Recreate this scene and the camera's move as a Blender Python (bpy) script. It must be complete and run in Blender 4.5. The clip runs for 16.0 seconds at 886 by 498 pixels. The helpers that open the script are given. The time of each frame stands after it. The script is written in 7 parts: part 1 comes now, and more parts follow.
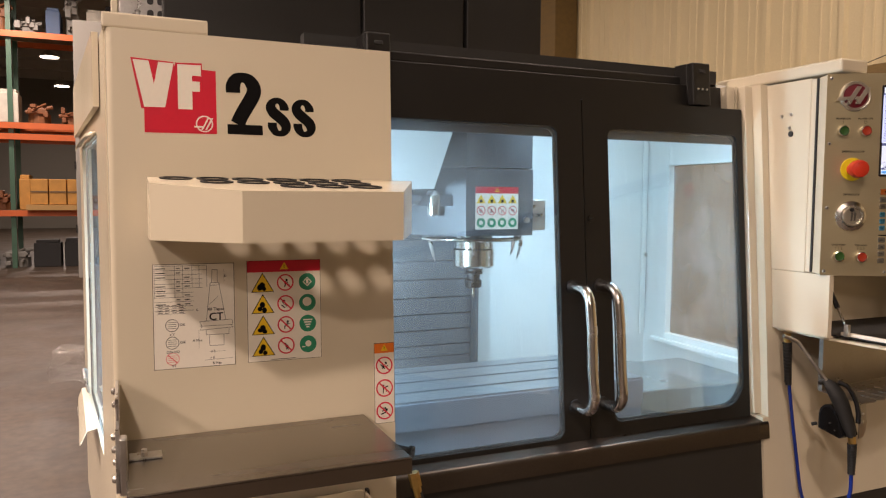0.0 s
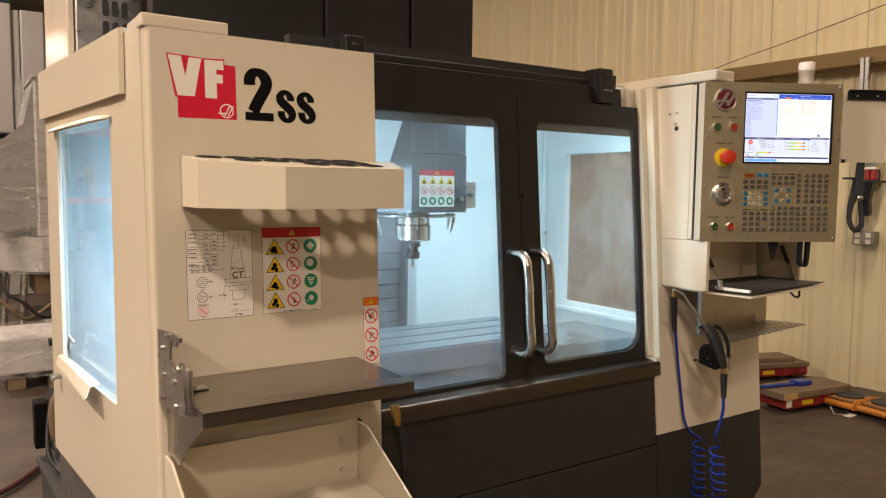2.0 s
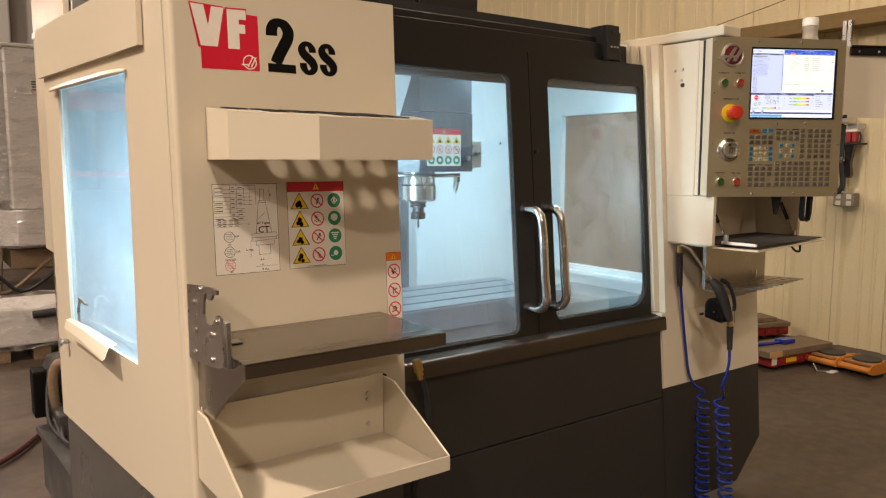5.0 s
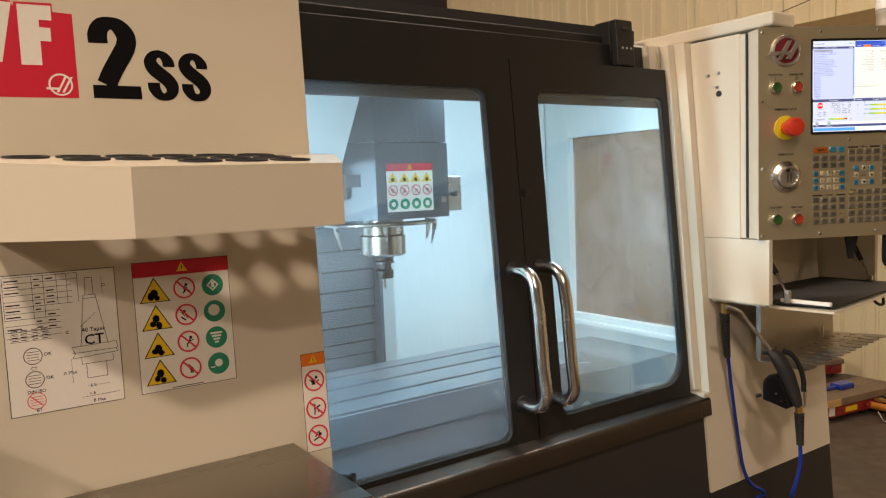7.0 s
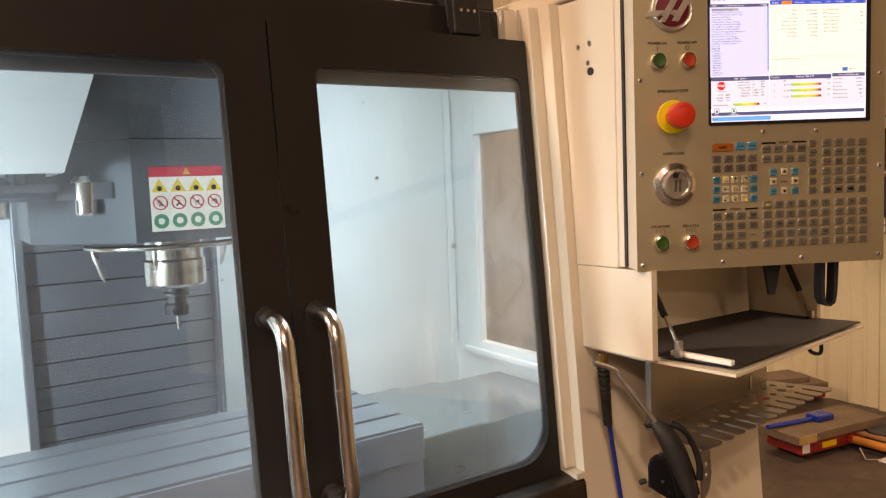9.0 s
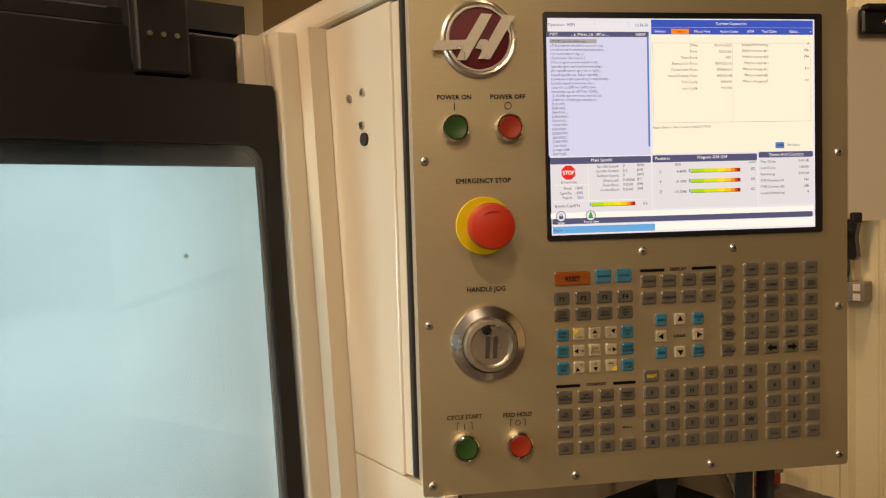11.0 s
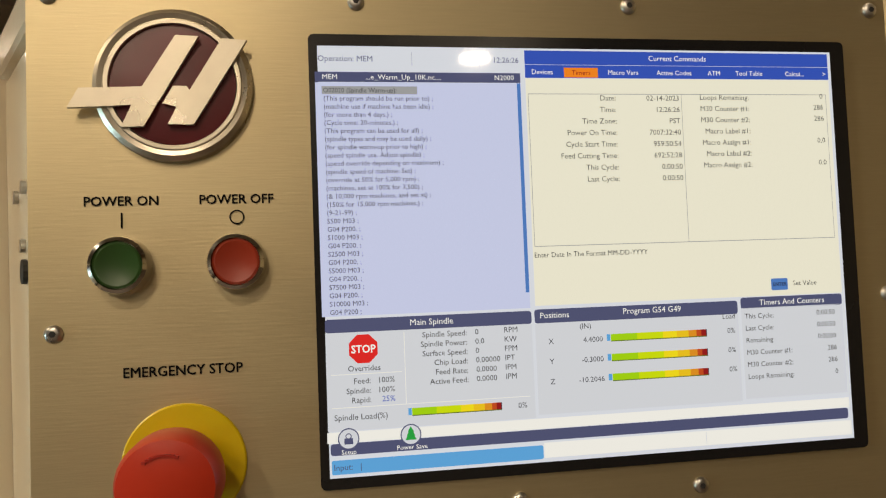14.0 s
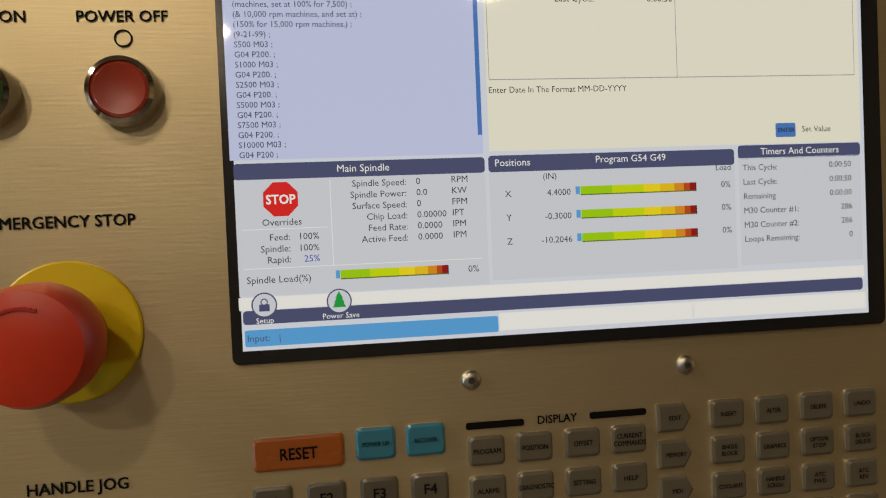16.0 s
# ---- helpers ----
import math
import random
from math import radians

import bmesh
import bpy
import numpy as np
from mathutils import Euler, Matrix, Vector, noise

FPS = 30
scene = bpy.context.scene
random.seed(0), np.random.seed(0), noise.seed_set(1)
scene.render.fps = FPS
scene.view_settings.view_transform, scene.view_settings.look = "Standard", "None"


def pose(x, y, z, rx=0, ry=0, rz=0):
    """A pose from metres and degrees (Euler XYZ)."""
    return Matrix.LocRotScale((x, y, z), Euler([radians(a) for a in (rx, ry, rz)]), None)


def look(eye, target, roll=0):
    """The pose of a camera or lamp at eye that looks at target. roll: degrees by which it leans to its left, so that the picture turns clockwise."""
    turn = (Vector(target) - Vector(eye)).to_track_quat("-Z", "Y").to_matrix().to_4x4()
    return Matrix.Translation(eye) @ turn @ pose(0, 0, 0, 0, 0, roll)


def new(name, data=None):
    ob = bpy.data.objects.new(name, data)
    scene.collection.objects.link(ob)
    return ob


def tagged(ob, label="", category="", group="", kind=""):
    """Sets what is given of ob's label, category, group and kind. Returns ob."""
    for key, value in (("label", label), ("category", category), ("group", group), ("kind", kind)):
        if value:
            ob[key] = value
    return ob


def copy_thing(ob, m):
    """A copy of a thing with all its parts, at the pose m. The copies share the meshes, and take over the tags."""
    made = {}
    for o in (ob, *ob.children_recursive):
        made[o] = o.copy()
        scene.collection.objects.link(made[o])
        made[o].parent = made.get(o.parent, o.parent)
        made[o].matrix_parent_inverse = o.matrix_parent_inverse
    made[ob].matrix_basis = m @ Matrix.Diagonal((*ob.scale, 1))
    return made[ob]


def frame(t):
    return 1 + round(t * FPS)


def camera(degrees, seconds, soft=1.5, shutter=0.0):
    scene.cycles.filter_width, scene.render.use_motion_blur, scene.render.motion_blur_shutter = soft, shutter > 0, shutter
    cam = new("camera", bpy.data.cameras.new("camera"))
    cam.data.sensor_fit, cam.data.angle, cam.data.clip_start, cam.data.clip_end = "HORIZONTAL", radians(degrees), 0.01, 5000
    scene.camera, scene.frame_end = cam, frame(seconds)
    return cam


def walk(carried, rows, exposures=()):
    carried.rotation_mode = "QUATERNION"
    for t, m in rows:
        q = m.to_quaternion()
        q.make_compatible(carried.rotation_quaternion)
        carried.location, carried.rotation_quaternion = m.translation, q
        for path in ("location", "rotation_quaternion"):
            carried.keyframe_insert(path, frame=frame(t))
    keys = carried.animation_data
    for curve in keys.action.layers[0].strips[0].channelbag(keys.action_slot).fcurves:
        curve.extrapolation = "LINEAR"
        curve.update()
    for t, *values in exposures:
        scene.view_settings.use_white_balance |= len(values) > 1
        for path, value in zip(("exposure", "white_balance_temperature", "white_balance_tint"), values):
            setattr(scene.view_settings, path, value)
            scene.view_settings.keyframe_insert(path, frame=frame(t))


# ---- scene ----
cam = camera(61.6, 16.0, 1.2)
PATH = [
    (0, (0.058, 0.046, 1.461), (0.848, 1.878, 1.326), 0.4),
    (0.5, (-0.074, -0.005, 1.458), (0.844, 1.767, 1.337), 0.3),
    (1, (-0.187, -0.086, 1.45), (0.823, 1.636, 1.33), 0.3),
    (1.5, (-0.262, -0.121, 1.445), (0.806, 1.565, 1.317), 0.4),
    (2, (-0.334, -0.143, 1.428), (0.766, 1.52, 1.269), 0.6),
    (2.5, (-0.409, -0.157, 1.402), (0.701, 1.496, 1.209), 0.8),
    (3, (-0.471, -0.151, 1.371), (0.643, 1.494, 1.138), 1.1),
    (3.2, (-0.486, -0.151, 1.359), (0.627, 1.492, 1.11), 1.2),
    (5.3, (-0.424, -0.023, 1.389), (0.746, 1.585, 1.171), -0.2),
    (5.5, (-0.375, 0.014, 1.403), (0.798, 1.621, 1.2), -0.4),
    (6, (-0.217, 0.103, 1.428), (0.948, 1.718, 1.251), -1.0),
    (6.5, (-0.082, 0.214, 1.433), (1.067, 1.842, 1.257), -1.5),
    (7, (0.044, 0.357, 1.435), (1.16, 2.007, 1.264), -2.2),
    (7.5, (0.179, 0.423, 1.429), (1.26, 2.095, 1.247), -2.6),
    (8, (0.383, 0.44, 1.431), (1.443, 2.126, 1.244), -2.8),
    (8.5, (0.556, 0.444, 1.435), (1.627, 2.123, 1.247), -2.6),
    (9, (0.727, 0.522, 1.439), (1.817, 2.19, 1.267), -2.3),
    (9.2, (0.795, 0.573, 1.452), (1.903, 2.231, 1.29), -2.1),
    (11.3, (1.421, 0.889, 1.571), (2.596, 2.506, 1.503), -1.8),
    (11.5, (1.455, 0.928, 1.577), (2.637, 2.541, 1.536), -1.9),
    (12, (1.53, 0.978, 1.608), (2.724, 2.582, 1.602), -1.7),
    (12.5, (1.613, 0.996, 1.622), (2.806, 2.601, 1.664), -1.7),
    (13, (1.677, 0.995, 1.631), (2.871, 2.598, 1.698), -1.8),
    (13.5, (1.703, 1.03, 1.631), (2.904, 2.627, 1.719), -1.9),
    (14, (1.726, 1.061, 1.632), (2.937, 2.649, 1.729), -2.2),
    (14.5, (1.751, 1.077, 1.624), (2.978, 2.654, 1.7), -2.4),
    (15, (1.757, 1.087, 1.618), (2.98, 2.669, 1.647), -2.3),
    (15.5, (1.769, 1.105, 1.603), (2.97, 2.704, 1.604), -2.4),
    (16, (1.793, 1.094, 1.584), (2.973, 2.709, 1.531), -2.4),
]
walk(cam, [(t, look(eye, target, roll)) for t, eye, target, roll in PATH],
     [(0.0, 0.06, 6500, 18), (1.2, 0.06, 6500, 13), (6.5, 0.03, 6500, 13), (7.8, 0.0, 6500, 13), (9.0, 0.12, 7900, 27), (11.5, -0.30, 8000, 10), (13.0, -0.40, 7300, 6), (14.5, -0.55, 7200, 5), (16.0, -0.72, 7100, 5)])

# ---------------------------------------------------------------- world and lamps
world = bpy.data.worlds.new("hall_ambience")
scene.world = world
world.use_nodes = True
world.node_tree.nodes["Background"].inputs[0].default_value = (1.0, 0.86, 0.70, 1)
world.node_tree.nodes["Background"].inputs[1].default_value = 0.02

WARM = (1.0, 0.82, 0.67)
COOL = (0.54, 0.82, 1.0)


def area(name, m, sx, sy, watts, colour, shape="RECTANGLE"):
    la = bpy.data.lights.new(name, "AREA")
    la.shape, la.size, la.size_y, la.energy, la.color = shape, sx, sy, watts, colour
    ob = new(name, la)
    ob.matrix_world = m
    return ob


# ---------------------------------------------------------------- materials
def rgba(c):
    return (c[0], c[1], c[2], 1)


def surface(name, colour, rough=0.5, metal=0.0, vary=0.08, scale=6.0, bump=0.0, grain=120.0, stain=0.0,
            stain_colour=(0.1, 0.08, 0.05), stretch=(1, 1, 1), spec=0.5, emit=None, strength=0.0, rough_vary=0.08):
    """Principled paint, metal or mineral: two scales of colour change, fine relief, patches of dirt."""
    mat = bpy.data.materials.new(name)
    mat.use_nodes = True
    nt = mat.node_tree
    b = nt.nodes["Principled BSDF"]
    N, L = nt.nodes.new, nt.links.new
    co = N("ShaderNodeTexCoord")
    mp = N("ShaderNodeMapping")
    mp.inputs["Scale"].default_value = stretch
    L(co.outputs["Object"], mp.inputs[0])
    n1 = N("ShaderNodeTexNoise")
    n1.inputs["Scale"].default_value, n1.inputs["Detail"].default_value = scale, 5
    n2 = N("ShaderNodeTexNoise")
    n2.inputs["Scale"].default_value, n2.inputs["Detail"].default_value = grain, 3
    L(mp.outputs[0], n1.inputs[0])
    L(mp.outputs[0], n2.inputs[0])
    add = N("ShaderNodeMath")
    add.operation = "ADD"
    L(n1.outputs[0], add.inputs[0])
    L(n2.outputs[0], add.inputs[1])
    rng = N("ShaderNodeMapRange")
    rng.inputs[1].default_value, rng.inputs[2].default_value = 0.6, 1.4
    rng.inputs[3].default_value, rng.inputs[4].default_value = 1 - vary, 1 + vary
    L(add.outputs[0], rng.inputs[0])
    mul = N("ShaderNodeMix")
    mul.data_type, mul.blend_type = "RGBA", "MULTIPLY"
    mul.inputs[0].default_value = 1
    mul.inputs[6].default_value = rgba(colour)
    L(rng.outputs[0], mul.inputs[7])
    out = mul.outputs[2]
    if stain > 0:
        n3 = N("ShaderNodeTexNoise")
        n3.inputs["Scale"].default_value, n3.inputs["Detail"].default_value = scale * 0.45, 8
        n3.inputs["Roughness"].default_value = 0.65
        L(mp.outputs[0], n3.inputs[0])
        cr = N("ShaderNodeMapRange")
        cr.inputs[1].default_value, cr.inputs[2].default_value = 0.52, 0.72
        cr.inputs[3].default_value, cr.inputs[4].default_value = 0, stain
        L(n3.outputs[0], cr.inputs[0])
        mx = N("ShaderNodeMix")
        mx.data_type = "RGBA"
        L(cr.outputs[0], mx.inputs[0])
        L(out, mx.inputs[6])
        mx.inputs[7].default_value = rgba(stain_colour)
        out = mx.outputs[2]
    L(out, b.inputs["Base Color"])
    rr = N("ShaderNodeMapRange")
    rr.inputs[1].default_value, rr.inputs[2].default_value = 0.3, 0.7
    rr.inputs[3].default_value, rr.inputs[4].default_value = max(0.02, rough - rough_vary), min(1, rough + rough_vary)
    L(n1.outputs[0], rr.inputs[0])
    L(rr.outputs[0], b.inputs["Roughness"])
    b.inputs["Metallic"].default_value = metal
    b.inputs["Specular IOR Level"].default_value = spec
    if bump > 0:
        bp = N("ShaderNodeBump")
        bp.inputs["Strength"].default_value, bp.inputs["Distance"].default_value = bump, 0.002
        L(n2.outputs[0], bp.inputs["Height"])
        L(bp.outputs[0], b.inputs["Normal"])
    if emit:
        b.inputs["Emission Color"].default_value = rgba(emit)
        b.inputs["Emission Strength"].default_value = strength
    return mat


def glass(name, tint=(0.92, 0.97, 0.97), base=0.065, rough=0.02, film=0.05):
    """A thin clear sheet, tinted, with a faint dried-coolant film and mirror gloss that grows at a slant."""
    mat = bpy.data.materials.new(name)
    mat.use_nodes = True
    nt = mat.node_tree
    nt.nodes.remove(nt.nodes["Principled BSDF"])
    N, L = nt.nodes.new, nt.links.new
    lw = N("ShaderNodeLayerWeight")
    lw.inputs[0].default_value = 0.5
    pw = N("ShaderNodeMath")
    pw.operation = "POWER"
    L(lw.outputs["Facing"], pw.inputs[0])
    pw.inputs[1].default_value = 5.0
    fr = N("ShaderNodeMapRange")
    fr.inputs[3].default_value, fr.inputs[4].default_value = base, 0.9
    L(pw.outputs[0], fr.inputs[0])
    tr = N("ShaderNodeBsdfTransparent")
    tr.inputs[0].default_value = rgba(tint)
    gl = N("ShaderNodeBsdfGlossy")
    gl.inputs[0].default_value = (1, 1, 1, 1)
    gl.inputs[1].default_value = rough
    co = N("ShaderNodeTexCoord")
    nz = N("ShaderNodeTexNoise")
    nz.inputs["Scale"].default_value, nz.inputs["Detail"].default_value = 3.0, 6
    L(co.outputs["Object"], nz.inputs[0])
    fm = N("ShaderNodeMapRange")
    fm.inputs[1].default_value, fm.inputs[2].default_value = 0.40, 0.80
    fm.inputs[3].default_value, fm.inputs[4].default_value = film * 0.4, film * 2.6
    L(nz.outputs[0], fm.inputs[0])
    tl = N("ShaderNodeBsdfTranslucent")
    tl.inputs[0].default_value = (0.95, 0.97, 1.0, 1)
    dim = N("ShaderNodeMixShader")
    L(fm.outputs[0], dim.inputs[0])
    L(tr.outputs[0], dim.inputs[1])
    L(tl.outputs[0], dim.inputs[2])
    mx = N("ShaderNodeMixShader")
    L(fr.outputs[0], mx.inputs[0])
    L(dim.outputs[0], mx.inputs[1])
    L(gl.outputs[0], mx.inputs[2])
    L(mx.outputs[0], nt.nodes["Material Output"].inputs[0])
    return mat


def glow(name, colour, strength):
    """A lit surface behind a smooth cover."""
    return surface(name, (0.01, 0.01, 0.012), 0.04, vary=0, emit=colour, strength=strength, rough_vary=0.0)


M = {}
M["cream"] = surface("cream_powder_coat", (0.66, 0.585, 0.44), 0.23, vary=0.025, scale=2.5, bump=0.12, grain=900, rough_vary=0.03)
M["cream_in"] = surface("white_inner_enamel", (0.80, 0.82, 0.80), 0.45, vary=0.03, scale=3, bump=0.05, grain=300, stain=0.10, stain_colour=(0.5, 0.5, 0.47))
M["dark"] = surface("dark_grey_powder_coat", (0.0125, 0.0115, 0.0105), 0.40, spec=0.35, vary=0.06, scale=3, bump=0.15, grain=900)
M["dark_low"] = surface("dark_grey_worn_coat", (0.024, 0.0225, 0.0205), 0.45, spec=0.4, vary=0.1, scale=3, bump=0.15, grain=700, stain=0.25, stain_colour=(0.028, 0.024, 0.02))
M["dark_sill"] = surface("worn_dark_sill", (0.085, 0.070, 0.058), 0.34, 0.85, vary=0.1, scale=4, bump=0.01, grain=200, spec=0.6, rough_vary=0.12)
# dark skirt paint for the left, its colour lightened for the lamplight there
M["grey_base"] = surface("lit_dark_skirt_paint", (0.075, 0.071, 0.065), 0.32, vary=0.1, scale=3, bump=0.15, grain=700, stain=0.2, stain_colour=(0.025, 0.023, 0.02))
M["black"] = surface("black_rubber", (0.012, 0.012, 0.012), 0.6, vary=0.1, bump=0.1, grain=300)
M["black_gloss"] = surface("black_plastic", (0.01, 0.01, 0.011), 0.25, vary=0.05)
# near-black paints the shade in slots, sockets and gaps; also some dark fittings
M["gap"] = surface("recess_shadow_metal", (0.02, 0.019, 0.018), 0.7, vary=0.1)
M["steel"] = surface("stainless_steel", (0.31, 0.285, 0.255), 0.22, 1.0, vary=0.07, scale=5, bump=0.03, grain=400, stretch=(0.3, 3, 1), stain=0.30, stain_colour=(0.25, 0.22, 0.19))
M["steel_polish"] = surface("polished_steel_tube", (0.60, 0.57, 0.53), 0.22, 1.0, vary=0.05, scale=20, grain=300)
M["zinc"] = surface("zinc_plated_steel", (0.55, 0.53, 0.50), 0.32, 1.0, vary=0.1, scale=30, bump=0.05)
M["alu"] = surface("brushed_control_face", (0.555, 0.47, 0.29), 0.42, 0.78, vary=0.05, scale=4, bump=0.05, grain=900, stretch=(0.06, 0.06, 1))
pb = M["alu"].node_tree.nodes["Principled BSDF"]      # brushed along the plate: the lamps smear upright
tan_ = M["alu"].node_tree.nodes.new("ShaderNodeTangent")
tan_.direction_type, tan_.axis = "RADIAL", "Z"
M["alu"].node_tree.links.new(tan_.outputs[0], pb.inputs["Tangent"])
pb.inputs["Anisotropic"].default_value = 0.35
pb.inputs["Anisotropic Rotation"].default_value = 0.25
M["alu_in"] = surface("ground_steel_covers", (0.62, 0.64, 0.64), 0.30, 0.9, vary=0.07, scale=8, bump=0.05, grain=200)
M["cast"] = surface("cast_iron_table", (0.33, 0.355, 0.38), 0.36, 0.6, vary=0.06, scale=12, bump=0.04, grain=300, rough_vary=0.04)
M["head"] = surface("head_grey_paint", (0.060, 0.068, 0.078), 0.45, vary=0.06, scale=4, bump=0.1, grain=500)
M["rack_steel"] = surface("dull_rack_steel", (0.30, 0.27, 0.235), 0.34, 0.9, vary=0.12, scale=9, bump=0.04, grain=300, stain=0.35, stain_colour=(0.12, 0.10, 0.085))
M["glass"] = glass("door_safety_glass", (0.93, 0.97, 0.98), film=0.05)
M["glass_side"] = glass("side_window_glass", (0.66, 0.64, 0.62), base=0.09, film=0.20)
M["glass_left"] = glass("left_window_glass", (0.86, 0.93, 0.98), base=0.10, film=0.11)
M["white"] = surface("white_sticker", (0.82, 0.765, 0.66), 0.4, vary=0.03)
M["red"] = surface("red_vinyl", (0.62, 0.012, 0.035), 0.35, vary=0.04)
M["dkred"] = surface("dark_red_enamel", (0.12, 0.006, 0.012), 0.3, vary=0.08)
M["ink"] = surface("black_ink", (0.005, 0.0045, 0.0045), 0.6, vary=0.03, spec=0.08)
M["yellow"] = surface("yellow_sign_ink", (0.85, 0.55, 0.015), 0.4, vary=0.05)
M["orange"] = surface("orange_sign_ink", (0.85, 0.20, 0.02), 0.4, vary=0.05)
M["green"] = surface("green_sign_ink", (0.02, 0.25, 0.13), 0.4, vary=0.05)
M["pink"] = surface("red_ring_ink", (0.68, 0.03, 0.06), 0.4, vary=0.05)
M["concrete"] = surface("old_concrete_floor", (0.068, 0.048, 0.033), 0.5, vary=0.55, scale=2.2, bump=0.3, grain=14, stain=0.9, stain_colour=(0.030, 0.023, 0.017))
M["tin"] = surface("cream_wall_sheet", (0.68, 0.57, 0.335), 0.45, vary=0.05, scale=1.2, bump=0.05, grain=60, stain=0.22, stain_colour=(0.46, 0.37, 0.22))
M["timber"] = surface("rough_timber", (0.21, 0.135, 0.045), 0.7, vary=0.22, scale=3, bump=0.3, grain=40, stretch=(6, 0.5, 6))
M["roof"] = surface("roof_sheet", (0.45, 0.42, 0.38), 0.7, vary=0.08, scale=0.5)
M["plaster"] = surface("painted_hall_wall", (0.24, 0.22, 0.19), 0.7, vary=0.08, scale=0.5)


# ---------------------------------------------------------------- mesh helpers
def box(bm, x0, x1, y0, y1, z0, z1, k=0.0, bevel=0.0, seg=2):
    """A box; with k its upright faces lean back by k metres a metre, hinged at z = 1."""
    v = [bm.verts.new((x, y + k * (z - 1.0), z)) for x in (x0, x1) for y in (y0, y1) for z in (z0, z1)]
    q = [(0, 1, 3, 2), (4, 6, 7, 5), (0, 4, 5, 1), (2, 3, 7, 6), (0, 2, 6, 4), (1, 5, 7, 3)]
    f = [bm.faces.new([v[i] for i in a]) for a in q]
    if bevel:
        e = {e for g in f for e in g.edges}
        bmesh.ops.bevel(bm, geom=list(e), offset=bevel, segments=seg, profile=0.5, affect="EDGES")
    return bm


def prism(bm, pts, a, b, axis="z", k=0.0):
    """A polygon pulled straight between a and b along an axis. pts: pairs on the two other axes, in the order x, y, z."""
    def place(p, h):
        if axis == "z":
            c = (p[0], p[1], h)
        elif axis == "y":
            c = (p[0], h, p[1])
        else:
            c = (h, p[0], p[1])
        return (c[0], c[1] + k * (c[2] - 1.0), c[2])
    lo, hi = [bm.verts.new(place(p, a)) for p in pts], [bm.verts.new(place(p, b)) for p in pts]
    n = len(pts)
    bm.faces.new(lo)
    bm.faces.new(hi[::-1])
    for i in range(n):
        bm.faces.new((lo[i], hi[i], hi[(i + 1) % n], lo[(i + 1) % n]))
    bmesh.ops.recalc_face_normals(bm, faces=bm.faces[:])
    return bm


def rounded(x0, x1, z0, z1, r, n=6):
    """A rectangle with round corners, as pairs; r is one radius or four (low left, low right, top right, top left)."""
    r = (r,) * 4 if not isinstance(r, tuple) else r
    out = []
    for (cx, cz, rad), start in zip(((x0 + r[0], z0 + r[0], r[0]), (x1 - r[1], z0 + r[1], r[1]), (x1 - r[2], z1 - r[2], r[2]), (x0 + r[3], z1 - r[3], r[3])), (180, 270, 0, 90)):
        for i in range(n + 1):
            a = radians(start + 90 * i / n)
            out.append((cx + rad * math.cos(a), cz + rad * math.sin(a)))
    return out


def holed(bm, outer, holes, y0, y1, k=0.0):
    """A plate in the x-z plane with holes through it, between y0 and y1."""
    for y in (y0, y1):
        edges = []
        for loop in [outer] + holes:
            vs = [bm.verts.new((p[0], y, p[1])) for p in loop]
            edges += [bm.edges.new((vs[i], vs[(i + 1) % len(vs)])) for i in range(len(vs))]
        bmesh.ops.triangle_fill(bm, edges=edges, use_beauty=True)
    bm.verts.ensure_lookup_table()
    half = sum(len(h) for h in [outer] + holes)
    base = 0
    for loop in [outer] + holes:
        n = len(loop)
        for i in range(n):
            j = (i + 1) % n
            bm.faces.new((bm.verts[base + i], bm.verts[base + j], bm.verts[half + base + j], bm.verts[half + base + i]))
        base += n
    bmesh.ops.recalc_face_normals(bm, faces=bm.faces[:])
    for v in bm.verts:
        v.co.y += k * (v.co.z - 1.0)
    return bm


def cyl(bm, p, q, r, n=16, r2=None, caps=True):
    """A round bar or cone from p to q."""
    p, q = Vector(p), Vector(q)
    d = q - p
    m = Matrix.Translation((p + q) / 2) @ d.to_track_quat("Z", "Y").to_matrix().to_4x4()
    bmesh.ops.create_cone(bm, cap_ends=caps, segments=n, radius1=r, radius2=r if r2 is None else r2, depth=d.length, matrix=m)
    return bm


def lathe(bm, prof, m=Matrix(), n=28):
    """Turned shape: pairs of radius and height, about the z axis of m."""
    rings = []
    for r, h in prof:
        rings.append([bm.verts.new(m @ Vector((r * math.cos(2 * math.pi * i / n), r * math.sin(2 * math.pi * i / n), h))) for i in range(n)])
    for a, b in zip(rings, rings[1:]):
        for i in range(n):
            bm.faces.new((a[i], a[(i + 1) % n], b[(i + 1) % n], b[i]))
    bm.faces.new(rings[0][::-1])
    bm.faces.new(rings[-1])
    return bm


def tube(bm, pts, r, n=10):
    """A hose or bent bar along points."""
    pts = [Vector(p) for p in pts]
    rings, up = [], Vector((0, 0, 1))
    for i, p in enumerate(pts):
        d = (pts[min(i + 1, len(pts) - 1)] - pts[max(i - 1, 0)]).normalized()
        if i == 0:
            side = d.cross(up) if abs(d.z) < 0.95 else d.cross(Vector((1, 0, 0)))
        side = (side - d * side.dot(d)).normalized()
        top = side.cross(d)
        rings.append([bm.verts.new(p + r * (side * math.cos(2 * math.pi * j / n) + top * math.sin(2 * math.pi * j / n))) for j in range(n)])
    for a, b in zip(rings, rings[1:]):
        for j in range(n):
            bm.faces.new((a[j], b[j], b[(j + 1) % n], a[(j + 1) % n]))
    bm.faces.new(rings[0])
    bm.faces.new(rings[-1][::-1])
    bmesh.ops.recalc_face_normals(bm, faces=bm.faces[:])
    return bm


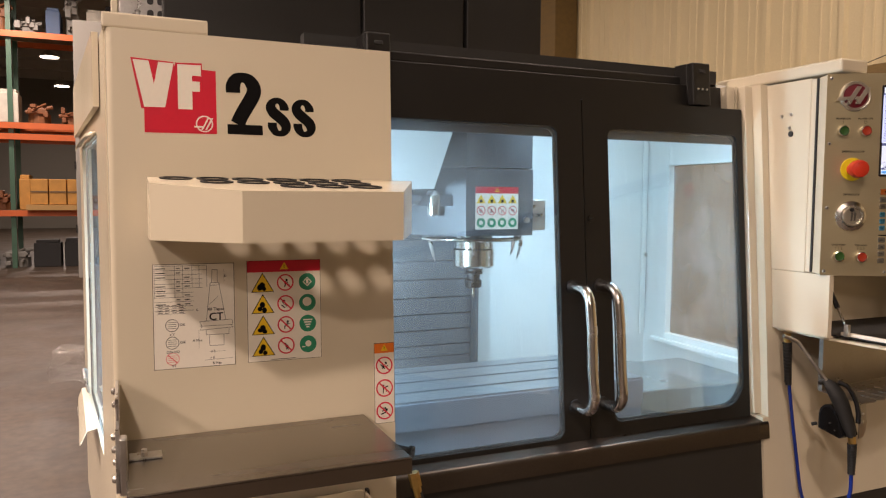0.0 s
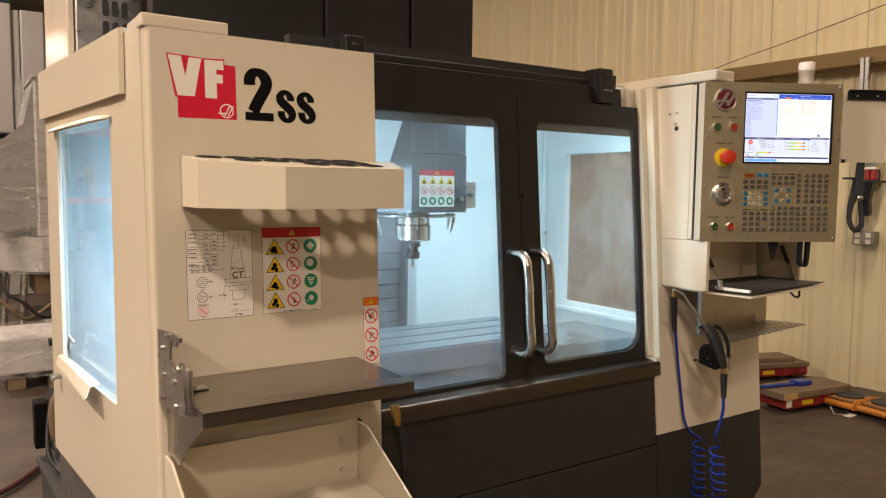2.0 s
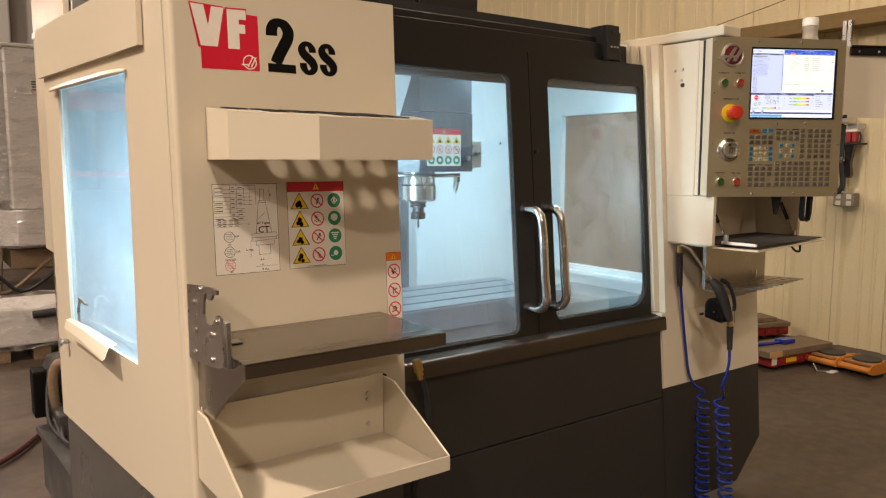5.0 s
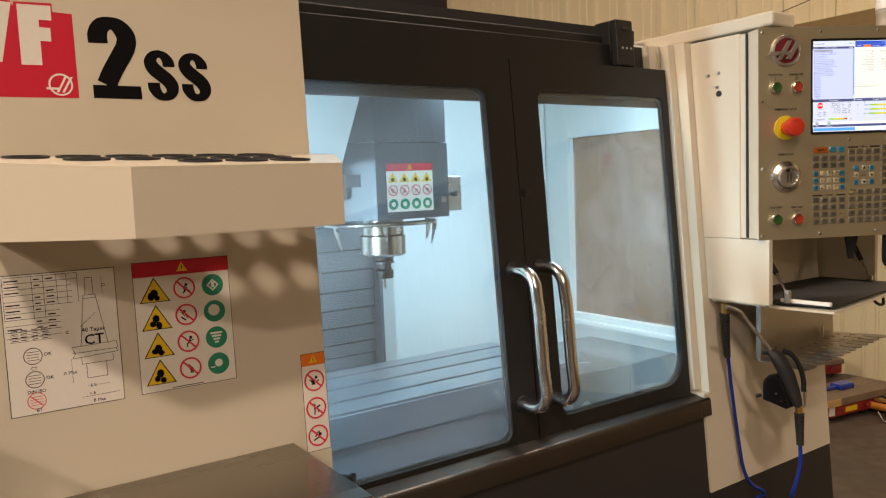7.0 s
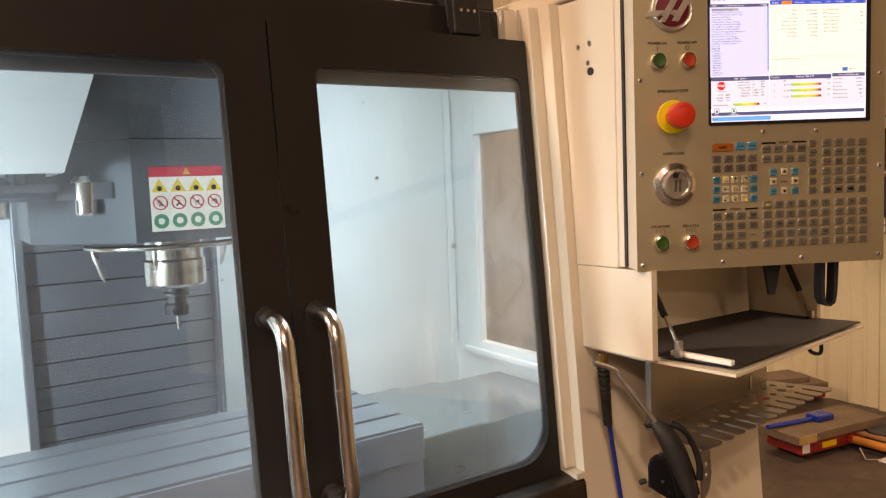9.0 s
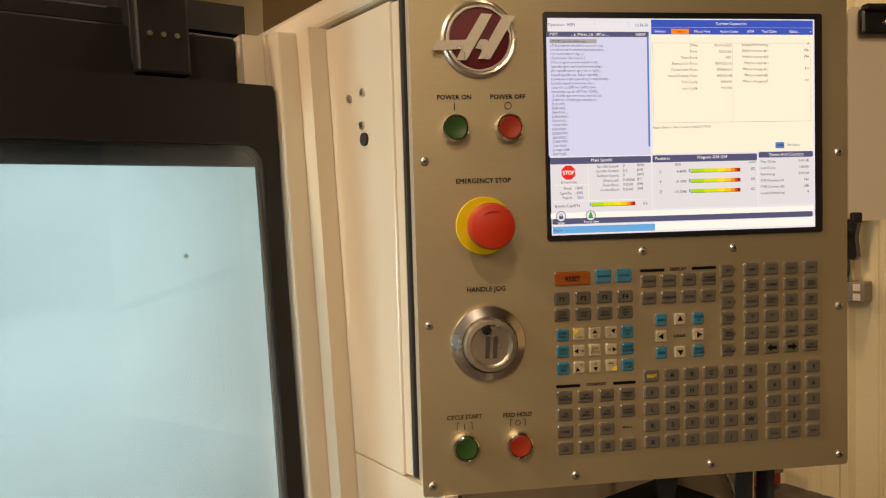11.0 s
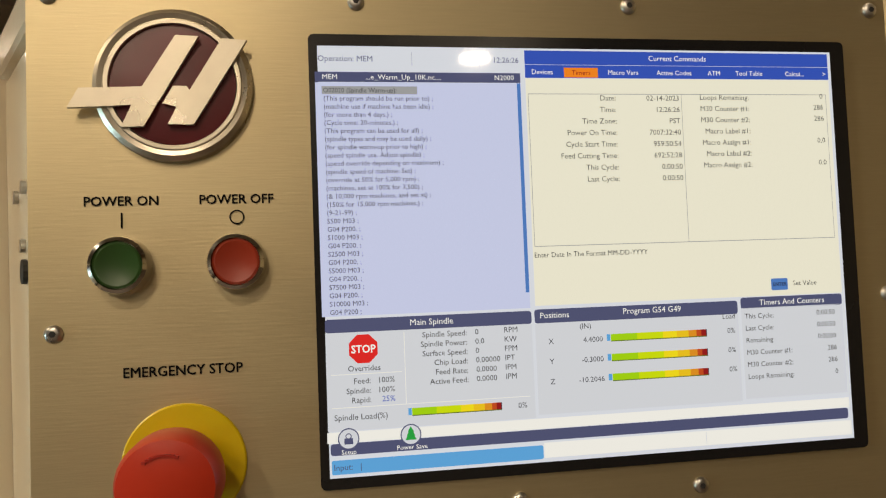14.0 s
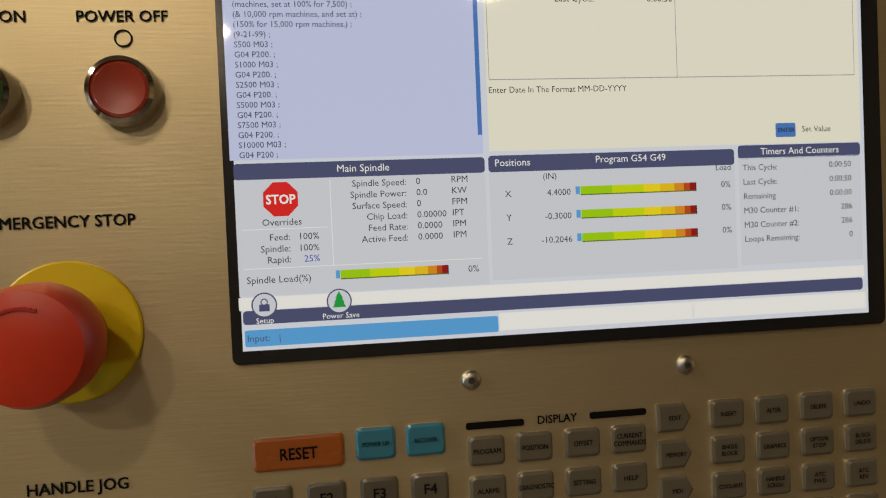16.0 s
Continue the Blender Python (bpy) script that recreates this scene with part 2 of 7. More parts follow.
def curve_pts(ctrl, n=8):
    """A smooth line through points."""
    c = [Vector(p) for p in ctrl]
    c = [c[0] * 2 - c[1]] + c + [c[-1] * 2 - c[-2]]
    out = []
    for a, b, d, e in zip(c, c[1:], c[2:], c[3:]):
        for i in range(n):
            t = i / n
            out.append(0.5 * (2 * b + (d - a) * t + (2 * a - 5 * b + 4 * d - e) * t * t + (3 * b - 3 * d + e - a) * t ** 3))
    out.append(c[-2])
    return out


def B():
    return bmesh.new()


def link(name, bm, mat, smooth=None):
    me = bpy.data.meshes.new(name)
    bm.to_mesh(me)
    bm.free()
    for m in mat if isinstance(mat, (list, tuple)) else [mat]:
        me.materials.append(m)
    if smooth:
        me.polygons.foreach_set("use_smooth", [True] * len(me.polygons))
        me.set_sharp_from_angle(angle=radians(smooth))
    return new(name, me)


def part(name, bm, mat, parent, label="", smooth=None):
    ob = link(name, bm, mat, smooth)
    ob.parent = parent
    ob.matrix_parent_inverse = rest(parent).inverted()
    if label:
        ob["label"] = label
    return ob


def rest(ob):
    m = ob.matrix_basis.copy()
    while ob.parent:
        m = ob.parent.matrix_basis @ ob.matrix_parent_inverse @ m
        ob = ob.parent
    return m


def thing(name, at, label, category, group="", kind=""):
    ob = new(name)
    ob.empty_display_size = 0.05
    ob.matrix_basis = Matrix.Translation(at)
    return tagged(ob, label, category, group, kind)


def whole(name, bm, mat, label="", category="", group="", kind="", smooth=None):
    """A thing or a piece of the setting that is one mesh."""
    return tagged(link(name, bm, mat, smooth), label, category, group, kind)

# ---------------------------------------------------------------- the hall
XW = 5.25
bm = B()
box(bm, -14, XW + 0.1, -16, 38, -0.15, 0.0)
whole("floor", bm, M["concrete"], "worn brown-grey concrete hall floor with cracks", "floor", kind="structure")

# ribbed sheet wall: ribs of three steps, 0.38 m apart
bm = B()
prof, y = [], -16.0
while y < 7.6:
    prof += [(XW, y), (XW, y + 0.05), (XW - 0.028, y + 0.072), (XW - 0.028, y + 0.112), (XW, y + 0.134),
             (XW, y + 0.20), (XW - 0.008, y + 0.207), (XW - 0.008, y + 0.222), (XW, y + 0.229),
             (XW, y + 0.29), (XW - 0.008, y + 0.297), (XW - 0.008, y + 0.312), (XW, y + 0.319)]
    y += 0.38
lo = [bm.verts.new((a, b, 0)) for a, b in prof]
hi = [bm.verts.new((a, b, 6.8)) for a, b in prof]
for i in range(len(prof) - 1):
    bm.faces.new((lo[i], lo[i + 1], hi[i + 1], hi[i]))
box(bm, XW + 0.03, XW + 0.12, -16, 38, 0, 6.8)
whole("wall_east", bm, M["tin"], "cream ribbed sheet-metal hall wall", "wall", kind="structure")
bm = B()
box(bm, XW - 0.17, XW - 0.03, -16, 5.6, 2.345, 2.455, bevel=0.006)
whole("trim", bm, M["timber"], "rough brown timber rail along the ribbed wall", "beam", kind="structure")
bm = B()
box(bm, XW - 0.30, XW + 0.02, 7.99, 9.4, 0, 6.8, bevel=0.01)
whole("trim", bm, M["timber"], "dark brown timber post at the end of the ribbed wall", "post", kind="structure")
for nm, b6 in (("wall_north", (-14, XW, 38, 38.15, 0, 6.8)), ("wall_south", (-14, XW, -16.15, -16, 0, 6.8)), ("wall_west", (-14.15, -14, -16, 38, 0, 6.8))):
    bm = B()
    box(bm, *b6)
    whole(nm, bm, M["plaster"], "plain painted hall wall", "wall", kind="structure")
bm = B()
box(bm, -14, XW, -16, 38, 6.8, 6.95)
for i in range(20):
    box(bm, -14, XW, -15 + i * 2.7, -14.88 + i * 2.7, 6.45, 6.8)
whole("ceiling", bm, M["roof"], "pale sheet roof on steel purlins", "ceiling", kind="structure")

# high-bay lamps
LAMPS = [(-1.4, -2.3), (-1.4, -10.6), (-6.8, -10.4), (-5.5, -4.5), (-1.9, 8.5), (-1.85, 25.4), (-1.95, 31.8), (-6.5, 8.5), (-1.9, 15.5)]
# unseen lamps added to brighten the machine's left side and the ribbed wall
FILL_LAMPS = [(-3.6, 2.6, 470), (3.5, 1.6, 105)]
lamp_glow = surface("lamp_lens", (0.8, 0.78, 0.7), 0.4, vary=0, emit=(1.0, 0.86, 0.66), strength=10)
first = None
for lx, ly, watts in [(a, b, {(-5.5, -4.5): 370, (-1.9, 8.5): 330, (-6.8, -10.4): 360, (-1.4, -10.6): 130}.get((a, b), 205)) for a, b in LAMPS] + FILL_LAMPS:
    if first is None:
        first = thing("high_bay_lamp", (lx, ly, 5.6), "round white high-bay lamp hanging from the roof", "lamp", "high-bay lamps")
        lathe_m = Matrix.Translation((lx, ly, 5.6))
        bm = B()
        lathe(bm, [(0.26, 0.0), (0.27, 0.02), (0.16, 0.16), (0.09, 0.22), (0.09, 0.32)], lathe_m)
        part("shade", bm, M["zinc"], first, smooth=40)
        bm = B()
        lathe(bm, [(0.25, -0.012), (0.25, 0.004)], lathe_m)
        part("lens", bm, lamp_glow, first, "glowing warm lens")
        bm = B()
        cyl(bm, (lx, ly, 5.9), (lx, ly, 6.78), 0.012, 8)
        part("rod", bm, M["zinc"], first)
    else:
        copy_thing(first, Matrix.Translation((lx, ly, 5.6)))
    area("lamp_light", look((lx, ly, 5.57), (lx, ly, 0)), 0.5, 0.5, watts, WARM, "DISK")

# ---------------------------------------------------------------- the machining centre: enclosure
KC, KD = 0.05, 0.083
YC, YD = 1.575, 1.680
mill = thing("machining_center", (1.15, 2.2, 0), "large cream and dark grey vertical machining center standing on the floor", "machine")

# cream left front with its return to the door
bm = B()
corner = [(0.047 - 0.012 * math.sin(radians(i * 15)), YC + 0.012 - 0.012 * math.cos(radians(i * 15))) for i in range(7)]
prism(bm, [(0.604, YC)] + corner + [(0.0335, YC + 0.038), (0.062, YC + 0.038), (0.062, YC + 0.03), (0.604, YC + 0.03)], 0.53, 1.782, "z", KC)
box(bm, 0.585, 0.604, YC + 0.031, YC + 0.085, 0.62, 1.78, KC)
part("front_panel", bm, M["cream"], mill, "cream powder-coated front panel", 35)
bm = B()
box(bm, 0.028, 0.222, YC + 0.003, YC + 0.16, 1.7826, 1.812, KC, 0.004)
part("cap_plate", bm, M["cream"], mill)


def side_y(y):
    """The outer side's x at depth y: it spreads a little towards the back."""
    return 0.035 - 0.0904 * (y - 1.6)


def side_prism(bm, y0, y1, z0, z1, inset=0.0, thick=0.008):
    pts = [(side_y(y0) - inset, y0), (side_y(y1) - inset, y1), (side_y(y1) - inset + thick, y1), (side_y(y0) - inset + thick, y0)]
    return prism(bm, pts, z0, z1)


bm = B()
edge = [(1.6155 + KC * (0.53 - 1), 0.53), (1.905, 0.53), (1.905, 1.79), (1.6155 + KC * 0.79, 1.79)]
lo_ = [bm.verts.new((side_y(y_), y_, z_)) for y_, z_ in edge]
hi_ = [bm.verts.new((side_y(y_) + 0.008, y_, z_)) for y_, z_ in edge]
bm.faces.new(lo_)
bm.faces.new(hi_[::-1])
for i in range(4):
    bm.faces.new((lo_[i], hi_[i], hi_[(i + 1) % 4], lo_[(i + 1) % 4]))
bmesh.ops.recalc_face_normals(bm, faces=bm.faces[:])
part("side_panel", bm, M["cream"], mill, "cream side panel round a tall window")
for a_ in ((2.52, 2.68, 0.53, 1.79), (1.905, 2.52, 0.53, 0.86), (1.905, 2.52, 1.60, 1.79)):
    bm = B()
    side_prism(bm, *a_)
    part("side_panel", bm, M["cream"], mill, "cream side panel round a tall window")
bm = B()
side_prism(bm, 1.905, 2.52, 0.86, 1.60, -0.012, 0.006)
pane = part("side_window", bm, M["glass_left"], mill, "clear bluish window pane")
pane.visible_shadow = False
bm = B()
side_prism(bm, 1.765, 2.70, 1.647, 1.80, 0.014, 0.012)
part("side_lid", bm, M["cream"], mill)
bm = B()
side_prism(bm, 1.62, 2.68, 0.0, 0.527, -0.012, 0.03)
box(bm, 0.05, 0.60, YC + 0.02, YC + 0.05, 0.0, 0.527, KC)
part("left_base", bm, M["grey_base"], mill, "dark grey base skirt")

# door header, lugs
# hidden bar, added to stop inside light showing above the doors
bm = B()
box(bm, 0.47, 1.76, 1.86, 1.90, 1.70, 1.86)
part("header_light_stop", bm, M["gap"], mill)
bm = B()
box(bm, 0.50, 1.72, YD + 0.05, YD + 0.12, 1.735, 1.80, KD, 0.003)
# this lower box sits unseen behind the doors, added to block leaking light
box(bm, 0.50, 1.746, YD + 0.020, YD + 0.13, 1.675, 1.727, KD)
part("door_header", bm, M["dark"], mill)
bm = B()
box(bm, 0.48, 1.60, YD + 0.075, YD + 0.16, 1.803, 1.828, KD, 0.004)
part("top_rail", bm, M["dark"], mill)
for x0, x1, z1 in ((0.598, 0.66, 1.858), (1.588, 1.652, 1.862)):
    bm = B()
    box(bm, x0, x1, YD + 0.02, YD + 0.045, 1.738, z1, KD, 0.004)
    box(bm, x0, x0 + 0.012, YD + 0.046, YD + 0.10, 1.752, z1, KD, 0.003)
    lug = part("lifting_lug", bm, M["dark"], mill)
    bm = B()
    box(bm, x0 + 0.02, x1 - 0.02, YD + 0.017, YD + 0.022, z1 - 0.03, z1 - 0.02, KD, 0.002)
    part("slot", bm, M["gap"], lug)
    for sx in (0.25, 0.5, 0.75):
        bm = B()
        sy = YD + 0.02 + KD * 0.78
        cyl(bm, (x0 + sx * (x1 - x0), sy, 1.785), (x0 + sx * (x1 - x0), sy - 0.003, 1.785), 0.0032, 10)
        part("bolt", bm, M["zinc"], lug)


def door(name, x0, x1, glass_loop, label):
    bm = B()
    holed(bm, rounded(x0, x1, 0.815, 1.73, 0.004, 2), [glass_loop], YD, YD + 0.016, KD)
    d = part(name, bm, M["dark"], mill, label)
    cx = sum(p[0] for p in glass_loop) / len(glass_loop)
    cz = sum(p[1] for p in glass_loop) / len(glass_loop)
    inset = [(p[0] - (0.0007 if p[0] > cx else -0.0007), p[1] - (0.0007 if p[1] > cz else -0.0007)) for p in glass_loop]
    shrink = [(p[0] - (0.006 if p[0] > cx else -0.006), p[1] - (0.006 if p[1] > cz else -0.006)) for p in glass_loop]
    bm = B()
    holed(bm, glass_loop, [shrink], YD + 0.010, YD + 0.015, KD)
    part("gasket", bm, M["black"], d)
    bm = B()
    xs = [p[0] for p in glass_loop]
    box(bm, min(xs) - 0.03, max(xs) + 0.03, YD + 0.030, YD + 0.042, 1.628, 1.668, KD, 0.002)
    part("inner_lip", bm, M["head"], d)
    bm = B()
    prism(bm, inset, YD + 0.0030, YD + 0.0085, "y", KD)
    g = part("pane", bm, M["glass"], d, "clear safety glass")
    g.visible_shadow = False
    return d


door_l = door("left_door", 0.47, 1.186, rounded(0.53, 1.108, 0.838, 1.653, 0.026), "dark grey sliding door with a large window, closed")
door_r = door("right_door", 1.189, 1.748, rounded(1.268, 1.727, 0.862, 1.653, (0.022, 0.075, 0.02, 0.02)), "dark grey sliding door with a window, closed")


def handle(x, parent):
    """A round bar bent at both ends, standing off the door."""
    y = lambda z, o: YD + KD * (z - 1) - o
    zt, zb, out, rad = 1.232, 0.918, 0.086, 0.046
    pts = [(x, y(zt, o), zt) for o in (0.0, 0.02)]
    pts += [(x, y(zt, out - rad + rad * math.sin(radians(a))), zt - rad + rad * math.cos(radians(a))) for a in range(0, 91, 9)]
    pts += [(x, y(z, out), z) for z in (1.14, 1.08, 1.02)]
    pts += [(x, y(zb, out - rad + rad * math.cos(radians(a))), zb + rad - rad * math.sin(radians(a))) for a in range(0, 91, 9)]
    pts += [(x, y(zb, o), zb) for o in (0.02, 0.0)]
    bm = B()
    tube(bm, pts, 0.0142, 16)
    h_ = part("handle", bm, M["steel_polish"], parent, "bent polished steel tube handle", 50)
    for z in (zt, zb):
        bm = B()
        cyl(bm, (x, y(z, 0.0005), z), (x, y(z, 0.004), z), 0.019, 20)
        part("washer", bm, M["black"], h_)


handle(1.142, door_l)
handle(1.228, door_r)
bm = B()
ly = YD + KD * 0.41
cyl(bm, (1.206, ly, 1.41), (1.206, ly - 0.004, 1.41), 0.010, 16)
cyl(bm, (1.206, ly - 0.004, 1.41), (1.206, ly - 0.007, 1.41), 0.006, 6)
part("lock", bm, M["black_gloss"], door_r)

# sill and the panel below the doors
bm = B()
prism(bm, [(YD - 0.045, 0.772)] + [(YD - 0.034 - 0.011 * math.cos(radians(a)), 0.810 + 0.011 * math.sin(radians(a))) for a in range(0, 82, 9)] + [(YD + 0.04, 0.832), (YD + 0.04, 0.76)], 0.607, 1.775, "x", 0.0)
for v in bm.verts:
    v.co.y += KD * (v.co.z - 1)
part("sill", bm, M["dark_sill"], mill, "dark grey metal door sill with worn shiny edge", 30)
bm = B()
box(bm, 0.607, 1.775, YD - 0.03, YD + 0.0, 0.522, 0.770, KD, 0.003)
part("lower_panel", bm, M["dark_low"], mill)
bm = B()
box(bm, 0.607, 1.775, YD - 0.03, YD + 0.0, 0.03, 0.518, KD, 0.003)
part("lower_panel", bm, M["dark_low"], mill)

# right column
bm = B()
box(bm, 1.752, 1.80, YD - 0.012, YD + 0.018, 0.836, 1.80, KD, 0.003)
box(bm, 1.757, 2.372, YD - 0.04, YD + 0.05, 0.556, 0.832, 0.075, 0.0)
box(bm, 1.779, 2.372, YD - 0.04, YD + 0.018, 0.8325, 1.80, 0.075, 0.0)
part("right_column", bm, M["cream"], mill, "cream right front column")
bm = B()
prism(bm, [(1.757, 0.10), (1.757, 0.553), (2.372, 0.553), (2.372, 0.25), (2.20, 0.10)], YD - 0.038, YD + 0.05, "y", 0.075)
part("right_base", bm, M["dark_low"], mill, "dark grey base skirt with a slanted corner")

bm = B()
box(bm, 1.722, 1.7505, YD + 0.03, YD + 0.10, 1.7305, 1.80, KD)
box(bm, 1.7507, 1.80, YD + 0.022, YD + 0.12, 1.7305, 1.8005, KD)
part("corner_filler", bm, M["cream"], mill)

# shell: right side with its window, back, added roof
XR = 2.315
bm = B()
box(bm, XR, XR + 0.03, 1.74, 1.96, 0.30, 1.80)
box(bm, XR, XR + 0.03, 2.712, 2.90, 0.30, 1.80)
box(bm, XR, XR + 0.03, 1.96, 2.712, 0.30, 0.862)
box(bm, XR, XR + 0.03, 1.96, 2.712, 1.615, 1.80)
part("right_side_wall", bm, M["cream_in"], mill)
bm = B()
for a in ((2.712, 2.775, 0.80, 1.735), (1.90, 1.96, 0.80, 1.735), (1.96, 2.712, 1.615, 1.735), (1.96, 2.712, 0.80, 0.862)):
    box(bm, XR - 0.010, XR - 0.001, *a, bevel=0.002)
frame_r = part("window_frame", bm, M["cream_in"], mill)
bm = B()
box(bm, XR - 0.032, XR - 0.011, 1.90, 2.79, 0.815, 0.838, bevel=0.006)
part("ledge", bm, M["cream_in"], frame_r)
bm = B()
box(bm, XR + 0.020, XR + 0.026, 1.96, 2.712, 0.862, 1.615)
pane = part("right_window", bm, M["glass_side"], mill)
pane.visible_shadow = False
# the back wall turns away a little towards the right corner
bm = B()
holed(bm, [(-0.028, 0.32), (1.80, 0.32), (1.80, 1.80), (-0.028, 1.80)], [[(0.86, 0.78), (1.36, 0.78), (1.36, 1.74), (0.86, 1.74)]], 2.755, 2.785)
part("back_wall", bm, M["cream_in"], mill, "white enamelled inner back wall")
bend = [(1.8001, 2.755)] + [(1.84 + 0.28 * a / 8, 2.755 + 0.049 * (a / 8) ** 2) for a in range(9)] + [(2.330, 2.878), (2.330, 2.905), (2.10, 2.83), (1.8001, 2.785)]
bm = B()
prism(bm, bend, 0.32, 1.80)
part("back_wall", bm, M["cream_in"], mill, "white enamelled inner back wall, bent at the corner", 30)
for sx, sz, sr in ((1.893, 1.722, 0.004), (1.970, 1.724, 0.004), (1.929, 1.471, 0.006), (1.46, 1.66, 0.004), (1.50, 1.49, 0.004), (1.385, 1.18, 0.005), (0.79, 1.19, 0.009), (0.80, 1.43, 0.006), (0.82, 1.43, 0.006), (0.62, 1.30, 0.005), (0.45, 1.05, 0.005)):
    bm = B()
    cyl(bm, (sx, 2.7545, sz), (sx, 2.750, sz), sr, 12)
    part("screw", bm, M["zinc"], mill)
bm = B()
prism(bm, [(2.272, 2.853), (2.311, 2.8665), (2.308, 2.8605), (2.275, 2.849)], 0.84, 1.78)
strip = part("corner_strip", bm, M["cream_in"], mill)
for sz, sr in ((1.506, 0.004), (1.207, 0.010), (0.909, 0.004)):
    bm = B()
    cyl(bm, (2.300, 2.8590, sz), (2.3025, 2.8510, sz), sr, 12)
    part("screw", bm, M["zinc"], strip)
# unseen roof sheet, added to keep the inside light from spilling upwards
bm = B()
prism(bm, [(0.03, 1.86), (2.345, 1.86), (2.345, 2.91), (-0.06, 2.91)], 1.801, 1.82)
part("added_roof", bm, M["cream_in"], mill)
bm = B()
box(bm, 0.06, 2.31, 1.76, 2.75, 0.28, 0.30)
part("sump_floor", bm, M["alu_in"], mill)

# tall dark covers standing over the roof
for x0, x1, y0 in ((0.165, 0.697, 2.135), (0.703, 1.020, 2.130), (1.028, 1.288, 2.125)):
    bm = B()
    box(bm, x0, x1, y0, 2.20 if x0 < 0.2 else 2.95, 1.826, 3.1, bevel=0.004)
    part("rear_cover", bm, M["dark"], mill)
bm = B()
box(bm, 0.1, 2.1, 2.93, 3.4, 0.06, 1.84, bevel=0.01)
part("rear_base", bm, M["dark_low"], mill)

# electrical cabinet with slots
bm = B()
box(bm, 0.06, 0.285, 2.86, 3.6, 0.06, 2.9, bevel=0.006)
ecab = part("electrical_cabinet", bm, M["zinc"], mill, "bare metal cabinet with rows of slots")
for r in range(9):
    for c in range(3):
        bm = B()
        prism(bm, rounded(0.150 + c * 0.033, 0.171 + c * 0.033, 1.90 + r * 0.075, 1.955 + r * 0.075, 0.009, 3), 2.853, 2.8595, "y")
        part("slot", bm, M["gap"], ecab)
bm = B()
box(bm, 0.035, 0.057, 2.87, 3.6, 1.0, 2.9, bevel=0.004)
part("cabinet_door", bm, M["cream"], ecab)

M["cover_light"] = surface("bright_way_cover", (0.42, 0.445, 0.455), 0.24, 0.65, vary=0.06, scale=7, rough_vary=0.04)
M["apron"] = surface("dark_blue_grey_apron", (0.29, 0.33, 0.40), 0.38, 0.2, vary=0.06, scale=4, rough_vary=0.04)
M["cover"] = surface("grey_way_cover", (0.155, 0.163, 0.18), 0.40, 0.4, vary=0.08, scale=5, rough_vary=0.05)
# ---------------------------------------------------------------- interior: column covers, table, head, changer
bm = B()
box(bm, 0.85, 1.37, 2.86, 2.88, 0.7, 1.74)
part("way_backing", bm, M["alu_in"], mill)
slats = (0.745, 0.786, 0.832, 0.879, 0.940, 1.004, 1.070, 1.142, 1.215, 1.302, 1.39, 1.48, 1.57, 1.66, 1.735)
for i, (z, zt) in enumerate(zip(slats, slats[1:])):      # telescoping covers, each a sheet prouder than the one below
    bm = B()
    y = 2.752 - 0.0022 * i
    prism(bm, [(y, z + 0.003), (y + 0.003, zt - 0.002), (2.858, zt - 0.001), (2.858, z + 0.003)], 0.868, 1.347, "x")
    part("way_cover", bm, M["cover"], mill)
for x0, w0 in ((0.845, 0.022), (1.348, 0.012)):
    bm = B()
    box(bm, x0, x0 + w0, 2.70, 2.85, 0.78, 1.74, bevel=0.003)
    part("way_rail", bm, M["cover"], mill)

TZ = 0.885
bm = B()
sl = [(1.985, TZ - 0.085), (1.985, TZ)]
for yy in (2.080, 2.197, 2.312):
    sl += [(yy - 0.008, TZ), (yy - 0.008, TZ - 0.018), (yy + 0.008, TZ - 0.018), (yy + 0.008, TZ)]
sl += [(2.385, TZ), (2.385, TZ - 0.085)]
prism(bm, sl, 0.20, 1.606, "x")
part("work_table", bm, M["cast"], mill, "grey cast work table with three slots")
bm = B()
box(bm, 0.25, 1.595, 2.02, 2.375, 0.60, TZ - 0.087)
part("saddle", bm, M["head"], mill)
bm = B()
prism(bm, [(1.987, TZ - 0.087), (2.008, TZ - 0.087), (2.008, 0.50), (1.90, 0.50), (1.90, 0.53), (1.981, 0.55)], 0.10, 1.604, "x")
part("front_apron", bm, M["apron"], mill)
bm = B()
box(bm, 0.20, 1.606, 1.9795, 1.9845, TZ - 0.086, TZ - 0.006, bevel=0.0015)
part("table_edge", bm, M["apron"], mill)
# the first box is darker, standing in for the shaded recess beside the table
for i, (x0, x1, y0, z1) in enumerate(((1.612, 1.672, 2.165, 0.742), (1.672, 1.890, 2.130, 0.788), (1.890, 2.038, 2.142, 0.780), (2.038, 2.30, 2.154, 0.772))):
    bm = B()
    box(bm, x0 + 0.001, x1 - 0.001, y0, 2.60, 0.45, z1, bevel=0.004)
    part("way_box", bm, M["cover_light"] if i else M["cover"], mill)

# spindle head
bm = B()
prism(bm, [(1.033, 2.13), (1.270, 2.13), (1.30, 2.22), (1.30, 2.70), (0.86, 2.70), (0.86, 2.36)], 1.345, 1.556)
head = part("spindle_head", bm, M["head"], mill, "dark grey spindle head with a warning sign")
bm = B()
prism(bm, [(1.036, 2.133), (1.268, 2.133), (1.298, 2.222), (1.298, 2.70), (0.862, 2.70), (0.862, 2.362)], 1.559, 1.79)
part("head_cover", bm, M["head"], head)
bm = B()
sp = Matrix.Translation((1.145, 2.305, 0)) @ Matrix.Translation((0, 0, 0.006))
lathe(bm, [(0.030, 1.222), (0.064, 1.226), (0.069, 1.232), (0.069, 1.285), (0.065, 1.29), (0.065, 1.345)], sp)
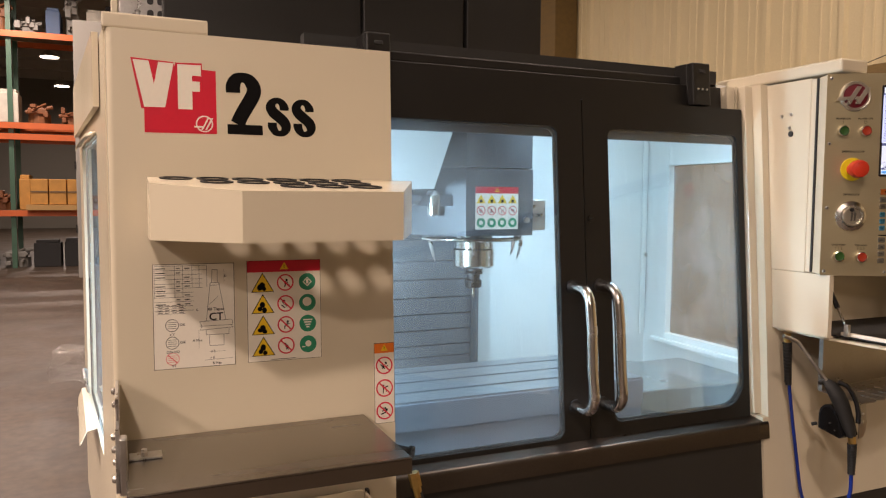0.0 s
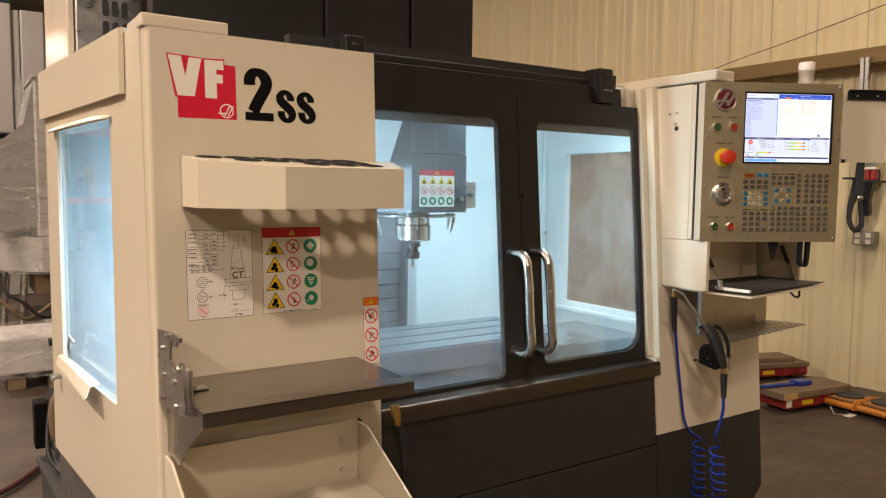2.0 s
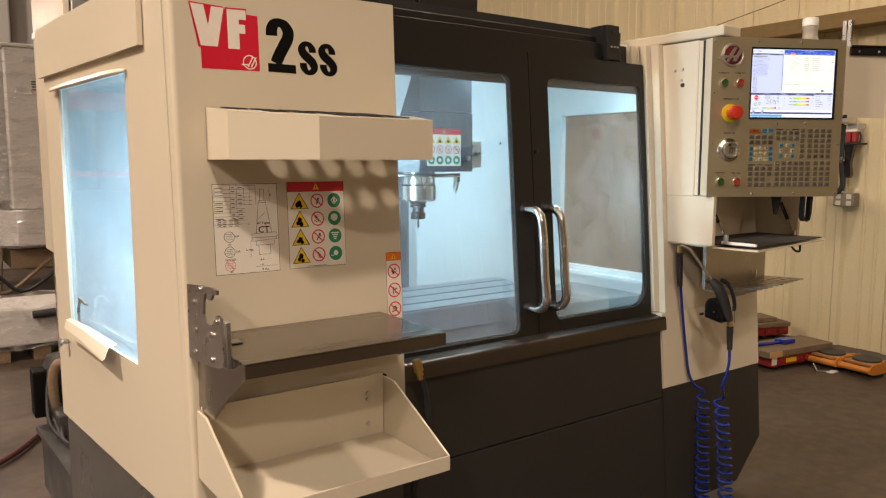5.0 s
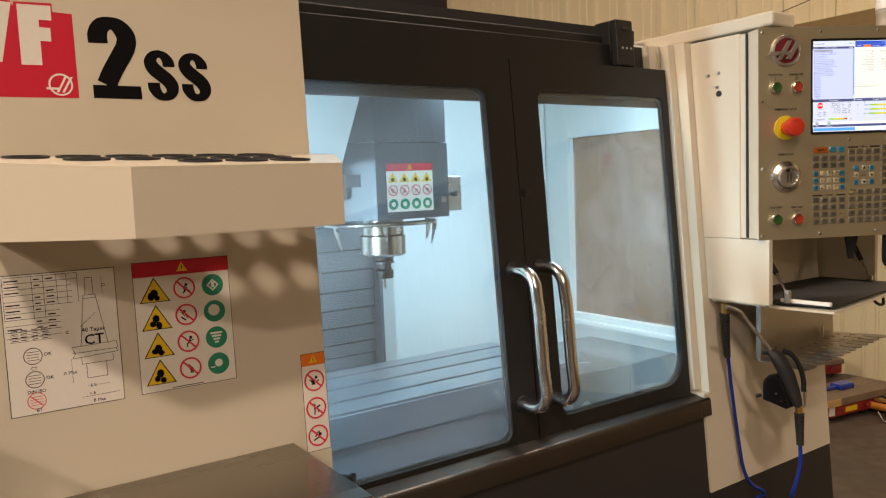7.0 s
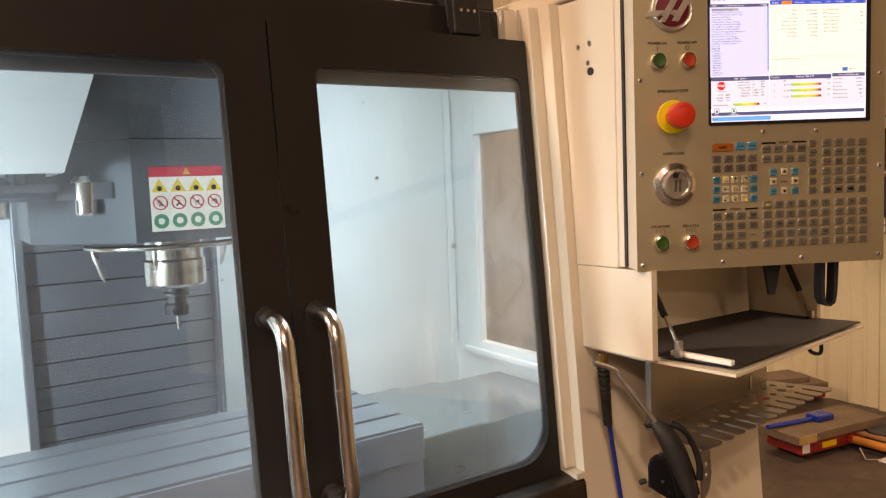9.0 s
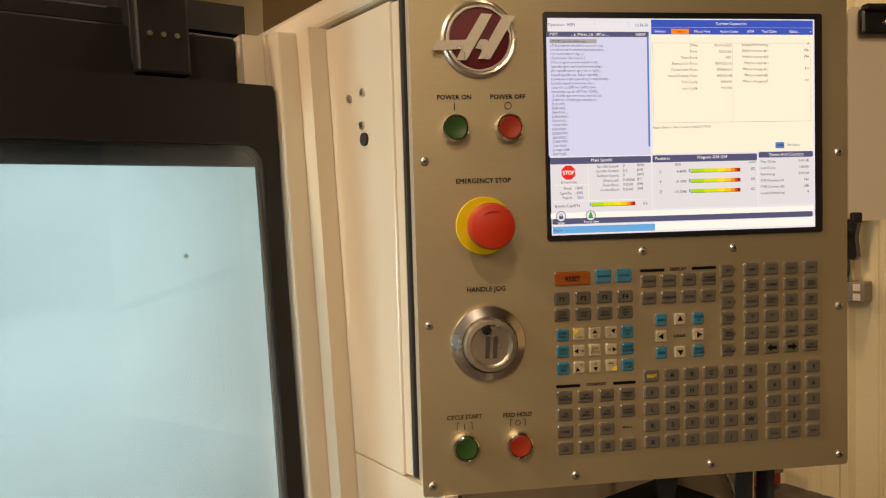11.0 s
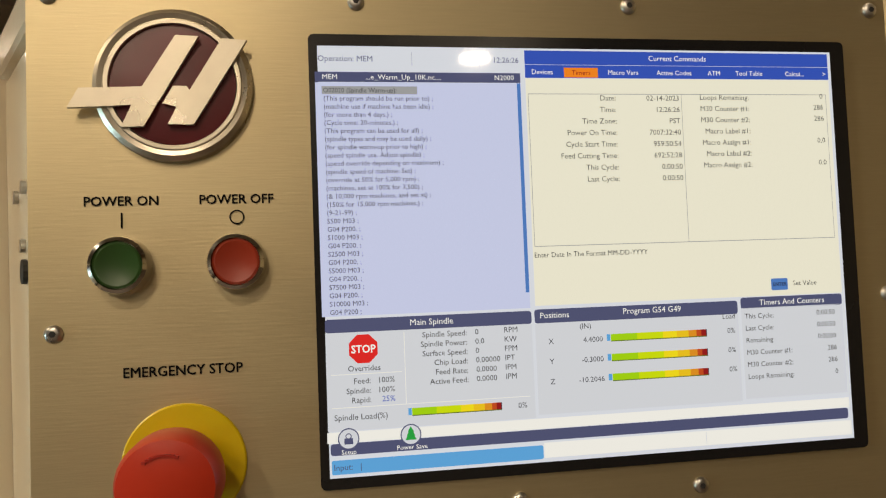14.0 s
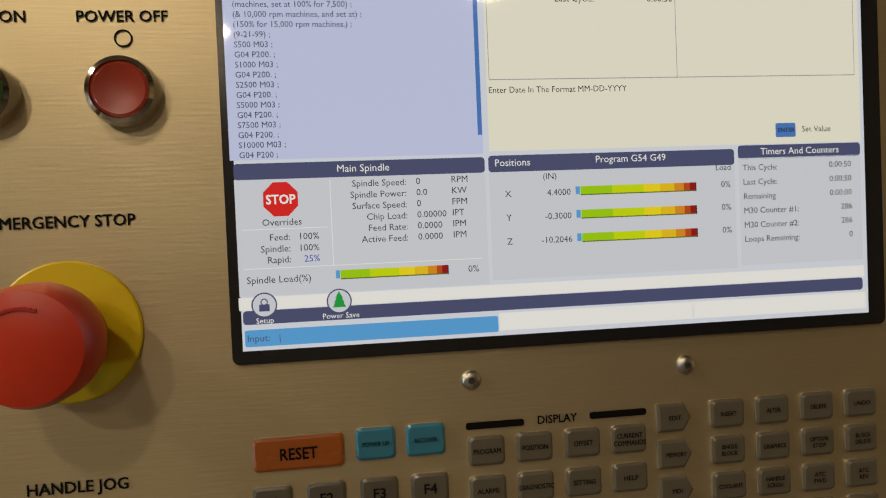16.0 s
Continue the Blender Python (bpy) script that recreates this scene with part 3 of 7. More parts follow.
part("spindle_nose", bm, M["steel_polish"], head, "bright steel spindle nose", 30)
bm = B()
lathe(bm, [(0.014, 1.155), (0.026, 1.157), (0.028, 1.162), (0.028, 1.180), (0.024, 1.184), (0.022, 1.186), (0.022, 1.200), (0.031, 1.203), (0.031, 1.209), (0.027, 1.212), (0.031, 1.215), (0.031, 1.221), (0.024, 1.224), (0.024, 1.235)], sp)
part("tool_holder", bm, surface("blackened_tool_steel", (0.09, 0.09, 0.095), 0.28, 0.9, vary=0.1), head, "blackened steel tool holder", 30)
bm = B()
lathe(bm, [(0.001, 1.120), (0.004, 1.126), (0.004, 1.155)], sp, 10)
part("drill", bm, M["steel_polish"], head)
bm = B()
ring = [(1.135 + 0.172 * math.cos(a), 2.31 + 0.165 * math.sin(a), 1.331) for a in [radians(180 + i * 12) for i in range(16)]]
tube(bm, ring, 0.007, 10)
part("coolant_ring", bm, M["steel_polish"], head, smooth=40)
for ang, dx, dz in ((196, 0.018, 0.060), (248, 0.004, 0.035), (300, -0.010, 0.036), (333, -0.016, 0.056)):
    ax, ay = 1.135 + 0.172 * math.cos(radians(ang)), 2.31 + 0.165 * math.sin(radians(ang))
    bm = B()
    cyl(bm, (ax, ay, 1.326), (ax + dx * 0.3, ay, 1.318 - dz * 0.3), 0.0065, 10)
    cyl(bm, (ax + dx * 0.3, ay, 1.318 - dz * 0.3), (ax + dx * 0.7, ay, 1.318 - dz * 0.75), 0.0045, 8)
    cyl(bm, (ax + dx * 0.7, ay, 1.318 - dz * 0.75), (ax + dx, ay, 1.318 - dz), 0.0035, 8, 0.002)
    part("coolant_nozzle", bm, M["zinc"], head)
bm = B()
box(bm, 1.272, 1.33, 2.15, 2.17, 1.36, 1.46, bevel=0.002)
cyl(bm, (1.30, 2.15, 1.41), (1.30, 2.12, 1.41), 0.008, 10)
part("air_block", bm, M["zinc"], head)
bm = B()
cyl(bm, (1.245, 2.13, 1.395), (1.245, 2.118, 1.395), 0.009, 12)
part("bolt", bm, M["zinc"], head)

# tool changer cover, slanted, and its carousel plate
bm = B()
prism(bm, [(0.10, 1.49), (0.905, 1.49), (0.975, 1.69), (0.985, 1.79), (0.10, 1.79)], 2.08, 2.10, "y")
prism(bm, [(0.895, 1.49), (0.905, 1.49), (0.985, 1.79), (0.975, 1.79)], 2.101, 2.6, "y")
changer = part("tool_changer", bm, M["cream_in"], mill, "white slanted tool changer cover")
bm = B()
lathe(bm, [(0.10, 1.44), (0.33, 1.445), (0.34, 1.455), (0.34, 1.468), (0.10, 1.475)], Matrix.Translation((0.66, 2.42, 0)), 40)
part("carousel", bm, M["head"], changer)
bm = B()
lathe(bm, [(0.05, 1.40), (0.07, 1.405), (0.07, 1.44), (0.10, 1.445), (0.10, 1.488), (0.04, 1.489)], Matrix.Translation((0.70, 2.22, 0)), 24)
part("hub", bm, M["steel_polish"], changer, smooth=40)

bm = B()
prism(bm, [(0.50, 2.17), (0.86, 2.17), (0.90, 2.19), (1.00, 2.165), (1.034, 2.175), (1.034, 2.215), (1.00, 2.25), (0.90, 2.26), (0.50, 2.29)], 1.438, 1.472)
arm = part("changer_arm", bm, M["head"], changer, "dark steel tool changer arm")
for ax, ay, r0, r1 in ((0.955, 2.20, 0.028, 0.018), (0.79, 2.23, 0.040, 0.026)):
    bm = B()
    lathe(bm, [(r1, 1.405), (r1 + 0.004, 1.41), (r1 + 0.004, 1.4375), (r0, 1.4379), (r0, 1.4725), (r1, 1.486)], Matrix.Translation((ax, ay, 0)), 24)
    part("gripper_hub", bm, M["steel_polish"], arm, smooth=35)

# work light inside the enclosure; the upright left one is an unseen added fill
bm = B()
box(bm, 1.42, 2.05, 1.90, 1.96, 1.765, 1.795, bevel=0.004)
part("inner_light", bm, glow("work_light_lens", COOL, 6.0), mill, "long white work light under the roof")
bm = B()
box(bm, 0.075, 0.10, 1.80, 1.88, 1.08, 1.46, bevel=0.004)
part("inner_light", bm, glow("added_light_lens_left", COOL, 6.0), mill, "upright white fill light added out of view on the inner side wall")
area("inner_light_lamp", look((1.70, 1.955, 1.755), (1.70, 2.5, 0.9)), 0.6, 0.06, 9, COOL)
area("inner_light_lamp", look((0.115, 1.86, 1.28), (0.95, 2.25, 0.88)), 0.06, 0.36, 29, COOL)

# ---------------------------------------------------------------- housing, pocket, fold-down shelf, rack
bm = B()
box(bm, 1.803, 1.818, 1.545, 1.70, 1.262, 1.798, bevel=0.003)
box(bm, 1.803, 1.818, 1.462, 1.70, 1.092, 1.2618)
box(bm, 1.8195, 2.384, 1.56, 1.70, 1.264, 1.798)
housing = part("arm_housing", bm, M["cream"], mill, "cream sheet-metal housing behind the control pendant")
bm = B()
box(bm, 1.806, 1.814, 1.5305, 1.5445, 1.266, 1.795)
part("recess", bm, M["cream"], housing)
# near-black strip painted in for the shade between housing and pendant case
bm = B()
box(bm, 1.8065, 1.8135, 1.525, 1.5302, 1.266, 1.795)
part("gap_shade", bm, M["gap"], housing, "dark strip put in for the shade of the gap")
for yy, zz, r in ((1.640, 1.703, 0.0045), (1.608, 1.706, 0.0045), (1.612, 1.668, 0.0045), (1.607, 1.651, 0.008)):
    bm = B()
    cyl(bm, (1.8035, yy, zz), (1.800, yy, zz), r, 12)
    part("screw" if r < 0.006 else "knockout", bm, M["zinc"] if r < 0.006 else M["gap"], housing)
bm = B()
box(bm, 1.800, 1.90, 1.450, 2.10, 1.803, 1.838, bevel=0.006)
part("arm_cap", bm, M["cream"], mill)

bm = B()
box(bm, 1.8195, 2.40, 1.672, 1.687, 1.092, 1.262)
box(bm, 2.385, 2.40, 1.48, 1.671, 1.092, 1.262)
box(bm, 1.8195, 2.384, 1.48, 1.671, 1.083, 1.0915)
pocket = part("pocket", bm, M["cream"], mill, "open cream storage pocket below the pendant")
bm = B()
prism(bm, [(1.832, 1.492), (1.852, 1.318), (2.418, 1.388), (2.400, 1.492)], 1.080, 1.086)
flap = part("fold_down_shelf", bm, M["cream"], mill, "folded-down pocket door with a black mat")
bm = B()
prism(bm, [(1.826, 1.668), (1.838, 1.49), (1.872, 1.330), (2.408, 1.392), (2.382, 1.49), (2.382, 1.668)], 1.0925, 1.0955)
part("mat", bm, M["black"], flap, "black rubber mat")
bm = B()
box(bm, -0.006, 0.006, 0.0, 0.128, 0.0, 0.010, bevel=0.002)
bm.transform(Matrix.Translation((1.858, 1.462, 1.0958)) @ Matrix.Rotation(radians(184), 4, "Z"))
part("edge_bar", bm, M["white"], flap, "white edge bar")
for x0, x1, y0_, y1_, z0_, z1_ in ((1.850, 1.846, 1.510, 1.437, 1.236, 1.118), (2.374, 2.366, 1.548, 1.484, 1.222, 1.104)):
    bm = B()
    mx_, my_, mz_ = 0.45 * x0 + 0.55 * x1, 0.45 * y0_ + 0.55 * y1_, 0.45 * z0_ + 0.55 * z1_
    cyl(bm, (x0, y0_, z0_), (mx_, my_, mz_), 0.007, 10)
    strut = part("gas_strut", bm, M["black_gloss"], flap)
    bm = B()
    cyl(bm, (mx_, my_, mz_), (x1, y1_, z1_), 0.0035, 8)
    part("rod", bm, M["steel_polish"], strut)
    bm = B()
    box(bm, x1 - 0.006, x1 + 0.006, y1_ - 0.007, y1_ + 0.007, 1.0965, z1_ + 0.012, bevel=0.002)
    part("end_fitting", bm, M["zinc"], strut)
bm = B()
tube(bm, curve_pts([(2.20, 1.40, 1.074), (2.215, 1.39, 1.055), (2.24, 1.387, 1.052), (2.255, 1.395, 1.074)], 4), 0.004, 8)
part("pull_loop", bm, M["black"], flap)

rack = thing("tool_rack", (2.1, 1.55, 0.92), "stainless perforated tool rack plate fixed under the pocket", "rack")
RK = Matrix.Translation((1.895, 1.548, 0.918)) @ Matrix.Rotation(math.atan2(0.058, 0.48), 4, "Z")     # along the rack, back, up
bm = B()
box(bm, -0.012, 0.492, 0.0, 0.0025, 0.003, 0.160)
bm.transform(RK)
back_plate = part("back_plate", bm, M["rack_steel"], rack, "dull steel back plate")
bm = B()
box(bm, -0.0155, -0.0125, -0.010, 0.0025, 0.003, 0.160)
bm.transform(RK)
part("folded_edge", bm, M["rack_steel"], back_plate)
outer, pitch = [(-0.012, -0.001), (-0.036, -0.142)], 0.0445
for i in range(11):      # rounded slots that open to the front edge, with a toothed lip between them
    cx = 0.034 + i * pitch
    outer += [(cx - 0.022, -0.148), (cx - 0.0065, -0.142)] + [(cx + 0.0065 * math.cos(radians(a)), -0.098 + 0.0065 * math.sin(radians(a))) for a in range(180, -1, -30)] + [(cx + 0.0065, -0.142)]
outer += [(0.510, -0.148), (0.530, -0.140), (0.492, -0.001)]
holes = []
for i in range(11):
    cx = 0.040 + i * pitch * 0.98
    r1, r2 = (0.0125, 0.0065) if i % 2 else (0.0095, 0.0080)
    holes.append([(cx + r1 * math.cos(radians(a)), -0.066 + r1 * math.sin(radians(a))) for a in range(0, 360, 30)])
    holes.append([(cx - 0.016 + r2 * math.cos(radians(a)), -0.030 + r2 * math.sin(radians(a))) for a in range(0, 360, 30)])
bm = B()
holed(bm, outer, holes, 0.0, 0.003)
for v in bm.verts:
    v.co = Vector((v.co.x, v.co.z, v.co.y))
bmesh.ops.recalc_face_normals(bm, faces=bm.faces[:])
bm.transform(RK)
part("perforated_plate", bm, M["rack_steel"], rack, "perforated steel plate with a toothed front")
bm = B()
prism(bm, [(0.385, 0.004), (0.395, 0.004), (0.395, 0.034), (0.390, 0.040), (0.385, 0.034)], -0.012, -0.009, "y")
bm.transform(RK)
part("tab", bm, M["zinc"], rack)
bm = B()      # end bent down to carry the holster
prof_ = [(0.0, 0.0), (0.028, -0.003), (0.036, -0.012), (0.040, -0.030), (0.046, -0.070), (0.040, -0.092), (0.026, -0.100), (0.0, -0.092)]
prism(bm, [(p[0] * 2.1, p[1]) for p in prof_], -0.002, 0.001, "y")
bm.transform(Matrix.Translation((1.862, 1.402, 0.917)) @ Matrix.Rotation(radians(27), 4, "Z"))
end_plate = part("bent_end", bm, M["rack_steel"], rack, "bent-down steel end plate")
for dz in (-0.030, -0.052):
    bm = B()
    lathe(bm, [(0.0055, 0.0), (0.0055, 0.002), (0.003, 0.004), (0.001, 0.0042)], Matrix.Translation((1.886, 1.4105, 0.917 + dz)) @ Matrix.Rotation(radians(27), 4, "Z") @ Matrix.Rotation(radians(90), 4, "X"), 14)
    part("rivet", bm, M["zinc"], end_plate)

gun = thing("air_gun", (1.83, 1.42, 0.74), "black air blow gun with bent nozzle in its holder", "air gun")


def swell(bm, ctrl, n=12, k=5):
    """A rounded body along points, each with its own radius."""
    c = curve_pts([Vector(p[:3]) for p in ctrl], k)
    rad = [p[3] for p in ctrl]
    side = Vector((0, 1, 0))
    rings = []
    for i, p in enumerate(c):
        f = min(i / k, len(rad) - 1.001)
        r = rad[int(f)] + (rad[int(f) + 1] - rad[int(f)]) * (f - int(f))
        d = (c[min(i + 1, len(c) - 1)] - c[max(i - 1, 0)]).normalized()
        up = side.cross(d).normalized()
        rings.append([bm.verts.new(p + r * (up * math.cos(2 * math.pi * j / n) + 0.8 * side * math.sin(2 * math.pi * j / n))) for j in range(n)])
    for a, b in zip(rings, rings[1:]):
        for j in range(n):
            bm.faces.new((a[j], a[(j + 1) % n], b[(j + 1) % n], b[j]))
    bm.faces.new(rings[0][::-1])
    bm.faces.new(rings[-1])
    bmesh.ops.recalc_face_normals(bm, faces=bm.faces[:])
    return bm


bm = B()
swell(bm, [(1.799, 1.458, 0.978, 0.008), (1.806, 1.449, 0.966, 0.017), (1.816, 1.438, 0.945, 0.022), (1.826, 1.428, 0.915, 0.023), (1.833, 1.418, 0.880, 0.020), (1.837, 1.409, 0.850, 0.017), (1.838, 1.403, 0.832, 0.012)])
gun_body = part("body", bm, M["black"], gun, smooth=60)
bm = B()
swell(bm, [(1.790, 1.470, 0.968, 0.006), (1.800, 1.462, 0.972, 0.010), (1.812, 1.452, 0.966, 0.010)], 10)
part("hook", bm, M["black"], gun_body, smooth=60)
bm = B()
tube(bm, curve_pts([(1.812, 1.430, 0.978), (1.830, 1.414, 0.966), (1.846, 1.404, 0.935), (1.853, 1.398, 0.900), (1.852, 1.397, 0.870)], 5), 0.0065, 8)
part("lever", bm, M["black_gloss"], gun_body, smooth=60)
arch = [(1.486, 0.838), (1.486, 0.880), (1.480, 0.896), (1.468, 0.907), (1.452, 0.910), (1.438, 0.902), (1.424, 0.872), (1.412, 0.832), (1.420, 0.826)]
bm = B()
prism(bm, arch, 1.812, 1.872, "x")
pouch = part("holster", bm, M["black_gloss"], gun, "black plastic holster cup")
# black plate on the solid cup paints the dark of its opening
bm = B()
prism(bm, [(1.449 + (y_ - 1.449) * 0.84, 0.866 + (z_ - 0.866) * 0.84) for y_, z_ in arch], 1.8095, 1.8115, "x")
part("mouth", bm, M["ink"], pouch)
for dz in (0.0, 0.016):
    bm = B()
    cyl(bm, (1.8093, 1.446 - dz, 0.862 - dz), (1.806, 1.446 - dz, 0.862 - dz), 0.003, 8)
    part("rivet", bm, M["zinc"], pouch)
bm = B()
cyl(bm, (1.812, 1.492, 0.848), (1.800, 1.496, 0.846), 0.005, 10)
part("peg", bm, M["black"], pouch)
bm = B()
tube(bm, curve_pts([(1.803, 1.455, 0.972), (1.778, 1.479, 1.020), (1.757, 1.500, 1.060), (1.748, 1.508, 1.076), (1.728, 1.513, 1.086), (1.704, 1.518, 1.095)], 5), 0.0050, 10)
part("nozzle", bm, M["zinc"], gun, "bent bright nozzle tube", 50)
bm = B()
cyl(bm, (1.838, 1.403, 0.834), (1.837, 1.400, 0.815), 0.010, 12)
part("brass_fitting", bm, surface("brass", (0.55, 0.36, 0.12), 0.3, 1.0), gun)
M["brass"] = bpy.data.materials["brass"]
bm = B()
for i in range(11):
    cyl(bm, (1.837 - 0.0009 * i, 1.400 - 0.0008 * i, 0.815 - 0.0075 * i), (1.837 - 0.0009 * i, 1.400 - 0.0008 * i, 0.811 - 0.0075 * i), 0.0125 - 0.0003 * i, 10)
cyl(bm, (1.837, 1.400, 0.816), (1.827, 1.391, 0.735), 0.0085, 10)
part("strain_relief", bm, M["black"], gun)

M["blue"] = surface("blue_polyurethane_hose", (0.008, 0.030, 0.25), 0.22, vary=0.06, spec=0.6)
hose = thing("coil_hose", (1.95, 1.55, 0.0), "blue coiled air hose hanging from the machine to the floor", "hose")
bm = B()
cyl(bm, (1.812, 1.60, 1.082), (1.812, 1.60, 1.055), 0.010, 10)
part("brass_fitting", bm, M["brass"], hose)
bm = B()
for i in range(12):
    cyl(bm, (1.812 + 0.0008 * i, 1.60, 1.055 - 0.010 * i), (1.812 + 0.0008 * i, 1.60, 1.048 - 0.010 * i), 0.013 - 0.0003 * i, 10)
cyl(bm, (1.812, 1.60, 1.056), (1.823, 1.60, 0.93), 0.009, 10)
part("strain_relief", bm, M["black"], hose)


def coil(cx, cy, z0, z1, r0, r1, turns, phase=0.0):
    pts, n = [], int(turns * 16)
    for i in range(n + 1):
        a, s = 2 * math.pi * turns * i / n + phase, i / n
        r = r0 + (r1 - r0) * s
        pts.append((cx[0] + (cx[1] - cx[0]) * s + r * math.cos(a), cy + 0.8 * r * math.sin(a), z0 + (z1 - z0) * s + 0.003 * math.sin(0.7 * a)))
    return pts


left = curve_pts([(1.822, 1.60, 0.95), (1.845, 1.602, 0.83), (1.868, 1.60, 0.70), (1.880, 1.59, 0.60), (1.905, 1.58, 0.55), (1.932, 1.56, 0.53)], 6)
bm = B()
tube(bm, left + coil((1.915, 1.940), 1.55, 0.515, 0.02, 0.023, 0.030, 17, 0.6), 0.0050, 8)
part("left_run", bm, M["blue"], hose, smooth=60)
right = curve_pts([(1.828, 1.392, 0.74), (1.822, 1.388, 0.69), (1.810, 1.392, 0.64), (1.808, 1.402, 0.605), (1.845, 1.42, 0.572), (1.885, 1.44, 0.545)], 6)
bm = B()
tube(bm, right + coil((1.872, 1.950), 1.445, 0.53, 0.02, 0.025, 0.030, 16, 0.4), 0.0050, 8)
part("right_run", bm, M["blue"], hose, smooth=60)

# ---------------------------------------------------------------- control pendant
PU = Vector((0.8823, -0.4708, 0))      # along the control face
PN = Vector((-0.4708, -0.8823, 0))     # out of it
P0 = Vector((1.795, 1.475, 0))
FACE = Matrix(((PU.x, 0, PN.x, P0.x), (PU.y, 0, PN.y, P0.y), (0, 1, 0, 0), (0, 0, 0, 1)))  # u, z, out -> world


def onto(bm, m=FACE):
    bm.transform(m)
    bmesh.ops.recalc_face_normals(bm, faces=bm.faces[:])
    return bm


def fbox(bm, u0, u1, z0, z1, a, b, bevel=0.0, seg=2):
    t = B()
    box(t, u0, u1, z0, z1, a, b, 0.0, bevel, seg)
    me = bpy.data.meshes.new("tmp")
    t.to_mesh(me)
    t.free()
    bm.from_mesh(me)
    bpy.data.meshes.remove(me)
    return bm


def quad(bm, u0, u1, z0, z1, h):
    bm.faces.new([bm.verts.new((u, z, h)) for u, z in ((u0, z0), (u1, z0), (u1, z1), (u0, z1))])
    return bm


def poly(bm, pts, a, b):
    """A flat shape in u, z between two heights over the face."""
    lo, hi = [bm.verts.new((p[0], p[1], a)) for p in pts], [bm.verts.new((p[0], p[1], b)) for p in pts]
    bm.faces.new(lo[::-1])
    bm.faces.new(hi)
    for i in range(len(pts)):
        j = (i + 1) % len(pts)
        bm.faces.new((lo[i], lo[j], hi[j], hi[i]))
    return bm


def disc(u, z, r, n=24, squash=1.0, start=0.0):
    return [(u + r * math.cos(start + 2 * math.pi * i / n), z + squash * r * math.sin(start + 2 * math.pi * i / n)) for i in range(n)]


def hoop(bm, u, z, r, w, a, b, n=32):
    """A flat ring."""
    for i in range(n):
        t0, t1 = 2 * math.pi * i / n, 2 * math.pi * (i + 1) / n
        q = [(u + rr * math.cos(t), z + rr * math.sin(t)) for rr, t in ((r - w, t0), (r, t0), (r, t1), (r - w, t1))]
        poly(bm, q, a, b)
    return bm


def letters(bm, body, u, z, cap, h, align="LEFT", wide=1.0, bold=0.0):
    """Raised writing: cap is the capitals' height, h its height over the face; z is the middle of the capitals."""
    cu = bpy.data.curves.new("writing", "FONT")
    cu.body, cu.size, cu.align_x, cu.resolution_u = body, 1.0, align, 2
    ob = bpy.data.objects.new("writing", cu)
    me = bpy.data.meshes.new_from_object(ob)
    s = cap / 0.70
    me.transform(Matrix.Translation((u, z - cap / 2, h)) @ Matrix.Diagonal((s * wide, s, 1, 1)))
    # heavier strokes: the same letters laid over one another, a hair apart
    for du, dz, dh in ((-1, -1, 0), (2, 0, 1), (0, 2, 1), (-2, 0, 1)) if bold else ((0, 0, 0),):
        me.transform(Matrix.Translation((du * bold * s, dz * bold * s, dh * 0.00002)))
        bm.from_mesh(me)
    bpy.data.objects.remove(ob)
    bpy.data.curves.remove(cu)
    bpy.data.meshes.remove(me)
    return bm


pendant = thing("control_pendant", (2.02, 1.40, 1.26), "machine control pendant with lit screen, buttons and keypad on brushed metal", "control panel")
bm = B()
fbox(bm, -0.0095, 0.4765, 1.2625, 1.7985, -0.085, -0.002, 0.004)
part("case", onto(bm), M["cream"], pendant, "cream painted case")
bm = B()
poly(bm, rounded(-0.0105, 0.4775, 1.2615, 1.7995, 0.004, 3), -0.0015, 0.0)
part("face_plate", onto(bm), M["alu"], pendant, "brushed warm-grey metal face plate")

M["chrome"] = surface("chrome_ring", (0.70, 0.68, 0.64), 0.10, 1.0, vary=0.02)
M["satin"] = surface("satin_badge_metal", (0.58, 0.53, 0.43), 0.30, 0.9, vary=0.05, scale=30)
for u, z in ((0.0, 1.787), (0.156, 1.787), (0.312, 1.788), (0.467, 1.789), (0.001, 1.615), (0.001, 1.444), (0.0, 1.273), (0.467, 1.617), (0.467, 1.444),
             (0.467, 1.274), (0.156, 1.273), (0.312, 1.274), (0.2358, 1.514), (0.3409, 1.514)):
    bm = B()
    lathe(bm, [(0.0046, 0.0), (0.0046, 0.001), (0.0036, 0.0022), (0.002, 0.0025)], Matrix.Translation((u, z, 0)), 16)
    s = part("screw", onto(bm), M["zinc"], pendant, smooth=40)
    bm = B()
    poly(bm, disc(u, z, 0.0017, 6), 0.0022, 0.0028)
    part("socket", onto(bm), M["gap"], s)

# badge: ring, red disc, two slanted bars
bm = B()
lathe(bm, [(0.0400, 0.0), (0.0395, 0.004), (0.0370, 0.006), (0.0345, 0.0052), (0.0338, 0.0060), (0.0318, 0.0060), (0.0312, 0.003)], Matrix.Translation((0.0613, 1.740, 0)), 48)
badge = part("badge", onto(bm), M["satin"], pendant, "round metal badge with a dark red field", 25)
bm = B()
lathe(bm, [(0.0311, 0.003), (0.0311, 0.0042), (0.016, 0.0055), (0.001, 0.0058)], Matrix.Translation((0.0613, 1.740, 0)), 40)
part("red_field", onto(bm), M["dkred"], badge, smooth=40)
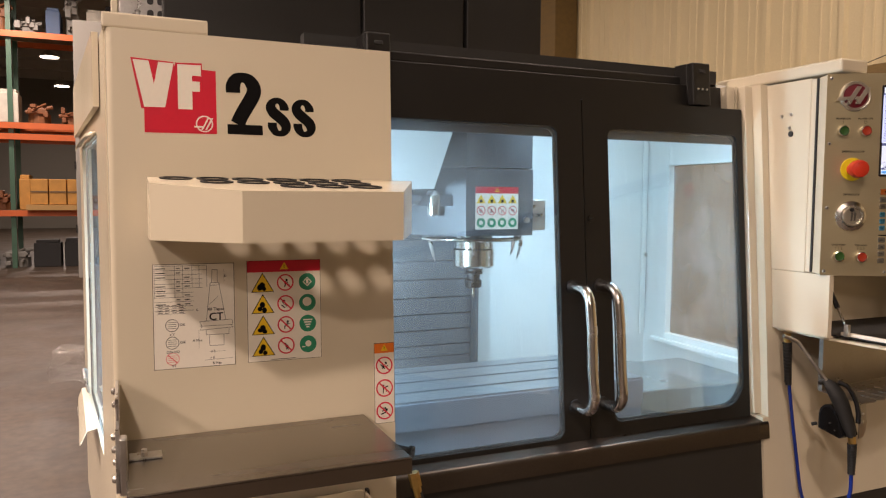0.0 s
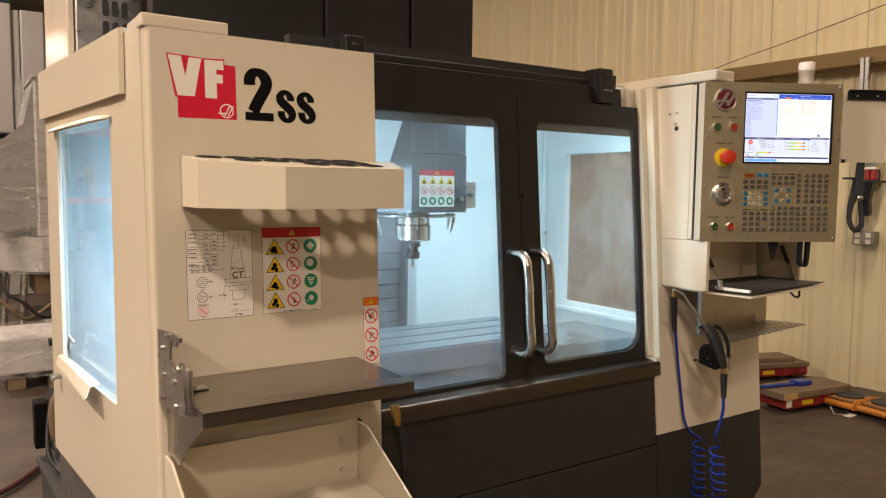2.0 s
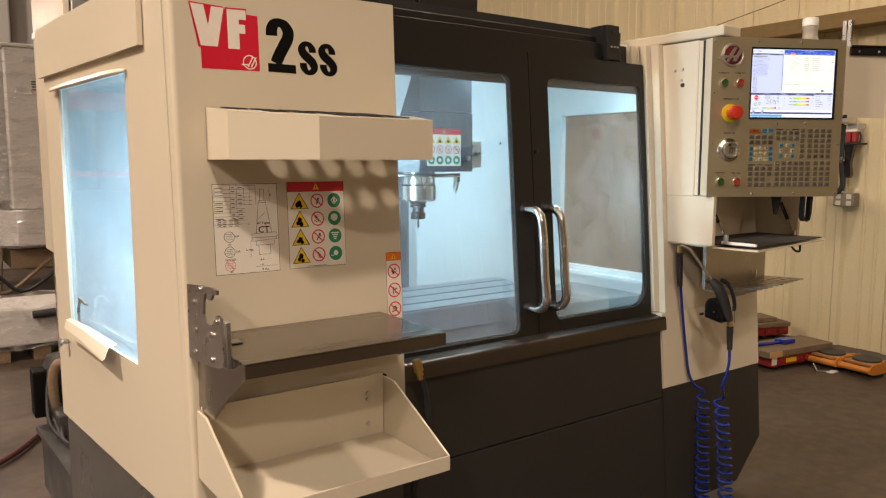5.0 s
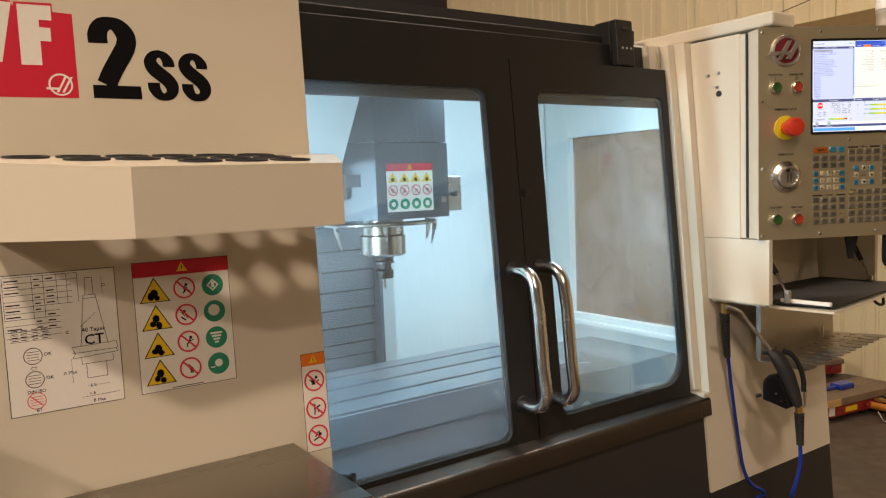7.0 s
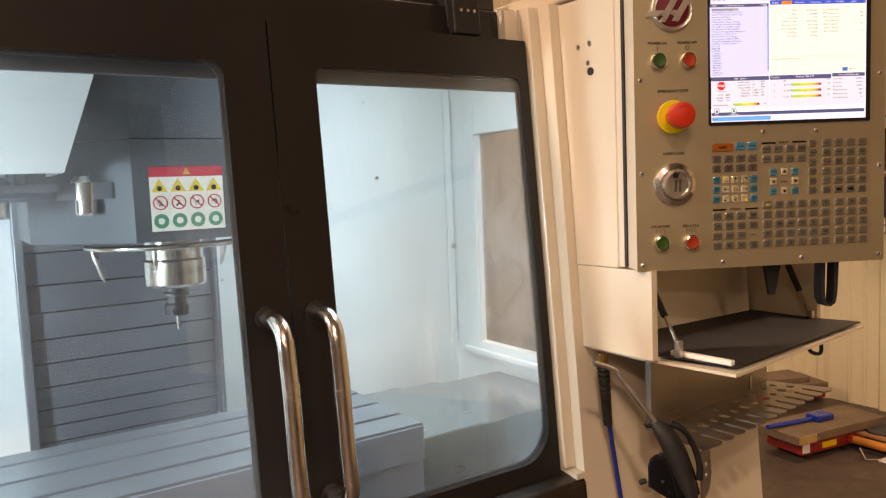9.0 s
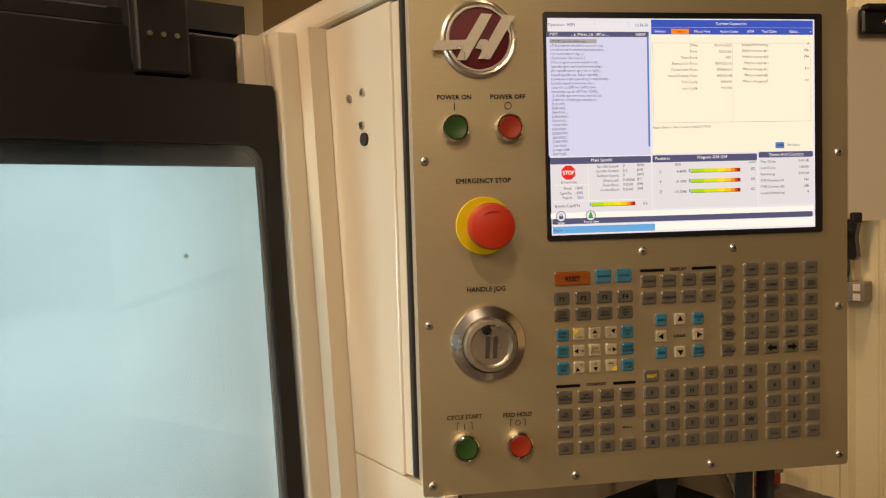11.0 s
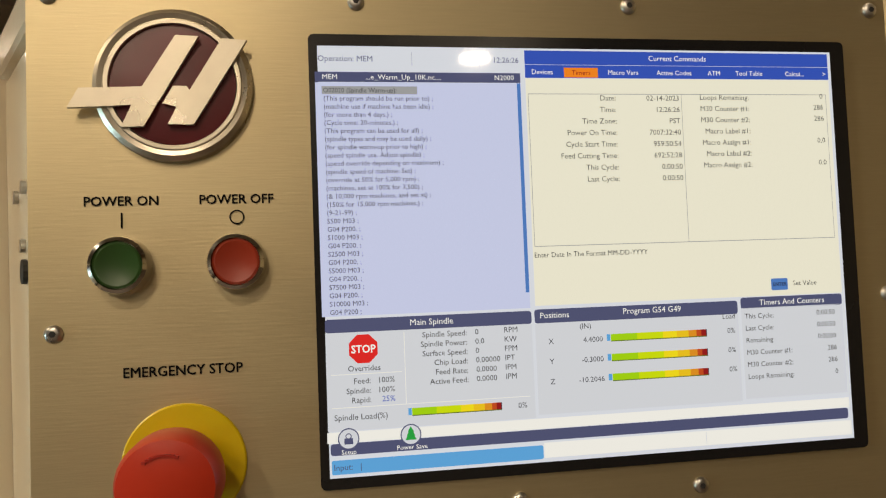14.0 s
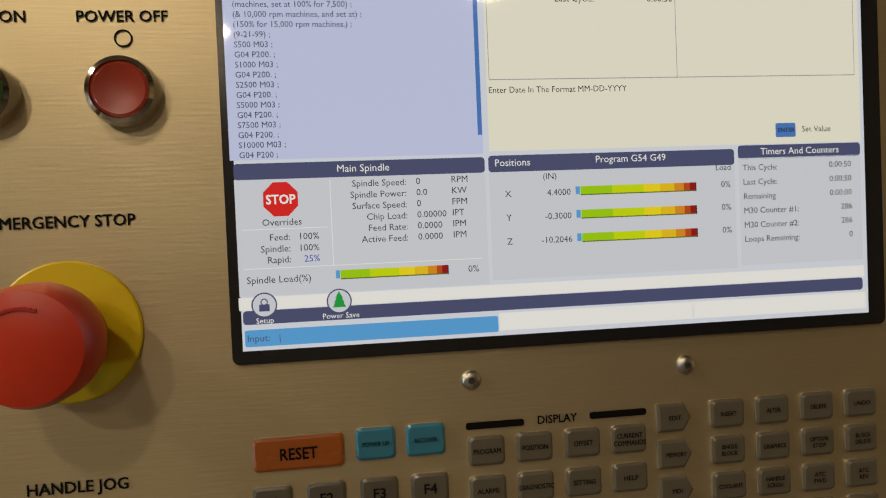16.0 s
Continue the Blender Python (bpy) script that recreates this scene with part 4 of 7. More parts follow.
for pts in (((107, 265), (140, 207), (315, 202), (412, 47), (478, 50), (318, 320), (255, 322), (285, 257)),
            ((372, 252), (402, 200), (440, 200), (450, 212), (545, 55), (617, 60), (460, 315), (385, 315), (412, 262))):
    bm = B()
    poly(bm, [(0.0613 + (x - 400) * 0.000172, 1.740 - (y - 190) * 0.000172) for x, y in pts][::-1], 0.0055, 0.0085)
    part("badge_bar", onto(bm), M["satin"], badge)


def face_writing(body, u, z, cap, wide=1.0, bold=0.016):
    bm = B()
    letters(bm, body, u, z, cap, 0.0006, "CENTER", wide, bold)
    return part("lettering", onto(bm), M["ink"], pendant)


face_writing("POWER ON", 0.034, 1.681, 0.0048, 1.0)
face_writing("POWER OFF", 0.0908, 1.681, 0.0048, 1.0)
face_writing("EMERGENCY STOP", 0.0625, 1.594, 0.0050, 0.98)
face_writing("HANDLE JOG", 0.0626, 1.480, 0.0050, 0.98)
face_writing("CYCLE START", 0.0354, 1.345, 0.0046, 0.92)
face_writing("FEED HOLD", 0.0931, 1.344, 0.0046, 0.92)
bm = B()
fbox(bm, 0.0336, 0.0344, 1.667, 1.675, 0.0004, 0.0008)
part("on_mark", onto(bm), M["ink"], pendant)
bm = B()
hoop(bm, 0.0908, 1.6715, 0.0038, 0.0007, 0.0004, 0.0008)
part("off_mark", onto(bm), M["ink"], pendant)
for cu_ in (0.0354, 0.0931):
    bm = B()
    for du in (-0.008, 0.008):
        fbox(bm, cu_ + du - 0.0003, cu_ + du + 0.0003, 1.331, 1.339, 0.0004, 0.0008)
        fbox(bm, min(cu_ + du, cu_ + du * 0.7), max(cu_ + du, cu_ + du * 0.7), 1.3385, 1.339, 0.0004, 0.0008)
    if cu_ < 0.05:
        fbox(bm, cu_ - 0.0003, cu_ + 0.0003, 1.331, 1.338, 0.0004, 0.0008)
    else:
        hoop(bm, cu_, 1.335, 0.003, 0.0005, 0.0004, 0.0008, 20)
    part("cycle_mark", onto(bm), M["ink"], pendant)

M["btn_green"] = surface("green_button_plastic", (0.022, 0.072, 0.012), 0.35, vary=0.05)
M["btn_red"] = surface("red_button_plastic", (0.32, 0.030, 0.010), 0.35, vary=0.05)
for nm, u, z, mt in (("power_on_button", 0.034, 1.648, "btn_green"), ("power_off_button", 0.0908, 1.648, "btn_red"), ("cycle_start_button", 0.0354, 1.314, "btn_green"), ("feed_hold_button", 0.0931, 1.313, "btn_red")):
    bm = B()
    lathe(bm, [(0.0148, 0.0), (0.0148, 0.007), (0.0140, 0.0105), (0.0122, 0.0115), (0.0118, 0.0095)], Matrix.Translation((u, z, 0)), 36)
    b_ = part(nm, onto(bm), M["chrome"], pendant, "round push button with a chrome ring", 35)
    bm = B()
    lathe(bm, [(0.0117, 0.008), (0.0117, 0.0105), (0.0105, 0.0112), (0.006, 0.0102), (0.001, 0.0100)], Matrix.Translation((u, z, 0)), 32)
    part("cap", onto(bm), M[mt], b_, "green cap" if mt == "btn_green" else "red cap", 40)

M["estop_yellow"] = surface("yellow_plastic", (0.66, 0.49, 0.008), 0.38, vary=0.05)
M["estop_red"] = surface("red_mushroom_plastic", (0.52, 0.032, 0.010), 0.33, vary=0.05)
em = Matrix.Translation((0.0624, 1.5467, 0))
bm = B()
lathe(bm, [(0.0305, 0.0), (0.0305, 0.0018), (0.0297, 0.0024), (0.001, 0.0025)], em, 48)
estop = part("emergency_stop", onto(bm), M["estop_yellow"], pendant, "yellow disc with a large red mushroom button", 30)
bm = B()
lathe(bm, [(0.0160, 0.0025), (0.0160, 0.012), (0.0195, 0.019), (0.0228, 0.025), (0.0236, 0.030), (0.0234, 0.043), (0.0214, 0.0485), (0.012, 0.0507), (0.001, 0.051)], em, 48)
part("mushroom", onto(bm), M["estop_red"], estop, "red mushroom head", 45)
bm = B()
for i in range(9):
    a = radians(125 - i * 7)
    fbox(bm, 0.0624 + 0.0150 * math.cos(a) - 0.0009, 0.0624 + 0.0150 * math.cos(a) + 0.0009, 1.5467 + 0.0150 * math.sin(a) - 0.0006, 1.5467 + 0.0150 * math.sin(a) + 0.0006, 0.0495, 0.0509)
part("turn_arrow", onto(bm), surface("dark_red_print", (0.40, 0.02, 0.012), 0.4), estop)

M["dark_steel"] = surface("dark_etched_steel", (0.16, 0.145, 0.12), 0.35, 0.8, vary=0.08)
jm = Matrix.Translation((0.0630, 1.4225, 0))
bm = B()
lathe(bm, [(0.0402, 0.0), (0.0402, 0.003), (0.0392, 0.005), (0.0300, 0.0105), (0.0285, 0.0070)], jm, 56)
jog = part("handle_jog", onto(bm), M["steel_polish"], pendant, "turned steel jog wheel", 25)
bm = B()
lathe(bm, [(0.0275, 0.003), (0.0280, 0.016), (0.0268, 0.019), (0.0225, 0.0195), (0.0215, 0.0165), (0.0205, 0.0160), (0.0200, 0.0150), (0.001, 0.0148)], jm, 56)
knob = part("wheel", onto(bm), M["satin"], jog, smooth=25)
bm = B()
lathe(bm, [(0.0048, 0.015), (0.0048, 0.020), (0.0040, 0.0212), (0.001, 0.0213)], Matrix.Translation((0.0585, 1.4390, 0)), 20)
part("finger_knob", onto(bm), M["black_gloss"], jog, smooth=40)
bm = B()
for du in (-0.006, 0.002):
    poly(bm, [(0.0625 + du, 1.409), (0.0625 + du + 0.0045, 1.409), (0.0625 + du + 0.0062, 1.432), (0.0625 + du + 0.0017, 1.432)], 0.0149, 0.0160)
part("wheel_mark", onto(bm), M["dark_steel"], jog)

# ---- keypad
KEYC = {"grey": surface("grey_key", (0.105, 0.092, 0.066), 0.30, vary=0.05, spec=0.6), "blue": surface("blue_key", (0.03, 0.17, 0.25), 0.28, vary=0.05, spec=0.6),
        "cream": surface("cream_key", (0.42, 0.36, 0.22), 0.28, vary=0.05, spec=0.6), "orange": surface("orange_key", (0.34, 0.085, 0.012), 0.28, vary=0.05, spec=0.6)}
M["rim"] = surface("key_rim", (0.24, 0.205, 0.145), 0.25, 0.2, vary=0.03)
yellow_ink = surface("yellow_key_print", (0.75, 0.60, 0.03), 0.4)
key_mesh = {}


def key(u, z, colour="grey", w=0.0172, h=0.0136, text="", cap=0.0024, shape="box", ink=None, bars=0):
    tag = (colour, w, h, shape)
    if tag not in key_mesh:
        pts = rounded(-w / 2, w / 2, -h / 2, h / 2, 0.0022, 3)
        top = rounded(-w / 2 + 0.0013, w / 2 - 0.0013, -h / 2 + 0.0013, h / 2 - 0.0013, 0.0018, 3)
        if shape == "arrow":
            pts = [(-w / 2, -h / 2), (w / 2 - 0.004, -h / 2), (w / 2, 0), (w / 2 - 0.004, h / 2), (-w / 2, h / 2)]
            top = [(-w / 2 + 0.0013, -h / 2 + 0.0013), (w / 2 - 0.0048, -h / 2 + 0.0013), (w / 2 - 0.0015, 0), (w / 2 - 0.0048, h / 2 - 0.0013), (-w / 2 + 0.0013, h / 2 - 0.0013)]
        b_ = B()
        rings = [[b_.verts.new((p[0], p[1], hh)) for p in loop] for loop, hh in ((pts, 0.0), (pts, 0.0017), (top, 0.0026))]
        n = len(pts)
        for a, c in zip(rings, rings[1:]):
            for i in range(n):
                f = b_.faces.new((a[i], a[(i + 1) % n], c[(i + 1) % n], c[i]))
                f.material_index = 1 if a is rings[0] else 0
        b_.faces.new(rings[-1])
        me = bpy.data.meshes.new("key")
        b_.to_mesh(me)
        b_.free()
        me.materials.append(KEYC[colour])
        me.materials.append(M["rim"])
        key_mesh[tag] = me
    k = new("key", key_mesh[tag])
    k.parent = pendant
    k.matrix_parent_inverse = rest(pendant).inverted()
    k.matrix_basis = FACE @ Matrix.Translation((u, z, 0.0))
    if text or bars:
        bm = B()
        rows = text.split("|") if text else []
        for i, row in enumerate(rows):
            letters(bm, row, 0, (len(rows) - 1) * cap * 0.75 - i * cap * 1.5, cap, 0.0029, "CENTER", 0.85 if len(row) > 4 else 1.0, 0.018)
        for i in range(bars):
            fbox(bm, -w * 0.30, w * 0.30, (bars - 1) * 0.0014 - i * 0.0028 - 0.0006, (bars - 1) * 0.0014 - i * 0.0028 + 0.0006, 0.0027, 0.0029)
        bm.transform(k.matrix_basis)
        part("legend", bm, ink or M["ink"], k)
    return k


key(0.1563, 1.4872, "orange", 0.0400, 0.0150, "RESET", 0.0052)
key(0.1906, 1.4885, "blue", 0.0180, 0.0146, "POWER UP", 0.0020)
key(0.2134, 1.4885, "blue", 0.0180, 0.0146, "RECOVER", 0.0020)
for i, c in enumerate((0.1441, 0.1678, 0.1915, 0.2146)):
    key(c, 1.4660, text="F" + str(i + 1), cap=0.0046)
    key(c, 1.4485, text=("TOOL|OFFSET|MEASURE", "NEXT|TOOL", "TOOL|RELEASE", "PART|ZERO|SET")[i], cap=0.0021)
JOG = {(0, 0): ("+A/C", 0.001, -0.003, 0, 0, None, 1), (0, 1): ("+Z", 0, -0.0032, 0, 0.0018, 90, None), (0, 2): ("-Y", -0.0022, -0.0030, 0.0022, 0.0022, 45, None), (1, 0): ("+X", 0.0030, 0, -0.0026, 0, 180, None),
       (1, 2): ("-X", -0.0030, 0, 0.0026, 0, 0, None), (2, 0): ("+Y", 0.0022, 0.0030, -0.0022, -0.0022, 225, None), (2, 1): ("-Z", 0, 0.0032, 0, -0.0018, 270, None), (2, 2): ("-A/C", -0.001, 0.003, 0, 0, None, -1)}
for r, z in enumerate((1.427, 1.409, 1.391)):
    key(0.1441, z, "blue", 0.0140, 0.0134, ("CHIP|FWD", "CHIP|STOP", "CHIP|REV")[r], 0.0027)
    key(0.2165, z, "blue", 0.0140, 0.0134, ("CLNT|UP", "CLNT|DOWN", "AUX|CLNT")[r], 0.0027)
    for c, u in enumerate((0.1619, 0.1797, 0.1982)):
        jk_ = key(u, z, "cream", 0.0134, 0.0134, "JOG|LOCK" if (r, c) == (1, 1) else "", 0.0026)
        word, wu, wz, au, az, ang, corner = JOG.get((r, c), ("", 0, 0, 0, 0, None, None))
        if word:
            bm = B()
            letters(bm, word, wu, wz, 0.0024, 0.0029, "CENTER", 1.0, 0.018)
            bm.transform(jk_.matrix_basis)
            part("legend", bm, M["ink"], jk_)
        if ang is not None:
            bm = B()
            poly(bm, disc(au, az, 0.0031, 3, 1.0, radians(ang)), 0.0027, 0.0030)
            bm.transform(jk_.matrix_basis)
            part("arrow", bm, M["ink"], jk_)
        if corner:
            bm = B()
            poly(bm, [(-0.0052 * corner, 0.0052 * corner), (-0.0052 * corner, -0.001 * corner), (0.001 * corner, 0.0052 * corner)], 0.0027, 0.0029)
            bmesh.ops.recalc_face_normals(bm, faces=bm.faces[:])
            bm.transform(jk_.matrix_basis)
            part("corner_patch", bm, yellow_ink, jk_, "yellow corner")
OVER = (("-10%|FEEDRATE", "100%|FEEDRATE", "+10%|FEEDRATE", "HANDLE|FEED"), ("-10%|SPINDLE", "100%|SPINDLE", "+10%|SPINDLE", "HANDLE|SPINDLE"), ("FWD", "STOP", "REV", ""), ("5%|RAPID", "25%|RAPID", "50%|RAPID", "100%|RAPID"))
for r, z in enumerate((1.359, 1.3405, 1.322, 1.3035)):
    for c, u in enumerate((0.1449, 0.1683, 0.1917, 0.2152)):
        if (r, c) != (2, 3):
            key(u, z, text=OVER[r][c], cap=0.0030 if r == 2 else 0.0022)
face_writing("SPINDLE", 0.2152, 1.322, 0.0022, 0.9)
face_writing("OVERRIDES", 0.1805, 1.3715, 0.0034, 0.9)
face_writing("DISPLAY", 0.2760, 1.4930, 0.0038, 0.95)
for u0, u1, z in ((0.136, 0.163, 1.3712), (0.200, 0.2255, 1.3712), (0.2325, 0.2600, 1.4925), (0.2920, 0.3200, 1.4930)):
    bm = B()
    poly(bm, rounded(u0, u1, z - 0.0016, z + 0.0016, 0.0010, 3), 0.0003, 0.0007)
    part("heading_bar", onto(bm), M["ink"], pendant)
for r, (z, names) in enumerate(((1.481, ("PROGRAM", "POSITION", "OFFSET", "CURRENT|COMMANDS")), (1.4625, ("ALARMS", "DIAGNOSTIC", "SETTING", "HELP")))):
    for u, nm in zip((0.2416, 0.2644, 0.2876, 0.3105), names):
        key(u, z, text=nm, cap=0.0023)
for r, z in enumerate((1.438, 1.420, 1.402)):
    for c, u in enumerate((0.255, 0.2765, 0.2979)):
        if (r, c) == (1, 1):
            continue
        k = key(u, z, "blue" if (r != 1 and c != 1) else "cream", 0.0132, 0.0134, {(0, 0): "HOME", (0, 2): "PAGE|UP", (2, 0): "END", (2, 2): "PAGE|DOWN"}.get((r, c), ""), 0.0026)
        if r == 1 or c == 1:
            a = {(0, 1): 90, (1, 0): 180, (1, 2): 0, (2, 1): 270}[(r, c)]
            bm = B()
            poly(bm, disc(0, 0, 0.0040, 3, 1.0, radians(a)), 0.0027, 0.0030)
            bm.transform(k.matrix_basis)
            part("legend", bm, M["ink"], k)
face_writing("CURSOR", 0.2765, 1.4195, 0.0030, 0.85)
GRID = (("EDIT", "INSERT", "ALTER", "DELETE", "UNDO"), ("MEMORY", "SINGLE|BLOCK", "GRAPHICS", "OPTION|STOP", "BLOCK|DELETE"), ("MDI", "COOLANT", "HANDLE|SCROLL", "ATC|FWD", "ATC|REV"),
        ("HANDLE|JOG", ".0001|.1", ".001|1.", ".01|10.", ".1|100."), ("ZERO|RETURN", "ALL", "ORIGIN", "SINGLE", "HOME|G28"), ("LIST|PROGRAM", "SELECT|PROGRAM", "<", ">", "ERASE|PROGRAM"))
for r, row in enumerate(GRID):
    z = 1.4893 - 0.01765 * r
    for c, (u, nm) in enumerate(zip((0.3335, 0.3608, 0.3843, 0.4080, 0.4317), row)):
        k = key(u, z, shape="arrow" if c == 0 else "box", text=nm if nm not in ("<", ">") else "", cap=0.0021, bars=0 if nm else 2)
        if nm in ("<", ">"):
            s = 1 if nm == ">" else -1
            bm = B()
            poly(bm, [(s * 0.006, 0), (s * 0.001, 0.0045), (s * 0.001, 0.002), (-s * 0.005, 0.002), (-s * 0.005, -0.002), (s * 0.001, -0.002), (s * 0.001, -0.0045)][::s], 0.0027, 0.0030)
            bm.transform(k.matrix_basis)
            part("legend", bm, M["ink"], k)
for r, row in enumerate(("^ABCDE", "FGHIJK", "LMNOPQ", "RSTUVW", "XYZ;()")):
    z = 1.3770 - 0.01825 * r
    for u, ch in zip((0.2432, 0.2665, 0.2892, 0.3120, 0.3348, 0.3584), row):
        if ch == "^":
            key(u, z, text="SHIFT", cap=0.0038, ink=yellow_ink)
        else:
            key(u, z, text=ch, cap=0.0050)
for r, row in enumerate((("7", "8", "9"), ("4", "5", "6"), ("1", "2", "3"), ("-", "0", "."), ("CANCEL", "SPACE", "ENTER"))):
    for u, ch in zip((0.3865, 0.4102, 0.4339), row):
        key(u, 1.3772 - 0.01825 * r, text=ch, cap=0.0050 if len(ch) == 1 else 0.0022)

# ---- screen
bm = B()
poly(bm, rounded(0.1298, 0.4462, 1.5280, 1.7685, 0.003, 3), 0.0002, 0.0022)
part("bezel", onto(bm), M["black_gloss"], pendant, "glossy black screen frame")
SW = {n: glow("screen_" + n, c, 1.25) for n, c in dict(paper=(0.70, 0.74, 0.88), pane=(0.58, 0.63, 0.93), cream=(0.86, 0.84, 0.74), panel=(0.66, 0.69, 0.80), slate=(0.075, 0.085, 0.19), blue=(0.03, 0.085, 0.52),
      orange=(0.90, 0.24, 0.02), ink=(0.035, 0.035, 0.05), white=(0.90, 0.90, 0.92), input=(0.10, 0.38, 0.80), scroll=(0.07, 0.20, 0.58), grey=(0.35, 0.36, 0.40), red=(0.75, 0.02, 0.02),
      green=(0.36, 0.66, 0.01), lime=(0.60, 0.74, 0.01), yellow=(0.90, 0.72, 0.02), amber=(0.75, 0.28, 0.02), maroon=(0.30, 0.008, 0.01), gold=(0.85, 0.55, 0.02), rust=(0.55, 0.07, 0.015), moss=(0.12, 0.16, 0.02), leaf=(0.01, 0.36, 0.06), select=(0.18, 0.19, 0.24), dark=(0.02, 0.022, 0.05)).items()}
bm = B()
quad(bm, 0.1345, 0.4368, 1.5340, 1.7620, 0.0026)
screen = part("screen", onto(bm), SW["paper"], pendant, "lit screen with program text and load gauges")


SCR = FACE @ Matrix.Translation((0.305, 1.600, 0)) @ Matrix.Diagonal((1.0135, 1.011, 1, 1)) @ Matrix.Translation((-0.305, -1.600, 0))


def field(name, u0, u1, z0, z1, colour, h=0.0029, r=0.0):
    bm = B()
    if r:
        poly(bm, rounded(u0, u1, z0, z1, r, 4), h - 0.0001, h)
    else:
        quad(bm, u0, u1, z0, z1, h)
    return part(name, onto(bm, SCR), SW[colour], screen)


def lines(name, rows, colour="ink", cap=0.0025, h=0.0034, wide=1.0, bold=0.0):
    """Writing on the screen: rows of text, u, z, alignment."""
    for body, u, z, al in rows:
        bm = B()
        letters(bm, body, u, z, cap, h, al, wide, bold)
        part(name, onto(bm, SCR), SW[colour], screen)


Lf, Rt, Ce = "LEFT", "RIGHT", "CENTER"
field("program_pane", 0.1352, 0.2462, 1.6175, 1.7405, "pane")
field("scroll_bar", 0.2440, 0.2460, 1.6260, 1.7405, "scroll", 0.0031)
field("title_bar", 0.1352, 0.2462, 1.7408, 1.7462, "slate")
field("commands_pane", 0.2490, 0.4330, 1.6185, 1.7435, "cream")
field("commands_title", 0.2490, 0.4330, 1.7512, 1.7590, "blue")
field("tab_bar", 0.2490, 0.4330, 1.7437, 1.7510, "blue")
field("active_tab", 0.2712, 0.2909, 1.7440, 1.7495, "orange", 0.0031)
field("selected_line", 0.1385, 0.1890, 1.7342, 1.7385, "grey", 0.0031)
field("spindle_panel", 0.1365, 0.2466, 1.5585, 1.6090, "panel")
field("spindle_title", 0.1365, 0.2466, 1.6090, 1.6160, "slate", r=0.0015)
field("positions_panel", 0.2483, 0.3670, 1.5600, 1.6090, "panel")
field("positions_title", 0.2483, 0.3670, 1.6090, 1.6165, "slate", r=0.0015)
field("timers_panel", 0.3690, 0.4325, 1.5610, 1.6120, "panel")
field("timers_title", 0.3690, 0.4325, 1.6115, 1.6180, "slate", r=0.0015)
field("white_strip", 0.1360, 0.4330, 1.5525, 1.5580, "white")
field("nav_strip", 0.1375, 0.4320, 1.5462, 1.5522, "slate", r=0.0015)
field("input_box", 0.1379, 0.2500, 1.5365, 1.5438, "input", r=0.001)
field("message_box", 0.2505, 0.4335, 1.5370, 1.5450, "white")
for u0, u1, z0, z1 in ((0.2500, 0.4305, 1.7345, 1.7349), (0.2500, 0.2503, 1.6505, 1.7347), (0.4302, 0.4305, 1.6505, 1.7347), (0.2500, 0.4305, 1.6505, 1.6509), (0.3396, 0.3399, 1.6505, 1.7347), (0.1866, 0.1868, 1.7500, 1.7570), (0.2236, 0.2238, 1.7500, 1.7570)):
    field("rule", u0, u1, z0, z1, "grey", 0.0031)
for u0, u1, z0, z1 in ((0.1390, 0.1755, 1.5872, 1.5875), (0.1771, 0.1774, 1.5705, 1.6080), (0.1390, 0.2440, 1.5702, 1.5705)):
    field("rule", u0, u1, z0, z1, "white", 0.0031)

prog = ("O02020 (Spindle Warm-up);", "(This program should be run prior to) ;", "(machine use if machine has been idle) ;", "(for more than 4 days.) ;", "(Cycle time: 20-minutes.) ;", "(This program can be used for all) ;",
        "(spindle types and may be used daily) ;", "(for spindle warm-up prior to high) ;", "(speed spindle use. Adjust spindle) ;", "(speed override depending on maximum) ;", "(spindle speed of machine: Set) ;",
        "(override at 50% for 5,000 rpm) ;", "(machines, set at 100% for 7,500) ;", "(& 10,000 rpm machines, and set at) ;", "(150% for 15,000 rpm machines.) ;", "(9-21-99) ;", "S500 M03 ;", "G04 P200. ;", "S1000 M03 ;", "G04 P200. ;",
        "S2500 M03 ;", "G04 P200. ;", "S5000 M03 ;", "G04 P200. ;", "S7500 M03 ;", "G04 P200. ;", "S10000 M03 ;", "G04 P200 ;")
for i, row in enumerate(prog):
    lines("program_line", [(row, 0.1392, 1.7363 - 0.00432 * i, Lf)], cap=0.0026, wide=0.98 if i else 0.90)
lines("operation_text", [("Operation: MEM", 0.1368, 1.7533, Lf), ("12:26:26", 0.2456, 1.7533, Rt)], "slate", 0.0030)
lines("title_text", [("MEM", 0.1388, 1.7435, Lf), ("...e_Warm_Up_10K.nc....", 0.1616, 1.7435, Lf), ("N2000", 0.2425, 1.7435, Rt)], "white", 0.0028)
lines("commands_text", [("Current Commands", 0.3385, 1.7552, Ce)], "white", 0.0030)
lines("tab_text", [(s, u, 1.7470, Ce) for s, u in (("Devices", 0.2586), ("Macro Vars", 0.3056), ("Active Codes", 0.3361), ("ATM", 0.3605), ("Tool Table", 0.3822), ("Calcul...", 0.4110), (">", 0.4300))], "white", 0.0027)
lines("active_tab_text", [("Timers", 0.2810, 1.7467, Ce)], "maroon", 0.0027)
for i, (a, b) in enumerate((("Date:", "02-14-2023"), ("Time:", "12:26:26"), ("Time Zone:", "PST"), ("Power On Time:", "7007:32:40"), ("Cycle Start Time:", "959:50:54"), ("Feed Cutting Time:", "692:52:28"), ("This Cycle:", "0:00:50"), ("Last Cycle:", "0:00:50"))):
    lines("timer_text", [(a, 0.3006, 1.7325 - 0.00648 * i, Rt), (b, 0.3384, 1.7325 - 0.00648 * i, Rt)], cap=0.0030)
